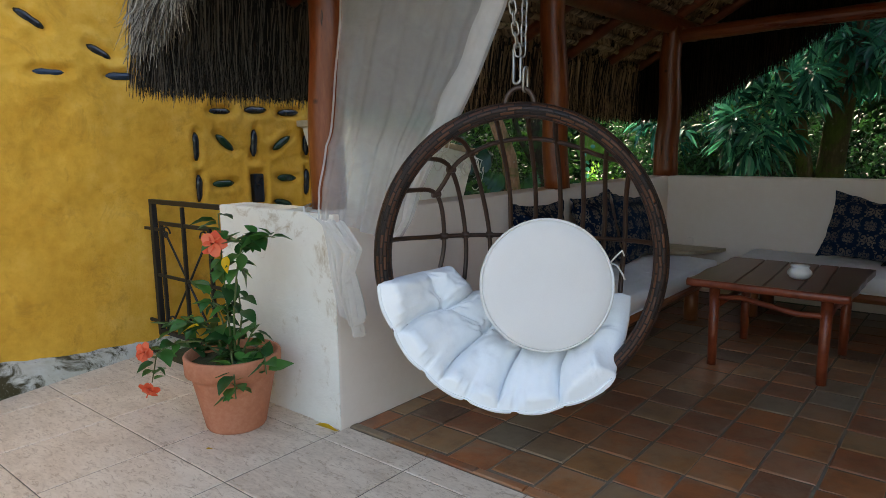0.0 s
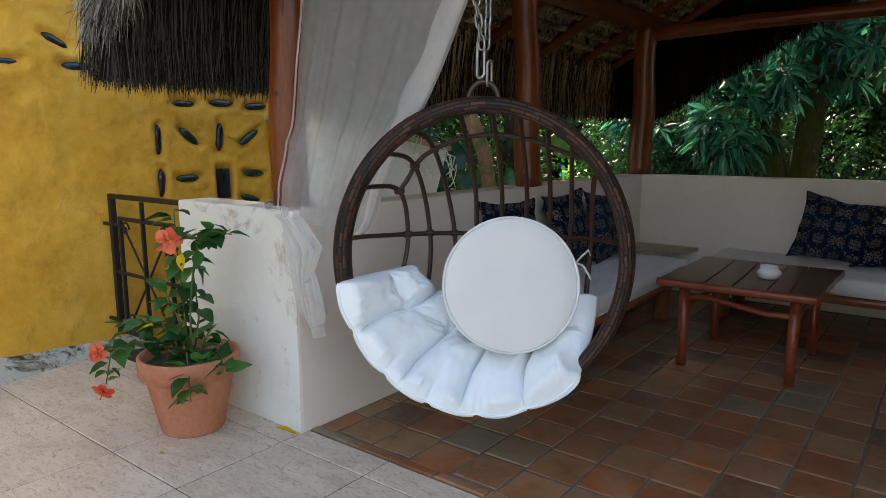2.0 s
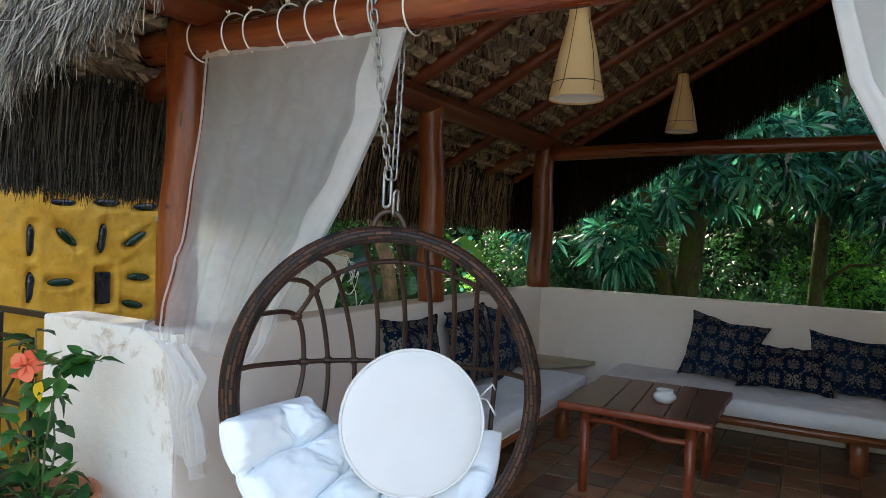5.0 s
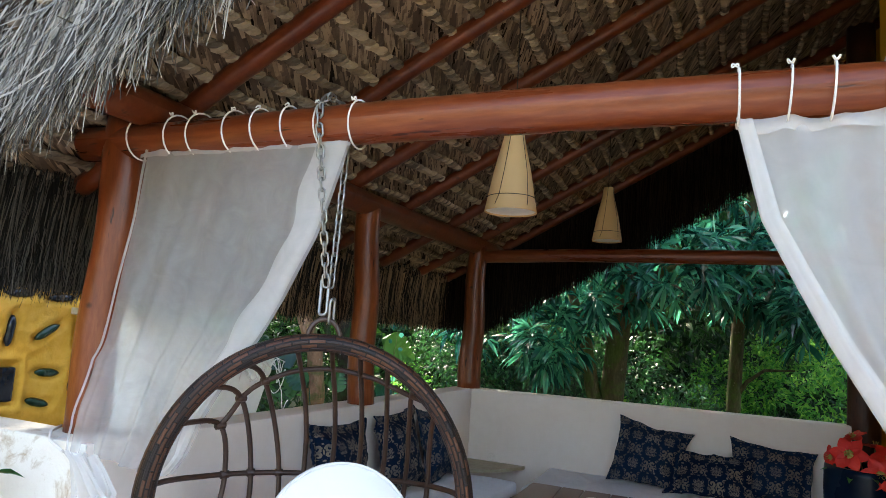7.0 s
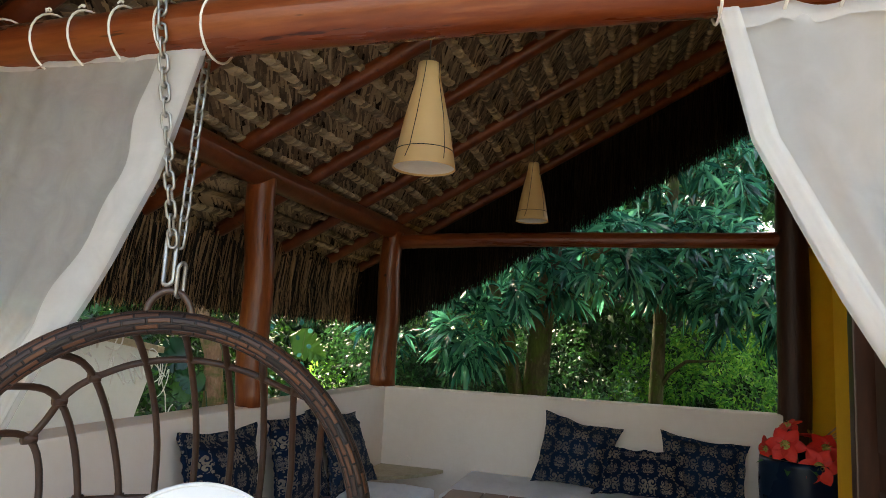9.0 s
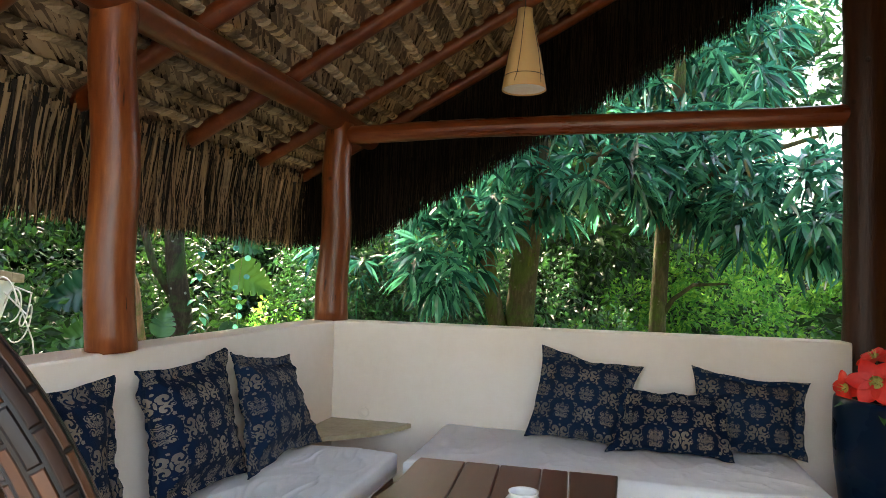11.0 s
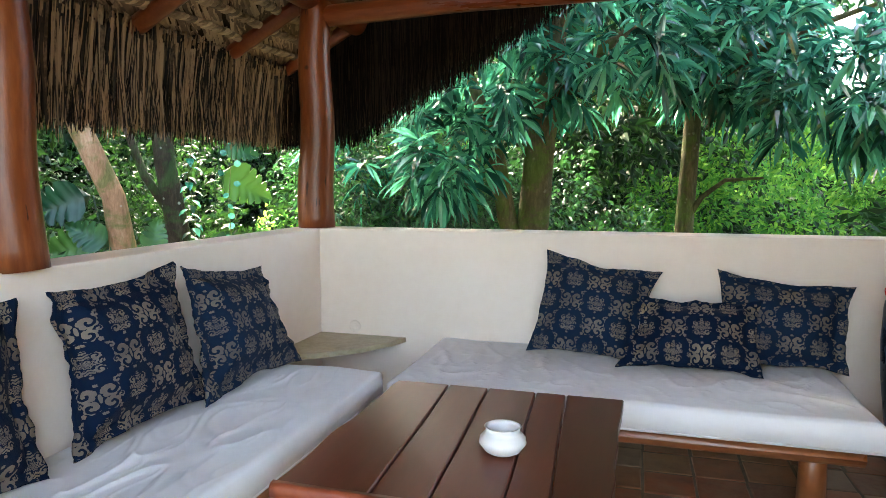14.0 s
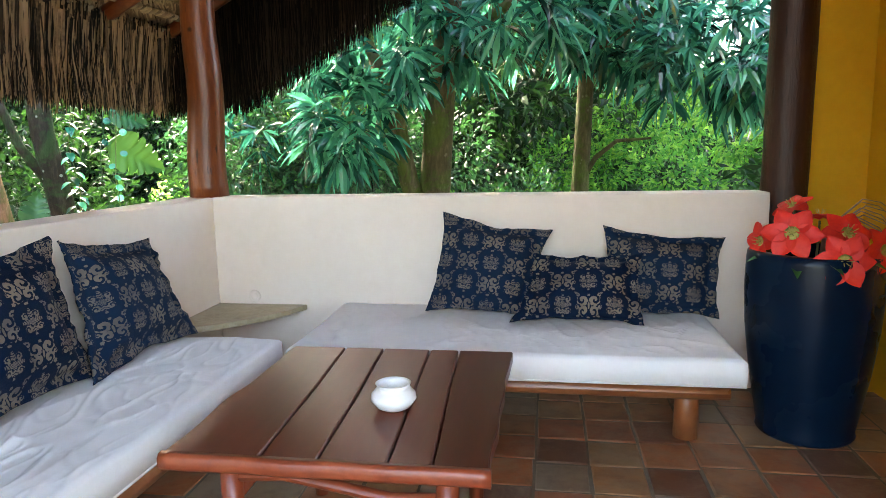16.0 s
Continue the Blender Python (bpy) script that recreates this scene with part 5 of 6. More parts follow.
# ---- benches ----


def mattress(name, x0, y0, x1, y1, z0, z1, seed, label):
    def topf(u, v):
        e = min(u * (x1 - x0), (1 - u) * (x1 - x0), v * (y1 - y0), (1 - v) * (y1 - y0))
        rnd = 0.015 * (1 - min(1, e / 0.03)) ** 2.4
        x, y = x0 + (x1 - x0) * u, y0 + (y1 - y0) * v
        rid = lambda s, k: (1 - min(1, abs(noise.noise(Vector((x * s + 0.6 * noise.noise(Vector((y * 2, x * 2, k))), y * s * 0.45, seed + k))) * 3.6))) ** 5
        c = 0.008 * noise.noise(Vector((x * 3, y * 3, seed))) + (0.012 * rid(2.6, 4) + 0.009 * rid(5.5, 8) + 0.005 * rid(11.0, 3)) * min(1, e / 0.12)
        return Vector((x, y, z1 - rnd + c))

    def botf(u, v):
        return Vector((x0 + (x1 - x0) * u, y0 + (y1 - y0) * v, z0))

    ob, _, _ = pad(name, topf, botf, 130, 200, SEAT_CLOTH, label, "mattress")
    bar("piping", [(x0 + 0.002, y0 + 0.002, z0 + 0.006), (x1 - 0.002, y0 + 0.002, z0 + 0.006), (x1 - 0.002, y1 - 0.002, z0 + 0.006), (x0 + 0.002, y1 - 0.002, z0 + 0.006)], 0.0045, SEAT_CLOTH, ob, sides=6, closed=True)
    return ob


def bench(x0, y0, x1, y1, legs, front, label):
    b = empty("bench", x0, y0, 0)
    tagged(b, label, "bench", "benches along the walls")
    if front == "y":
        bar("front_rail", [(0, 0.045, 0.28), ((x1 - x0) * 0.5, 0.04, 0.278), (x1 - x0, 0.045, 0.276)], 0.037, BENCH_WOOD, b, sides=14, wobble=0.05)
        part("base_board", box(0.01, 0.08, 0.285, x1 - x0 - 0.03, y1 - y0 - 0.01, 0.316, 0.003), BENCH_WOOD, b)
    else:
        bar("front_rail", [(x1 - x0 - 0.045, 0, 0.28), (x1 - x0 - 0.04, (y1 - y0) / 2, 0.278), (x1 - x0 - 0.045, y1 - y0, 0.276)], 0.037, BENCH_WOOD, b, sides=14, wobble=0.05)
        part("base_board", box(0.01, 0.01, 0.285, x1 - x0 - 0.08, y1 - y0 - 0.01, 0.316, 0.003), BENCH_WOOD, b)
    for x, y in legs:
        bar("leg", [(x - x0, y - y0, 0), (x - x0, y - y0, 0.13), (x - x0, y - y0, 0.285)], [0.056, 0.053, 0.054], BENCH_WOOD, b, sides=20, wobble=0.04, seed=int(x * 10))


bench(0.01, 1.95, 0.70, 4.24, ((0.62, 2.2), (0.62, 3.95), (0.1, 2.2), (0.1, 3.95)), "x", "low varnished wooden bench along the side parapet")
bench(0.80, 4.13, 2.70, 4.99, ((2.565, 4.34), (0.95, 4.34), (2.565, 4.85), (0.95, 4.85)), "y", "low varnished wooden bench along the back parapet")
mattress("mattress", 0.012, 1.93, 0.705, 4.25, 0.318, 0.435, 2, "white cotton-covered mattress on the side bench, creased")
mattress("mattress", 0.785, 4.10, 2.75, 4.985, 0.318, 0.435, 5, "white cotton-covered mattress on the back bench, creased")

# corner shelf
V, F = [], []
arc = [(0.0, 0.0), (0.55, 0.0), (0.50, -0.13), (0.40, -0.30), (0.22, -0.48), (0.0, -0.62)]
V = [(x, y, z) for z in (0.0, 0.028) for x, y in arc]
F = [tuple(range(5, -1, -1)), tuple(range(6, 12))] + [(i, (i + 1) % 6, 6 + (i + 1) % 6, 6 + i) for i in range(6)]
shelf = mesh_object("corner_shelf", V, F, SHELF_STONE, smooth=False)
shelf.location = (0.003, 4.996, 0.388)
tagged(shelf, "rounded ochre stone shelf let into the parapet corner", "shelf")


# ---- damask cushions ----
def damask(tl, tr, bl, br, thick, label, seed, cloth=DAMASK):
    tl, tr, bl, br = (Vector(p) for p in (tl, tr, bl, br))
    c = (tl + tr + bl + br) / 4
    ax = ((tr - tl) + (br - bl)).normalized()
    ay = ((tl - bl) + (tr - br))
    ay = (ay - ax * ay.dot(ax)).normalized()
    az = ax.cross(ay)
    M = Matrix((ax, ay, az)).transposed().to_4x4()
    M.translation = c
    MI = M.inverted()
    q = [MI @ p for p in (tl, tr, bl, br)]
    nu = 44

    def flat(u, v):
        p = q[0].lerp(q[1], u).lerp(q[2].lerp(q[3], u), v)
        k = 0.03 + 0.02 * noise.noise(Vector((u * 3, v * 3, seed)))
        p.y += k * (4 * u * (1 - u)) * (v * 2 - 1)
        p.x += k * (4 * v * (1 - v)) * (1 - u * 2)
        return p

    def height(u, v):
        e = min(u, 1 - u, v, 1 - v)
        body = max(0, min(1, (e - 0.075) / 0.27))
        return thick / 2 * (1 - (1 - body) ** 2.2) + 0.005 - 0.003 * math.exp(-(((e - 0.072) / 0.012) ** 2)) + 0.008 * noise.noise(Vector((u * 4, v * 4, seed))) * min(1, e * 12)

    def wave(u, v):
        e = min(u, 1 - u, v, 1 - v)
        return (0.024 * noise.noise(Vector((u * 8, v * 8, seed + 9))) + 0.010 * noise.noise(Vector((u * 21, v * 21, seed + 4)))) * max(0, 1 - e * 7)

    ob, _, _ = pad("scatter_cushion", lambda u, v: flat(u, v) + Vector((0, 0, height(u, v) + wave(u, v))), lambda u, v: flat(u, v) - Vector((0, 0, height(u, v) - wave(u, v))), nu, nu, cloth, label, "cushion")
    ob["group"] = "damask cushions"
    ob.matrix_basis = M
    return ob


SHEEN = "square navy damask cushion leaning on the parapet, sheen painted into its cloth"
LW = "square navy damask cushion with gold scrolls leaning on the parapet"
damask((0.07, 2.25, 1.0), (0.07, 2.90, 0.98), (0.20, 2.20, 0.45), (0.20, 2.86, 0.45), 0.16, LW, 1)
damask((0.07, 3.01, 0.98), (0.07, 3.60, 1.01), (0.205, 2.95, 0.46), (0.215, 3.60, 0.46), 0.16, LW, 2)
damask((0.07, 3.65, 0.985), (0.07, 4.24, 0.915), (0.255, 3.53, 0.45), (0.26, 4.28, 0.44), 0.15, SHEEN, 3, SHEEN_DAMASK)
damask((1.385, 4.925, 0.965), (1.975, 4.925, 0.865), (1.31, 4.72, 0.46), (1.84, 4.72, 0.43), 0.15, SHEEN, 4, SHEEN_DAMASK)
damask((2.235, 4.93, 0.89), (2.85, 4.93, 0.825), (2.22, 4.78, 0.44), (2.80, 4.78, 0.43), 0.15, SHEEN, 5, SHEEN_DAMASK)
damask((1.885, 4.79, 0.76), (2.425, 4.79, 0.765), (1.76, 4.585, 0.445), (2.41, 4.585, 0.44), 0.14, "smaller navy damask cushion propped against two larger ones", 6)

# ---- low table ----
table = empty("coffee_table", 1.39, 3.3, 0)
tagged(table, "low dark-varnished plank table with red-brown log legs", "table")
fr = (0.0, 0.28, 0.46, 0.67, 0.80, 1.0)
X0, X1, T0, T1 = -0.425, 0.425, -0.46, 0.47
for i in range(5):
    a, b = X0 + (X1 - X0) * fr[i] + (0.003 if i else 0), X0 + (X1 - X0) * fr[i + 1] - (0.003 if i < 4 else 0)
    n = 24
    V = []
    for k in range(n + 1):
        y = T0 + 0.012 + (T1 - T0 - 0.012) * k / n
        skew = -0.033 * (X1 - X0) * (2 * k / n - 1)
        la = a + (skew if i else 0.0) + (0.012 * noise.noise(Vector((0, y * 5, i))) + 0.006 * math.sin(y * 14) if i == 0 else 0.0015 * math.sin(y * 9 + i))
        lb = b + (skew if i < 4 else 0.0) + (0.014 * noise.noise(Vector((3, y * 5, i))) - 0.004 * math.sin(y * 11) if i == 4 else 0.0015 * math.sin(y * 8 + i + 1))
        V += [(la, y, 0.512), (la, y, 0.546), (la + 0.004, y, 0.55), (lb - 0.004, y, 0.55), (lb, y, 0.546), (lb, y, 0.512)]
    F = [(k * 6 + j, k * 6 + (j + 1) % 6, (k + 1) * 6 + (j + 1) % 6, (k + 1) * 6 + j) for k in range(n) for j in range(6)]
    F += [(5, 4, 3, 2, 1, 0), tuple(n * 6 + j for j in range(6))]
    mesh_object("plank", V, F, PLANK, table, smooth=False)
V = []
for k in range(31):
    x = X0 - 0.004 + (X1 - X0 + 0.008) * k / 30
    w = 0.006 * noise.noise(Vector((x * 6, 0, 4))) + 0.003 * math.sin(x * 21)
    V += [(x, T0 + 0.012, 0.507), (x, T0 - 0.004 + w, 0.505), (x, T0 - 0.012 + w, 0.515), (x, T0 - 0.012 + w, 0.54), (x, T0 - 0.004 + w, 0.549), (x, T0 + 0.012, 0.551)]
F = [(k * 6 + j, k * 6 + (j + 1) % 6, (k + 1) * 6 + (j + 1) % 6, (k + 1) * 6 + j) for k in range(30) for j in range(6)] + [(5, 4, 3, 2, 1, 0), tuple(180 + j for j in range(6))]
mesh_object("front_edge", V, F, EDGE_WOOD, table, "red-brown waney front edge")
for x, y in ((-0.30, -0.33), (0.30, -0.33), (-0.30, 0.36), (0.30, 0.36)):
    bar("leg", [(x, y, 0), (x, y, 0.2), (x * 1.01, y, 0.512)], [0.027, 0.029, 0.032], EDGE_WOOD, table, sides=16, wobble=0.08, seed=int(x * 9 + y * 5))
bar("stretcher", [(-0.29, -0.33, 0.43), (-0.15, -0.33, 0.44), (0.0, -0.33, 0.415), (0.15, -0.33, 0.39), (0.29, -0.33, 0.395)], 0.017, EDGE_WOOD, table, sides=10, wobble=0.15)
bar("stretcher", [(-0.29, 0.36, 0.40), (0.0, 0.36, 0.42), (0.29, 0.36, 0.40)], 0.017, EDGE_WOOD, table, sides=10, wobble=0.15)
for x in (-0.30, 0.30):
    bar("stretcher", [(x, -0.32, 0.36), (x * 0.97, 0.0, 0.38), (x, 0.35, 0.36)], 0.017, EDGE_WOOD, table, sides=10, wobble=0.15)

V, F = lathe([(0.0, 0.0), (0.036, 0.0), (0.052, 0.01), (0.068, 0.034), (0.066, 0.05), (0.055, 0.064), (0.049, 0.070), (0.049, 0.080), (0.053, 0.087), (0.048, 0.088), (0.045, 0.076), (0.045, 0.066), (0.046, 0.04), (0.0, 0.03)], 40)
ashtray = mesh_object("ashtray", V, F, CERAMIC)
ashtray.location = (1.50, 3.195, 0.5505)
ashtray.scale = (1, 1, 0.9)
tagged(ashtray, "round white ceramic ashtray pot on the low table", "ashtray")

# blank round plate on the back parapet
V, F = lathe([(0.0, 0.007), (0.022, 0.007), (0.024, 0.005), (0.026, 0.007), (0.034, 0.006), (0.038, 0.0)], 28)
plate = mesh_object("wall_plate", V, F, CREAM)
plate.matrix_basis = pose(0.23, 4.998, 0.462, 90, 0, 0)
tagged(plate, "small round cream cover plate on the parapet wall", "cover plate")


# ---- flowers and pots ----
def petal_mesh(length, width, cup, material, name, parent, label="", count=5, point=0.80):
    """Ruffled petals round one centre, opening towards +z."""
    V, F = [], []
    for p in range(count):
        a = p * 2 * math.pi / count
        o = len(V)
        for i in range(7):
            t = i / 6
            w = width * math.sin(math.pi * min(1, 0.12 + point * t)) ** 0.8
            for j in range(5):
                s = (j - 2) / 2
                r = length * t
                x, y = r, s * w
                z = cup * t * (1 - 0.9 * t) + 0.012 * s * s * (1 - t) + 0.06 * length * math.sin(7 * s + p + 5 * t) * t
                V.append((x * math.cos(a) - y * math.sin(a), x * math.sin(a) + y * math.cos(a), z + 0.002 * p))
        for i in range(6):
            for j in range(4):
                q = o + i * 5 + j
                F.append((q, q + 1, q + 6, q + 5))
    return mesh_object(name, V, F, material, parent, label)


def leaf_mesh(length, width):
    V, F = [], []
    for i in range(7):
        t = i / 6
        w = width * math.sin(math.pi * t ** 0.8) ** 0.9 * (1 - 0.3 * t) + 0.0008
        for j in range(3):
            s = j - 1
            V.append((length * t, s * w, abs(s) * w * 0.35 - 0.25 * length * t * t + 0.06 * w * math.sin(t * 14 + s)))
    for i in range(6):
        for j in range(2):
            q = i * 3 + j
            F.append((q, q + 1, q + 4, q + 3))
    return V, F


def pot_shape(profile, material, name, x, y, label, sides=48):
    ob = empty(name, x, y, 0)
    tagged(ob, label, "plant pot")
    V, F = lathe(profile, sides)
    mesh_object("vessel", V, F, material, ob)
    return ob


PX, PY = -0.475, 0.63
pot = pot_shape([(r * 1.12, z * 1.1) for r, z in [(0.0, 0.0), (0.122, 0.0), (0.129, 0.012), (0.176, 0.235), (0.181, 0.25), (0.203, 0.26), (0.206, 0.335), (0.201, 0.342), (0.188, 0.34), (0.182, 0.30), (0.17, 0.26), (0.0, 0.26)]], CLAY, "flower_pot", PX, PY, "terracotta pot with a thick rim standing on the patio tiles")
V, F = lathe([(0.0, 0.335), (0.1, 0.337), (0.203, 0.328)], 40)
mesh_object("soil", [(x, y, z + 0.01 * noise.noise(Vector((x * 20, y * 20, 1)))) for x, y, z in V], F, SOIL, pot)

plant = empty("hibiscus", PX, PY, 0.335)
tagged(plant, "leggy hibiscus with coral flowers growing in the pot", "plant")
LV2, LF2 = leaf_mesh(0.088, 0.031)
leaf_data = None
py_rng = random.Random(5)


def plant_leaf(p, d, size, material=None, roll=0.0):
    global leaf_data
    if leaf_data is None or material:
        ob = mesh_object("leaf", LV2, LF2, material or POT_LEAF, plant)
        if not material:
            leaf_data = ob.data
    else:
        ob = new("leaf", leaf_data)
        ob.parent = plant
    q = Vector(d).to_track_quat("X", "Z").to_matrix().to_4x4()
    ob.matrix_basis = Matrix.Translation(p) @ q @ pose(0, 0, 0, math.degrees(roll), 0, 0) @ Matrix.Scale(size, 4)
    return ob


def blossom(p, d, size):
    ob = petal_mesh(0.062, 0.029, 0.012, CORAL, "flower", plant, "coral-red hibiscus flower")
    q = Vector(d).to_track_quat("Z", "Y").to_matrix().to_4x4()
    ob.matrix_basis = Matrix.Translation(p) @ q @ Matrix.Scale(size, 4)
    V, F, _ = tube([(0, 0, 0), (0.002, 0, 0.03), (0.006, 0, 0.062)], [0.003, 0.0025, 0.004], 6)
    mesh_object("stamen", V, F, CORAL, ob)


STEMS = [
    [(0, 0, 0), (-0.02, 0.0, 0.25), (-0.01, -0.02, 0.48), (0.0, -0.03, 0.72)],
    [(0.02, 0, 0), (0.05, -0.01, 0.25), (0.08, 0.0, 0.45), (0.13, 0.0, 0.57), (0.24, 0.01, 0.63), (0.36, 0.02, 0.63)],
    [(0.05, 0, 0), (0.13, -0.02, 0.08), (0.20, -0.02, 0.17), (0.26, -0.02, 0.22)],
    [(-0.03, -0.02, 0), (-0.15, -0.07, 0.08), (-0.30, -0.12, 0.06), (-0.46, -0.15, -0.02), (-0.54, -0.15, -0.2)],
    [(-0.03, 0, 0), (-0.12, -0.04, 0.14), (-0.25, -0.08, 0.17), (-0.36, -0.10, 0.10)],
    [(0.02, -0.02, 0), (0.10, -0.07, 0.07), (0.19, -0.12, 0.0), (0.225, -0.14, -0.11)],
    [(0, 0, 0), (-0.08, 0.0, 0.2), (-0.14, -0.03, 0.34)],
    [(0.0, 0.02, 0), (0.02, 0.05, 0.2), (-0.02, 0.06, 0.4), (0.03, 0.06, 0.5)],
    [(0.04, 0.04, 0), (0.14, 0.05, 0.07), (0.22, 0.03, 0.05), (0.27, 0.0, -0.02)],
]
COUNT = (30, 24, 10, 24, 26, 26, 20, 12, 12)
for pts, cnt in zip(STEMS, COUNT):
    P = [Vector(p) for p in pts]
    bar("stem", P, [0.006 - 0.004 * i / len(P) for i in range(len(P))], STEM, plant, sides=6)
    bare = 0.42 if pts is STEMS[1] else 0.12
    for i in range(cnt):
        t = bare + (1 - bare) * (i + py_rng.random()) / cnt
        f = t * (len(P) - 1)
        k = min(int(f), len(P) - 2)
        p = P[k].lerp(P[k + 1], f - k)
        d = Vector((py_rng.gauss(0, 1), py_rng.gauss(0, 1), py_rng.gauss(-0.05, 0.45)))
        plant_leaf(p + d.normalized() * 0.012, d, py_rng.uniform(0.7, 1.45), roll=py_rng.uniform(-0.5, 0.5))
blossom((0.03, -0.08, 0.585), (0.6, -0.8, 0.2), 1.05)
blossom((-0.55, -0.17, -0.03), (0.3, -0.95, 0.1), 0.95)
blossom((-0.545, -0.16, -0.23), (0.4, -0.7, -0.6), 0.95)
plant_leaf(Vector((0.10, -0.06, 0.53)), (0.1, -0.3, -1), 0.9, YELLOW_LEAF)
plant_leaf(Vector((-0.12, -0.10, 0.17)), (-0.6, -0.5, -0.1), 1.0, YELLOW_LEAF)

V, F = leaf_mesh(0.12, 0.022)
fallen = mesh_object("fallen_leaf", [(x, y, max(0.0, z + 0.02)) for x, y, z in V], F, YELLOW_LEAF)
fallen.matrix_basis = pose(-0.10, 0.82, 0.009, 0, 0, 25)
tagged(fallen, "dry yellow leaf lying on the patio tiles", "leaf")
petal = mesh_object("fallen_petal", [(x * 0.25, y * 0.5, max(0.0, z * 0.3 + 0.006)) for x, y, z in V], F, YELLOW_LEAF)
petal.matrix_basis = pose(-0.31, 0.36, 0.009, 0, 0, 70)
tagged(petal, "small yellow petal lying on the patio tiles", "petal")

NX, NY = 3.105, 4.46
planter = pot_shape([(0.0, 0.0), (0.195, 0.0), (0.205, 0.015), (0.20, 0.03), (0.215, 0.12), (0.245, 0.30), (0.268, 0.50), (0.276, 0.66), (0.272, 0.80), (0.268, 0.828), (0.262, 0.834), (0.216, 0.832), (0.208, 0.824), (0.204, 0.72), (0.0, 0.70)], NAVY, "tall_planter", NX, NY, "tall glossy navy-blue planter standing by the corner post", 64)
V, F = lathe([(0.0, 0.735), (0.1, 0.74), (0.206, 0.73)], 40)
mesh_object("soil", V, F, SOIL, planter)
bouquet = empty("red_flowers", NX, NY, 0.735)
tagged(bouquet, "large red artificial amaryllis blooms in the navy planter", "flowers")
BLOOMS = [(-0.13, -0.10, 0.18, -0.35, -0.85, 0.35, 1.25), (0.02, -0.24, 0.09, -0.1, -1, 0.15, 1.2), (-0.22, -0.02, 0.14, -0.9, -0.35, 0.1, 0.95), (-0.08, 0.05, 0.28, -0.5, -0.2, 0.75, 0.9),
          (0.10, -0.05, 0.17, 0.1, -0.7, 0.5, 1.2), (0.19, -0.16, 0.12, 0.5, -0.8, 0.2, 1.1), (0.05, 0.10, 0.22, 0.1, 0.2, 0.9, 1.0)]
for x, y, z, a, b, c, s in BLOOMS:
    bar("stalk", [(x * 0.3, y * 0.3, 0), (x * 0.7, y * 0.6, z * 0.6), (x, y, z - 0.004)], 0.005, STEM, bouquet, sides=6)
    fl = petal_mesh(0.098, 0.036, 0.035, RED, "bloom", bouquet, "", 6, 0.865)
    q = Vector((a, b, c)).to_track_quat("Z", "Y").to_matrix().to_4x4()
    fl.matrix_basis = Matrix.Translation((x, y, z)) @ q @ Matrix.Scale(s, 4)
    V, F = lathe([(0.0, 0.012), (0.016, 0.012), (0.024, 0.02), (0.012, 0.016), (0.0, 0.016)], 12)
    mesh_object("centre", V, F, POLLEN, fl, "yellow-green flower centre")
    join_tubes("stamens", [tube([(0, 0, 0.01), (0.014 * math.cos(t), 0.014 * math.sin(t), 0.035), (0.02 * math.cos(t), 0.02 * math.sin(t), 0.05)], 0.0014, 5) for t in np.linspace(0, 5.2, 6)], POLLEN, fl)
V, F = leaf_mesh(0.14, 0.03)
for x, y, z, a, b, c in ((-0.12, -0.14, 0.07, -0.3, -1, -0.1), (-0.05, -0.18, 0.09, 0.4, -1, -0.1), (0.1, -0.15, 0.08, 0.6, -1, 0.1), (-0.17, -0.05, 0.08, -1, -0.3, 0.1)):
    lf = mesh_object("leaf", V, F, POT_LEAF, bouquet)
    lf.matrix_basis = Matrix.Translation((x, y, z)) @ Vector((a, b, c)).to_track_quat("X", "Z").to_matrix().to_4x4()
for i in range(9):
    a = 0.5 + 0.11 * i
    tip = Vector((0.10 + 0.17 * math.cos(a) + 0.012 * i, 0.06 + 0.04 * math.sin(i * 2.3), 0.30 - 0.018 * i))
    bar("dry_frond", [(0.05, 0.09, 0.0), (0.07 + 0.006 * i, 0.10, 0.17), tip * 0.75 + Vector((0.02, 0.02, 0.09)), tip + Vector((0.03, -0.02 * i * 0.5, 0.0)), tip + Vector((0.085, -0.03 - 0.008 * i, -0.05 - 0.006 * i))], [0.0025, 0.0035, 0.003, 0.002, 0.0008], ROLL, bouquet, "dry palm frond", 5)

# ---- garden behind the parapet ----
# cream box planter past the side wall
pan = empty("garden_planter", -1.68, 3.085, -0.03)
tagged(pan, "large white flared garden planter with a sloping wooden rim", "planter")


def pan_top(y):
    """The planter's rim falls towards its far end."""
    return 1.42 - 0.157 * y


V = [(x * 0.7, y * 0.45, 0.0) for x, y in ((-0.28, -0.765), (0.28, -0.765), (0.28, 0.765), (-0.28, 0.765))] + [(x, y, pan_top(y)) for x, y in ((-0.28, -0.765), (0.28, -0.765), (0.28, 0.765), (-0.28, 0.765))]
mesh_object("body", V, [(3, 2, 1, 0), (4, 5, 6, 7), (0, 1, 5, 4), (1, 2, 6, 5), (2, 3, 7, 6), (3, 0, 4, 7)], PANEL, pan, smooth=False)
for a, b, c, d in ((-0.31, -0.80, 0.31, -0.72), (-0.31, 0.72, 0.31, 0.80), (-0.31, -0.719, -0.24, 0.719), (0.24, -0.719, 0.31, 0.719)):
    board = box(a, b, 0.002, c, d, 0.05, 0.006)
    for v in board.verts:
        v.co.z += pan_top(v.co.y)
    part("rim_board", board, SHELF_STONE, pan)
stem_rng = random.Random(3)
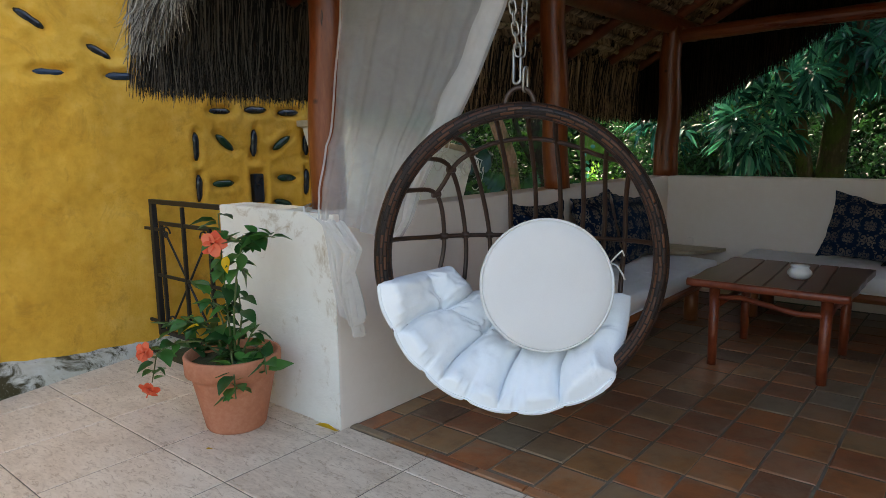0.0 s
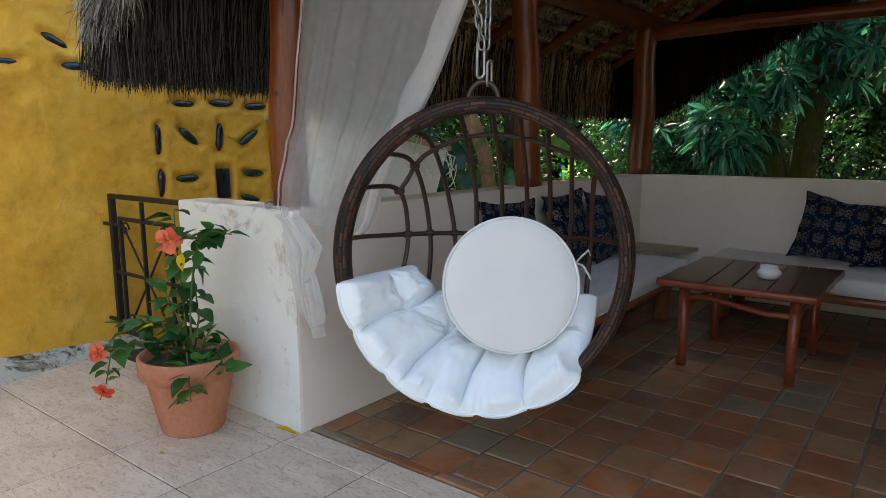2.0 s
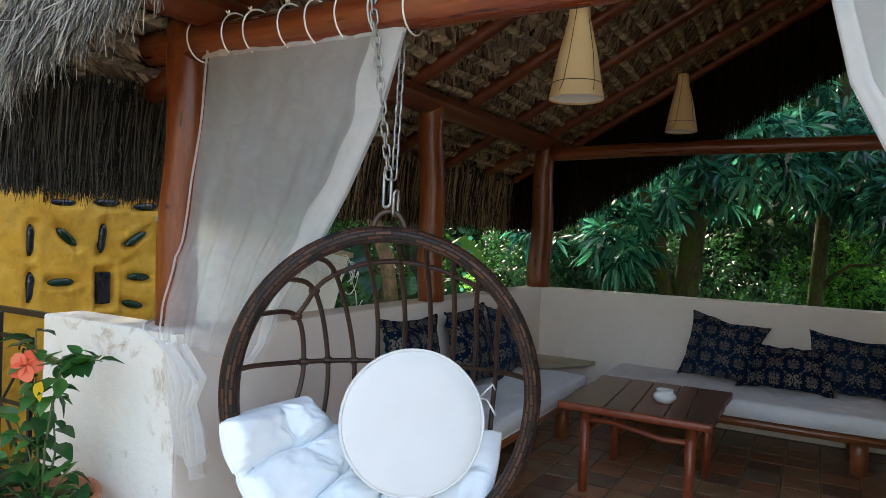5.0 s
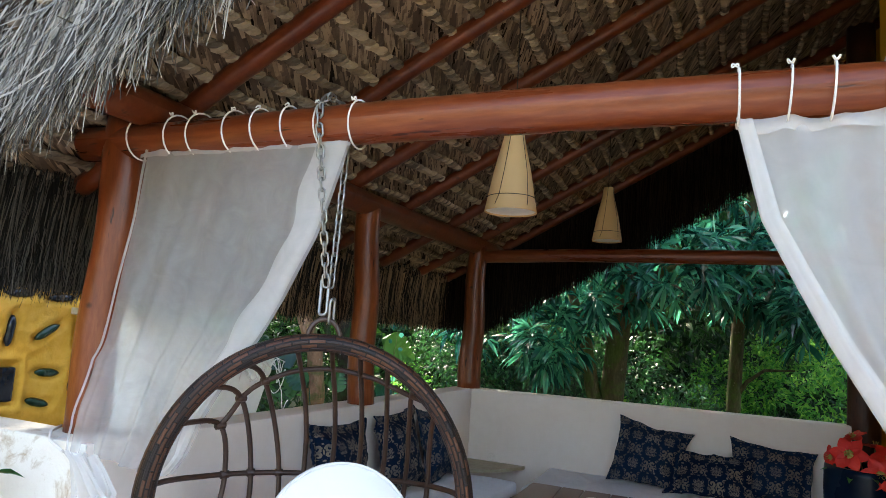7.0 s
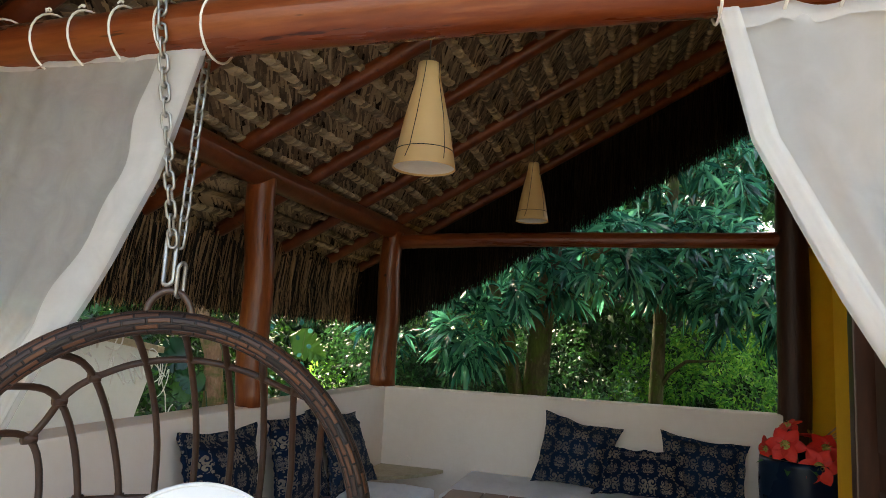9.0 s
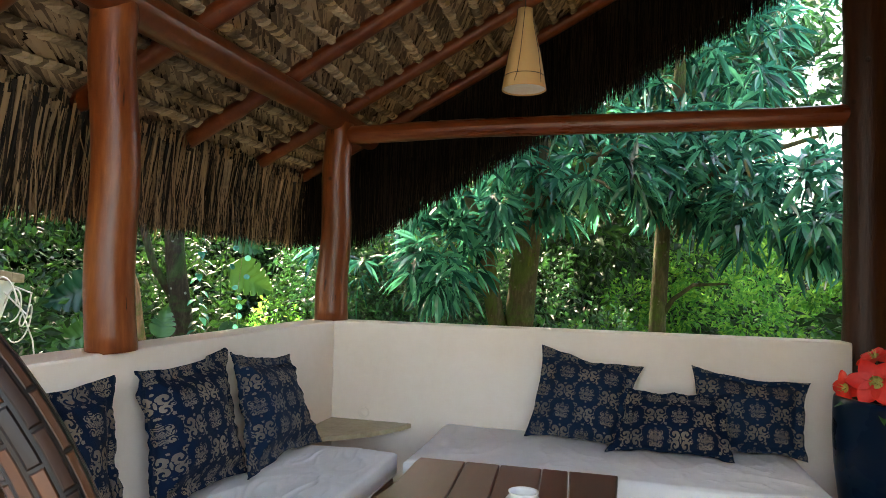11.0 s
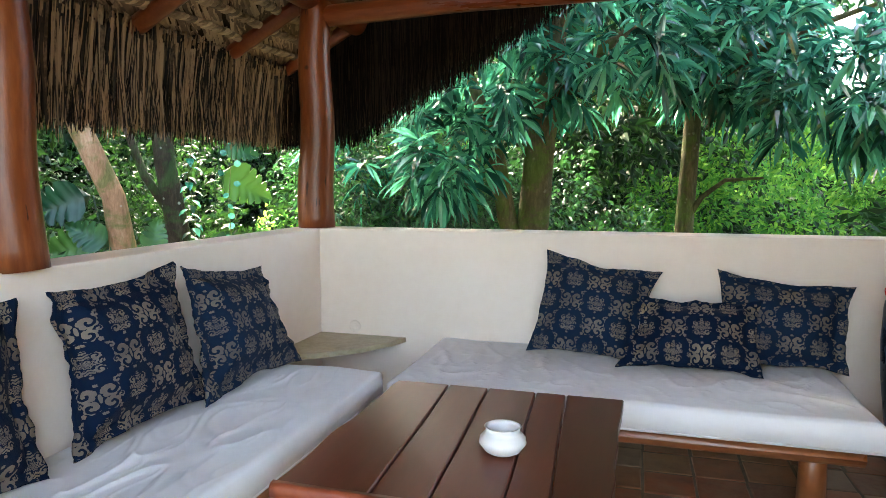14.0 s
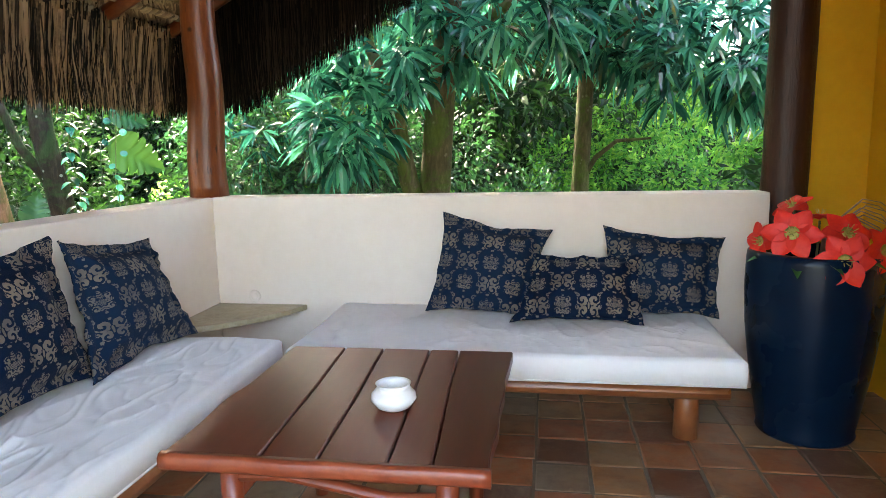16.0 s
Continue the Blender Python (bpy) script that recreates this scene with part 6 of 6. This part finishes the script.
for i in range(22):
    y = -0.5 + 0.062 * i
    k = stem_rng.uniform(0.05, 0.11)
    c = Vector((0.30 + 0.04 * stem_rng.random(), y + 0.1, pan_top(y) + stem_rng.uniform(-0.15, 0.16)))
    loop = [c + Vector((0.05 * math.sin(t * 0.7 + i), k * math.cos(t) * (1 - 0.06 * t), k * 0.8 * math.sin(t) - 0.012 * t)) for t in np.linspace(i, i + 5.5, 16)]
    q = tube([Vector((0.22, y, pan_top(y)))] + loop, 0.0045, 5)
    mesh_object("dry_stem", q[0], q[1], ROPE, pan, "bleached curling dry stem trailing over the rim")
VV, FF = foliage(rng, [(0.0, y, pan_top(y) + 0.08) for y in (-0.3, 0.1, 0.45, 0.7)], [0.14] * 4, 260, 0.10, 0.5)
array_object("greenery", VV, FF, SHRUB, pan)["kind"] = "stuff"


def tree(name, trunks, material, clumps, kinds, label):
    """trunks: lists of points and radii; kinds: (arrays, material) for the crown."""
    t = empty(name, *trunks[0][0][0])
    tagged(t, label, "tree", "garden trees")
    off = Vector(trunks[0][0][0])
    for i, (pts, rad) in enumerate(trunks):
        bar("trunk" if i == 0 else "limb", [Vector(p) - off for p in pts], rad, material, t, sides=14, wobble=0.16, seed=i + int(off.x * 5))
    for (VV, FF), mt in kinds:
        array_object("crown", VV - np.array(off), FF, mt, t)
    return t


def clump_points(boxes, n):
    out, o = [], []
    for (x0, y0, z0, x1, y1, z1), k in zip(boxes, n):
        c = np.array([(x0 + x1) / 2, (y0 + y1) / 2, (z0 + z1) / 2])
        r = np.array([x1 - x0, y1 - y0, z1 - z0]) / 2
        d = rand_dirs(rng, k)
        p = c + d * r * (0.35 + 0.65 * rng.random((k, 1)) ** 0.5)
        out.append(p)
        o.append(d)
    return np.concatenate(out), np.concatenate(o)


# The last box, above 4 m, is added to keep sun patches off the floor.
p, o = clump_points([(-0.3, 6.5, 1.72, 1.3, 8.0, 2.9), (-0.1, 6.5, 1.15, 0.62, 7.3, 2.0), (0.7, 6.6, 1.9, 2.3, 8.2, 3.4), (-0.6, 7.0, 2.6, 1.8, 8.8, 4.6), (-1.6, 7.2, 1.3, -0.2, 8.4, 2.4), (-2.6, 7.4, 4.0, 2.6, 9.6, 6.4)], (82, 38, 92, 120, 24, 190))
tree("mango_tree", [([(0.86, 7.6, -0.03), (0.88, 7.58, 0.8), (0.95, 7.55, 1.6), (1.08, 7.5, 2.6), (1.15, 7.5, 4.6)], [0.17, 0.15, 0.13, 0.11, 0.07]),
                    ([(0.80, 7.55, 0.5), (0.66, 7.5, 1.0), (0.55, 7.4, 1.7), (0.3, 7.3, 2.4)], [0.11, 0.09, 0.07, 0.04]),
                    ([(1.0, 7.55, 1.9), (1.4, 7.4, 2.4), (1.9, 7.3, 2.7)], [0.06, 0.05, 0.03])], BARK, None,
     # The second crown is added high up as a further sun block.
     [(rosettes(rng, p, o, 12, 0.25, 0.235), MANGO), (foliage(rng, [(x, y, z) for x in (-3.2, -2.0, -0.8, 0.4, 1.6, 2.6) for y, z in ((7.8, 5.2), (8.8, 5.8), (9.6, 5.0))], [0.85] * 18, 9000, 0.2, 0.3), MANGO)], "mango tree with long drooping dark green leaves and a mossy trunk")
p, o = clump_points([(1.9, 7.4, 1.9, 3.4, 8.9, 3.3), (2.6, 7.0, 1.6, 4.3, 8.6, 2.65), (1.6, 7.8, 2.9, 3.7, 9.4, 4.8), (3.6, 7.4, 1.2, 5.2, 8.8, 2.5), (1.2, 8.0, 4.4, 3.4, 9.8, 6.2), (3.0, 8.0, 3.2, 3.7, 9.4, 4.4), (2.4, 8.8, 4.6, 5.0, 10.2, 6.6), (2.6, 9.0, 3.7, 3.9, 10.0, 5.0)], (120, 112, 100, 52, 72, 6, 12, 40))
tree("mango_tree", [([(2.25, 8.4, -0.03), (2.27, 8.4, 0.9), (2.32, 8.4, 2.0), (2.46, 8.4, 3.4), (2.6, 8.4, 5.2)], [0.10, 0.086, 0.078, 0.066, 0.045]),
                    ([(2.29, 8.4, 0.95), (2.42, 8.33, 1.18), (2.62, 8.28, 1.34), (2.95, 8.25, 1.36)], [0.034, 0.026, 0.02, 0.011]),
                    ([(2.33, 8.4, 2.2), (3.0, 8.1, 2.6), (3.7, 7.9, 2.8)], [0.05, 0.04, 0.02])], BARK, None,
     [(rosettes(rng, p, o, 12, 0.25, 0.235), MANGO), (foliage(rng, [(2.9, 9.8, 4.5), (3.5, 10.0, 4.2), (3.9, 10.0, 4.9), (3.2, 10.0, 5.4)], [0.6] * 4, 1000, 0.16, 0.35), SHRUB)], "slender mango tree with glossy drooping leaves and a grey trunk")
tree("garden_tree", [([(-2.50, 6.14, -0.03), (-2.45, 6.11, 0.7), (-2.47, 6.03, 1.2), (-2.62, 5.86, 1.8), (-2.9, 5.6, 3.4)], [0.13, 0.11, 0.10, 0.09, 0.08])], PALE_BARK, None,
     [(foliage(rng, [(-3.0, 5.6, 3.6), (-2.4, 5.9, 3.9), (-3.6, 6.2, 3.4)], [0.8, 0.7, 0.8], 2600, 0.12, 0.45), SHRUB)], "garden tree with a bare orange trunk hung with creepers")
tree("garden_tree", [([(-2.55, 6.95, -0.03), (-2.5, 6.9, 0.8), (-2.55, 6.8, 1.5), (-2.6, 6.7, 3.2)], [0.13, 0.11, 0.10, 0.09]), ([(-2.5, 6.9, 0.9), (-2.72, 6.7, 1.4), (-2.95, 6.5, 2.4)], [0.05, 0.04, 0.03])], DARK_BARK, None,
     [(foliage(rng, [(-2.6, 6.9, 3.6), (-3.2, 7.4, 3.4), (-2.0, 7.4, 3.8)], [0.9, 0.8, 0.8], 2600, 0.12, 0.45), SHRUB)], "garden tree with a dark lichen-grey trunk")


def hedge(name, boxes, n, length, width, material, label, r=(0.35, 0.7)):
    cs, rs = [], []
    for (x0, y0, z0, x1, y1, z1), k in boxes:
        cs.append(rng.uniform((x0, y0, z0), (x1, y1, z1), (k, 3)))
        rs.append(rng.uniform(r[0], r[1], k))
    VV, FF = foliage(rng, np.concatenate(cs), np.concatenate(rs), n, length, width, shell=0.4)
    ob = array_object(name, VV, FF, material)
    return tagged(ob, label, "shrubs", kind="stuff")


hedge("shrubs", [((-2.0, 8.6, 0.0, 2.4, 10.0, 1.3), 20), ((-1.5, 7.6, 0.0, 0.4, 8.4, 1.3), 9), ((3.2, 7.6, 0.0, 6.0, 8.8, 0.95), 10), ((-2.6, 8.2, 0.2, -0.2, 9.6, 2.6), 16)], 30000, 0.085, 0.5, SHRUB, "dense dark green garden shrubs behind the parapet")
hedge("bright_shrubs", [((-1.6, 9.4, 0.2, 3.0, 11.2, 1.8), 11), ((-2.6, 8.2, 0.0, -1.6, 9.0, 1.1), 4), ((2.6, 9.6, 0.0, 6.5, 12.5, 2.1), 24)], 17000, 0.095, 0.45, BRIGHT, "yellow-green shrubs with sunlight put into their leaf colour", (0.25, 0.5))
# The box above 2.6 m is unseen, added to keep the sun off the patio.
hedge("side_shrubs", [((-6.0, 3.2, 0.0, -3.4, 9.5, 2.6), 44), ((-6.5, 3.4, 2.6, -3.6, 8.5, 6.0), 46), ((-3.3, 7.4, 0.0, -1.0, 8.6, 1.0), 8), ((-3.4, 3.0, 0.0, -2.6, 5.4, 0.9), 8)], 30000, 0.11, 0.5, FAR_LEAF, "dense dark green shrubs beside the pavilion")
# Out of view; added only as a screen against the sun.
hedge("side_canopy", [((-6.5, 3.2, 2.8, -3.4, 8.8, 6.2), 34)], 9000, 0.22, 0.4, FAR_LEAF, "unseen high boughs added beside the pavilion to block the sun", (0.6, 1.0))
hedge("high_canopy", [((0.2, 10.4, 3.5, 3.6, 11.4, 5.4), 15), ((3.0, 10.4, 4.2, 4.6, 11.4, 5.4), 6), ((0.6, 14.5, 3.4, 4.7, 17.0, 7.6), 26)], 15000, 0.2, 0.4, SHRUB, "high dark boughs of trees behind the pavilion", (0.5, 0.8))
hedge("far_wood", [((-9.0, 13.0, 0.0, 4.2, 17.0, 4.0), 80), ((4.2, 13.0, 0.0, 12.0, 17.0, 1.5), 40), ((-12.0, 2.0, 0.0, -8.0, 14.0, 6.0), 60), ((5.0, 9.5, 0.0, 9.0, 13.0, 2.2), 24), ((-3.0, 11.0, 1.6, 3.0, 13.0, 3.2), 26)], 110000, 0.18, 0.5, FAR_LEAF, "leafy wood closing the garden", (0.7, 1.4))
# Added backing sheet whose near-black green replaces the shade between the leaves.
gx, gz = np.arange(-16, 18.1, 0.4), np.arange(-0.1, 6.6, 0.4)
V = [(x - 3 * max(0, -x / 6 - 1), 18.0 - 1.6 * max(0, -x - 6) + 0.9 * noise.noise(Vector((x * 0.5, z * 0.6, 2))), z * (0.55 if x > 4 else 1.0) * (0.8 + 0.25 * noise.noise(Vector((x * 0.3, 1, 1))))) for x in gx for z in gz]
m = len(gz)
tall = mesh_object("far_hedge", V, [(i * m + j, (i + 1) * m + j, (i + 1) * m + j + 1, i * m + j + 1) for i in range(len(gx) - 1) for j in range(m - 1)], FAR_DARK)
tagged(tall, "added dark sheet behind the leaves, standing for shade deep in the wood", "hedge", kind="structure")
hedge("patio_hedge", [((-10.0, -12.0, 0.0, 12.0, -9.0, 2.2), 70)], 9000, 0.22, 0.5, FAR_LEAF, "hedge across the far side of the patio", (0.7, 1.2))

# large split leaves and a round-leaved creeper by the trunks
aroid = empty("climbing_aroid", -2.5, 5.9, 0.0)
tagged(aroid, "climbing aroid with large glossy split leaves on the trunk", "plant")
V, F = [], []
for i in range(29):
    t = i / 28
    w = 0.19 * math.sin(math.pi * t ** 0.62) ** 0.8 * (1 - (0.38 if i % 4 == 3 and i > 8 else 0.0)) + 0.002
    for j in range(5):
        s = (j - 2) / 2
        V.append((0.50 * t + 0.07 * abs(s), s * w, abs(s) * 0.045 - 0.12 * t * t + 0.006 * math.sin(t * 60) * abs(s)))
for i in range(28):
    for j in range(4):
        q = i * 5 + j
        F.append((q, q + 1, q + 6, q + 5))
FACE, SIDE, UP = Vector((0.66, -0.72, 0.22)).normalized(), Vector((0.74, 0.67, 0)), Vector((0, 0, 1))
for x, y, z, a, b, s in ((-0.15, 0.1, 1.22, -0.95, -0.3, 1.0), (-0.1, 0.12, 0.82, -0.96, -0.2, 0.95), (0.45, 1.0, 1.42, 0.9, -0.42, 1.05), (0.05, 0.05, 0.78, -0.75, 0.5, 0.7), (0.25, 0.3, 0.7, 0.2, 0.95, 0.6), (0.5, 0.8, 0.72, 0.9, 0.2, 0.6), (0.5, 1.0, 1.72, 0.8, -0.3, 0.7)):
    d = SIDE * a + UP * b
    nn = (FACE - d * FACE.dot(d)).normalized()
    lf = mesh_object("leaf", V, F, VARIEGATED, aroid)
    R = Matrix((d.normalized(), nn.cross(d).normalized(), nn)).transposed().to_4x4()
    lf.matrix_basis = Matrix.Translation((x, y, z)) @ R @ Matrix.Scale(s, 4)
    bar("stalk", [Vector((x, y, z)), Vector((x - 0.03 * a, y, z - 0.14)), Vector((x - 0.05 * a, y + 0.03, z - 0.34))], 0.006, VARIEGATED, aroid, sides=6)
trailing = empty("trunk_creeper", -2.05, 6.5, 0.5)
tagged(trailing, "creeper with small pointed leaves climbing the dark trunk", "plant")
bar("stem", [(0, 0, 0.1), (0.03, 0.02, 0.5), (-0.02, 0, 0.9), (0.02, 0.02, 1.2)], 0.005, STEM, trailing, sides=5)
V, F = leaf_mesh(0.11, 0.04)
for i in range(26):
    lf = mesh_object("leaf", V, F, MANGO if i % 3 else VARIEGATED, trailing)
    lf.matrix_basis = Matrix.Translation((0.03 * math.sin(i), 0, 0.12 + 0.042 * i)) @ (SIDE * math.cos(i * 2.5) + FACE * 0.4 - UP * 0.35).to_track_quat("X", "Z").to_matrix().to_4x4()
creeper = empty("creeper", -1.5, 6.3, 0.72)
tagged(creeper, "hanging creeper strand with pale round leaves", "plant")
bar("stem", [(0, 0, 1.35), (0.02, 0.02, 0.9), (-0.02, 0, 0.4), (0.0, 0.02, 0.0)], 0.004, STEM, creeper, sides=5)
V, F = lathe([(0.0, 0.0), (0.018, 0.003), (0.029, 0.0)], 12)
for i in range(14):
    lf = mesh_object("leaf", V, F, MANGO, creeper)
    lf.matrix_basis = Matrix.Translation((0.04 * math.sin(i * 2.4), 0.04 * math.cos(i * 2.4), 0.05 + 0.09 * i)) @ pose(0, 0, 0, 62 + 14 * math.sin(i), 12 * math.cos(i * 1.7), 45 + 25 * math.sin(i * 2.1)) @ Matrix.Translation((0.035 * (-1) ** i, 0, 0))
vine = empty("wall_vine", -1.85, 2.42, 0.9)
tagged(vine, "leafy green vine hanging at the yellow wall's end", "plant")
bar("stem", [(0, 0, 1.0), (0.02, 0.01, 0.5), (0, 0.02, 0.1)], 0.004, STEM, vine, sides=5)
V, F = leaf_mesh(0.10, 0.035)
for i in range(10):
    lf = mesh_object("leaf", V, F, SHRUB, vine)
    lf.matrix_basis = Matrix.Translation((0.01, 0, 0.25 + 0.07 * i)) @ Vector((0.5 * math.sin(i * 2), -0.6 * (-1) ** i, -0.5)).to_track_quat("X", "Z").to_matrix().to_4x4()

# ---- floors ----
floor_in = part("floor_pavilion", box(0.0, 0.95, -0.06, 3.64, 5.0, -0.004), JOINT, None)
tagged(floor_in, "terracotta tiled pavilion floor with grey joints", "floor", kind="structure")
floor_out = part("floor_patio", box(-2.1, -5.0, -0.06, 4.2, 0.944, -0.003), GROUT, None)
tagged(floor_out, "beige stone-tiled patio floor", "floor", kind="structure")


def tile_mesh(name, w, h, depth, wear, seed):
    """A worn tile, its corners a little uneven."""
    rr = random.Random(seed)
    b = 0.006
    V = []
    for z, k in ((-depth, 0.0), (-b * 0.6, 0.0), (0.0, b)):
        for sx, sy in ((-1, -1), (1, -1), (1, 1), (-1, 1)):
            V.append((sx * (w / 2 - k) + rr.uniform(-wear, wear), sy * (h / 2 - k) + rr.uniform(-wear, wear), z + (rr.uniform(-wear, wear) * 0.4 if z == 0 else 0)))
    F = [(8, 9, 10, 11)]
    for a in (0, 4):
        F += [(a + i, a + (i + 1) % 4, a + 4 + (i + 1) % 4, a + 4 + i) for i in range(4)]
    me = bpy.data.meshes.new(name)
    me.from_pydata(V, [], F)
    return me


TW, TH = 0.2225, 0.232
inner = [tile_mesh("tile", TW - 0.012, TH - 0.011, 0.03, 0.004, i) for i in range(6)]
for me in inner:
    me.materials.append(TERRACOTTA)
tr = random.Random(11)
narrow = tile_mesh("tile", 0.108, TH - 0.012, 0.03, 0.0025, 9)
narrow.materials.append(TERRACOTTA)
for c in range(-1, 16):
    x = 1.90 - TW * 8 + TW * (c + 0.5)
    if x > 3.6:
        continue
    x = max(x, 0.06)
    shift = tr.uniform(-0.05, 0.05)
    for r in range(18):
        y = 0.985 + TH * (r + 0.5) + abs(shift) * 0.8
        if y > 4.9 or (x > 2.95 and y < 3.4):
            continue
        ob = new("tile", narrow if c < 0 else tr.choice(inner))
        ob.parent = floor_in
        ob.matrix_basis = pose(x + tr.uniform(-0.002, 0.002), y + tr.uniform(-0.002, 0.002), tr.uniform(-0.0015, 0.001), tr.uniform(-0.25, 0.25), tr.uniform(-0.25, 0.25), tr.uniform(-0.6, 0.6) + (180 if tr.random() < 0.5 else 0))
slab = tile_mesh("tile", 0.512, 0.520, 0.03, 0.0006, 40)
slab.materials.append(TILE)
half = tile_mesh("tile", 0.512, 0.158, 0.03, 0.0006, 41)
half.materials.append(TILE)
for c in range(-4, 8):
    for r in range(-9, 2):
        ob = new("tile", half if r == 1 else slab)
        ob.parent = floor_out
        x = -0.005 + 0.5165 * (c + 0.5)
        y = 0.862 if r == 1 else 0.258 + 0.5245 * (r + 0.5)
        if x < -2.0:
            continue
        ob.matrix_basis = pose(x, y, 0.001, 0, 0, 0)
for i in range(14):
    a = tile_mesh("edge_tile", 0.246, 0.05, 0.03, 0.003, 60 + i)
    a.materials.append(TERRACOTTA)
    ob = new("edge_tile", a)
    ob.parent = floor_in
    ob.matrix_basis = pose(0.125 + 0.25 * i, 0.975, 0.004, 0, 0, 0)
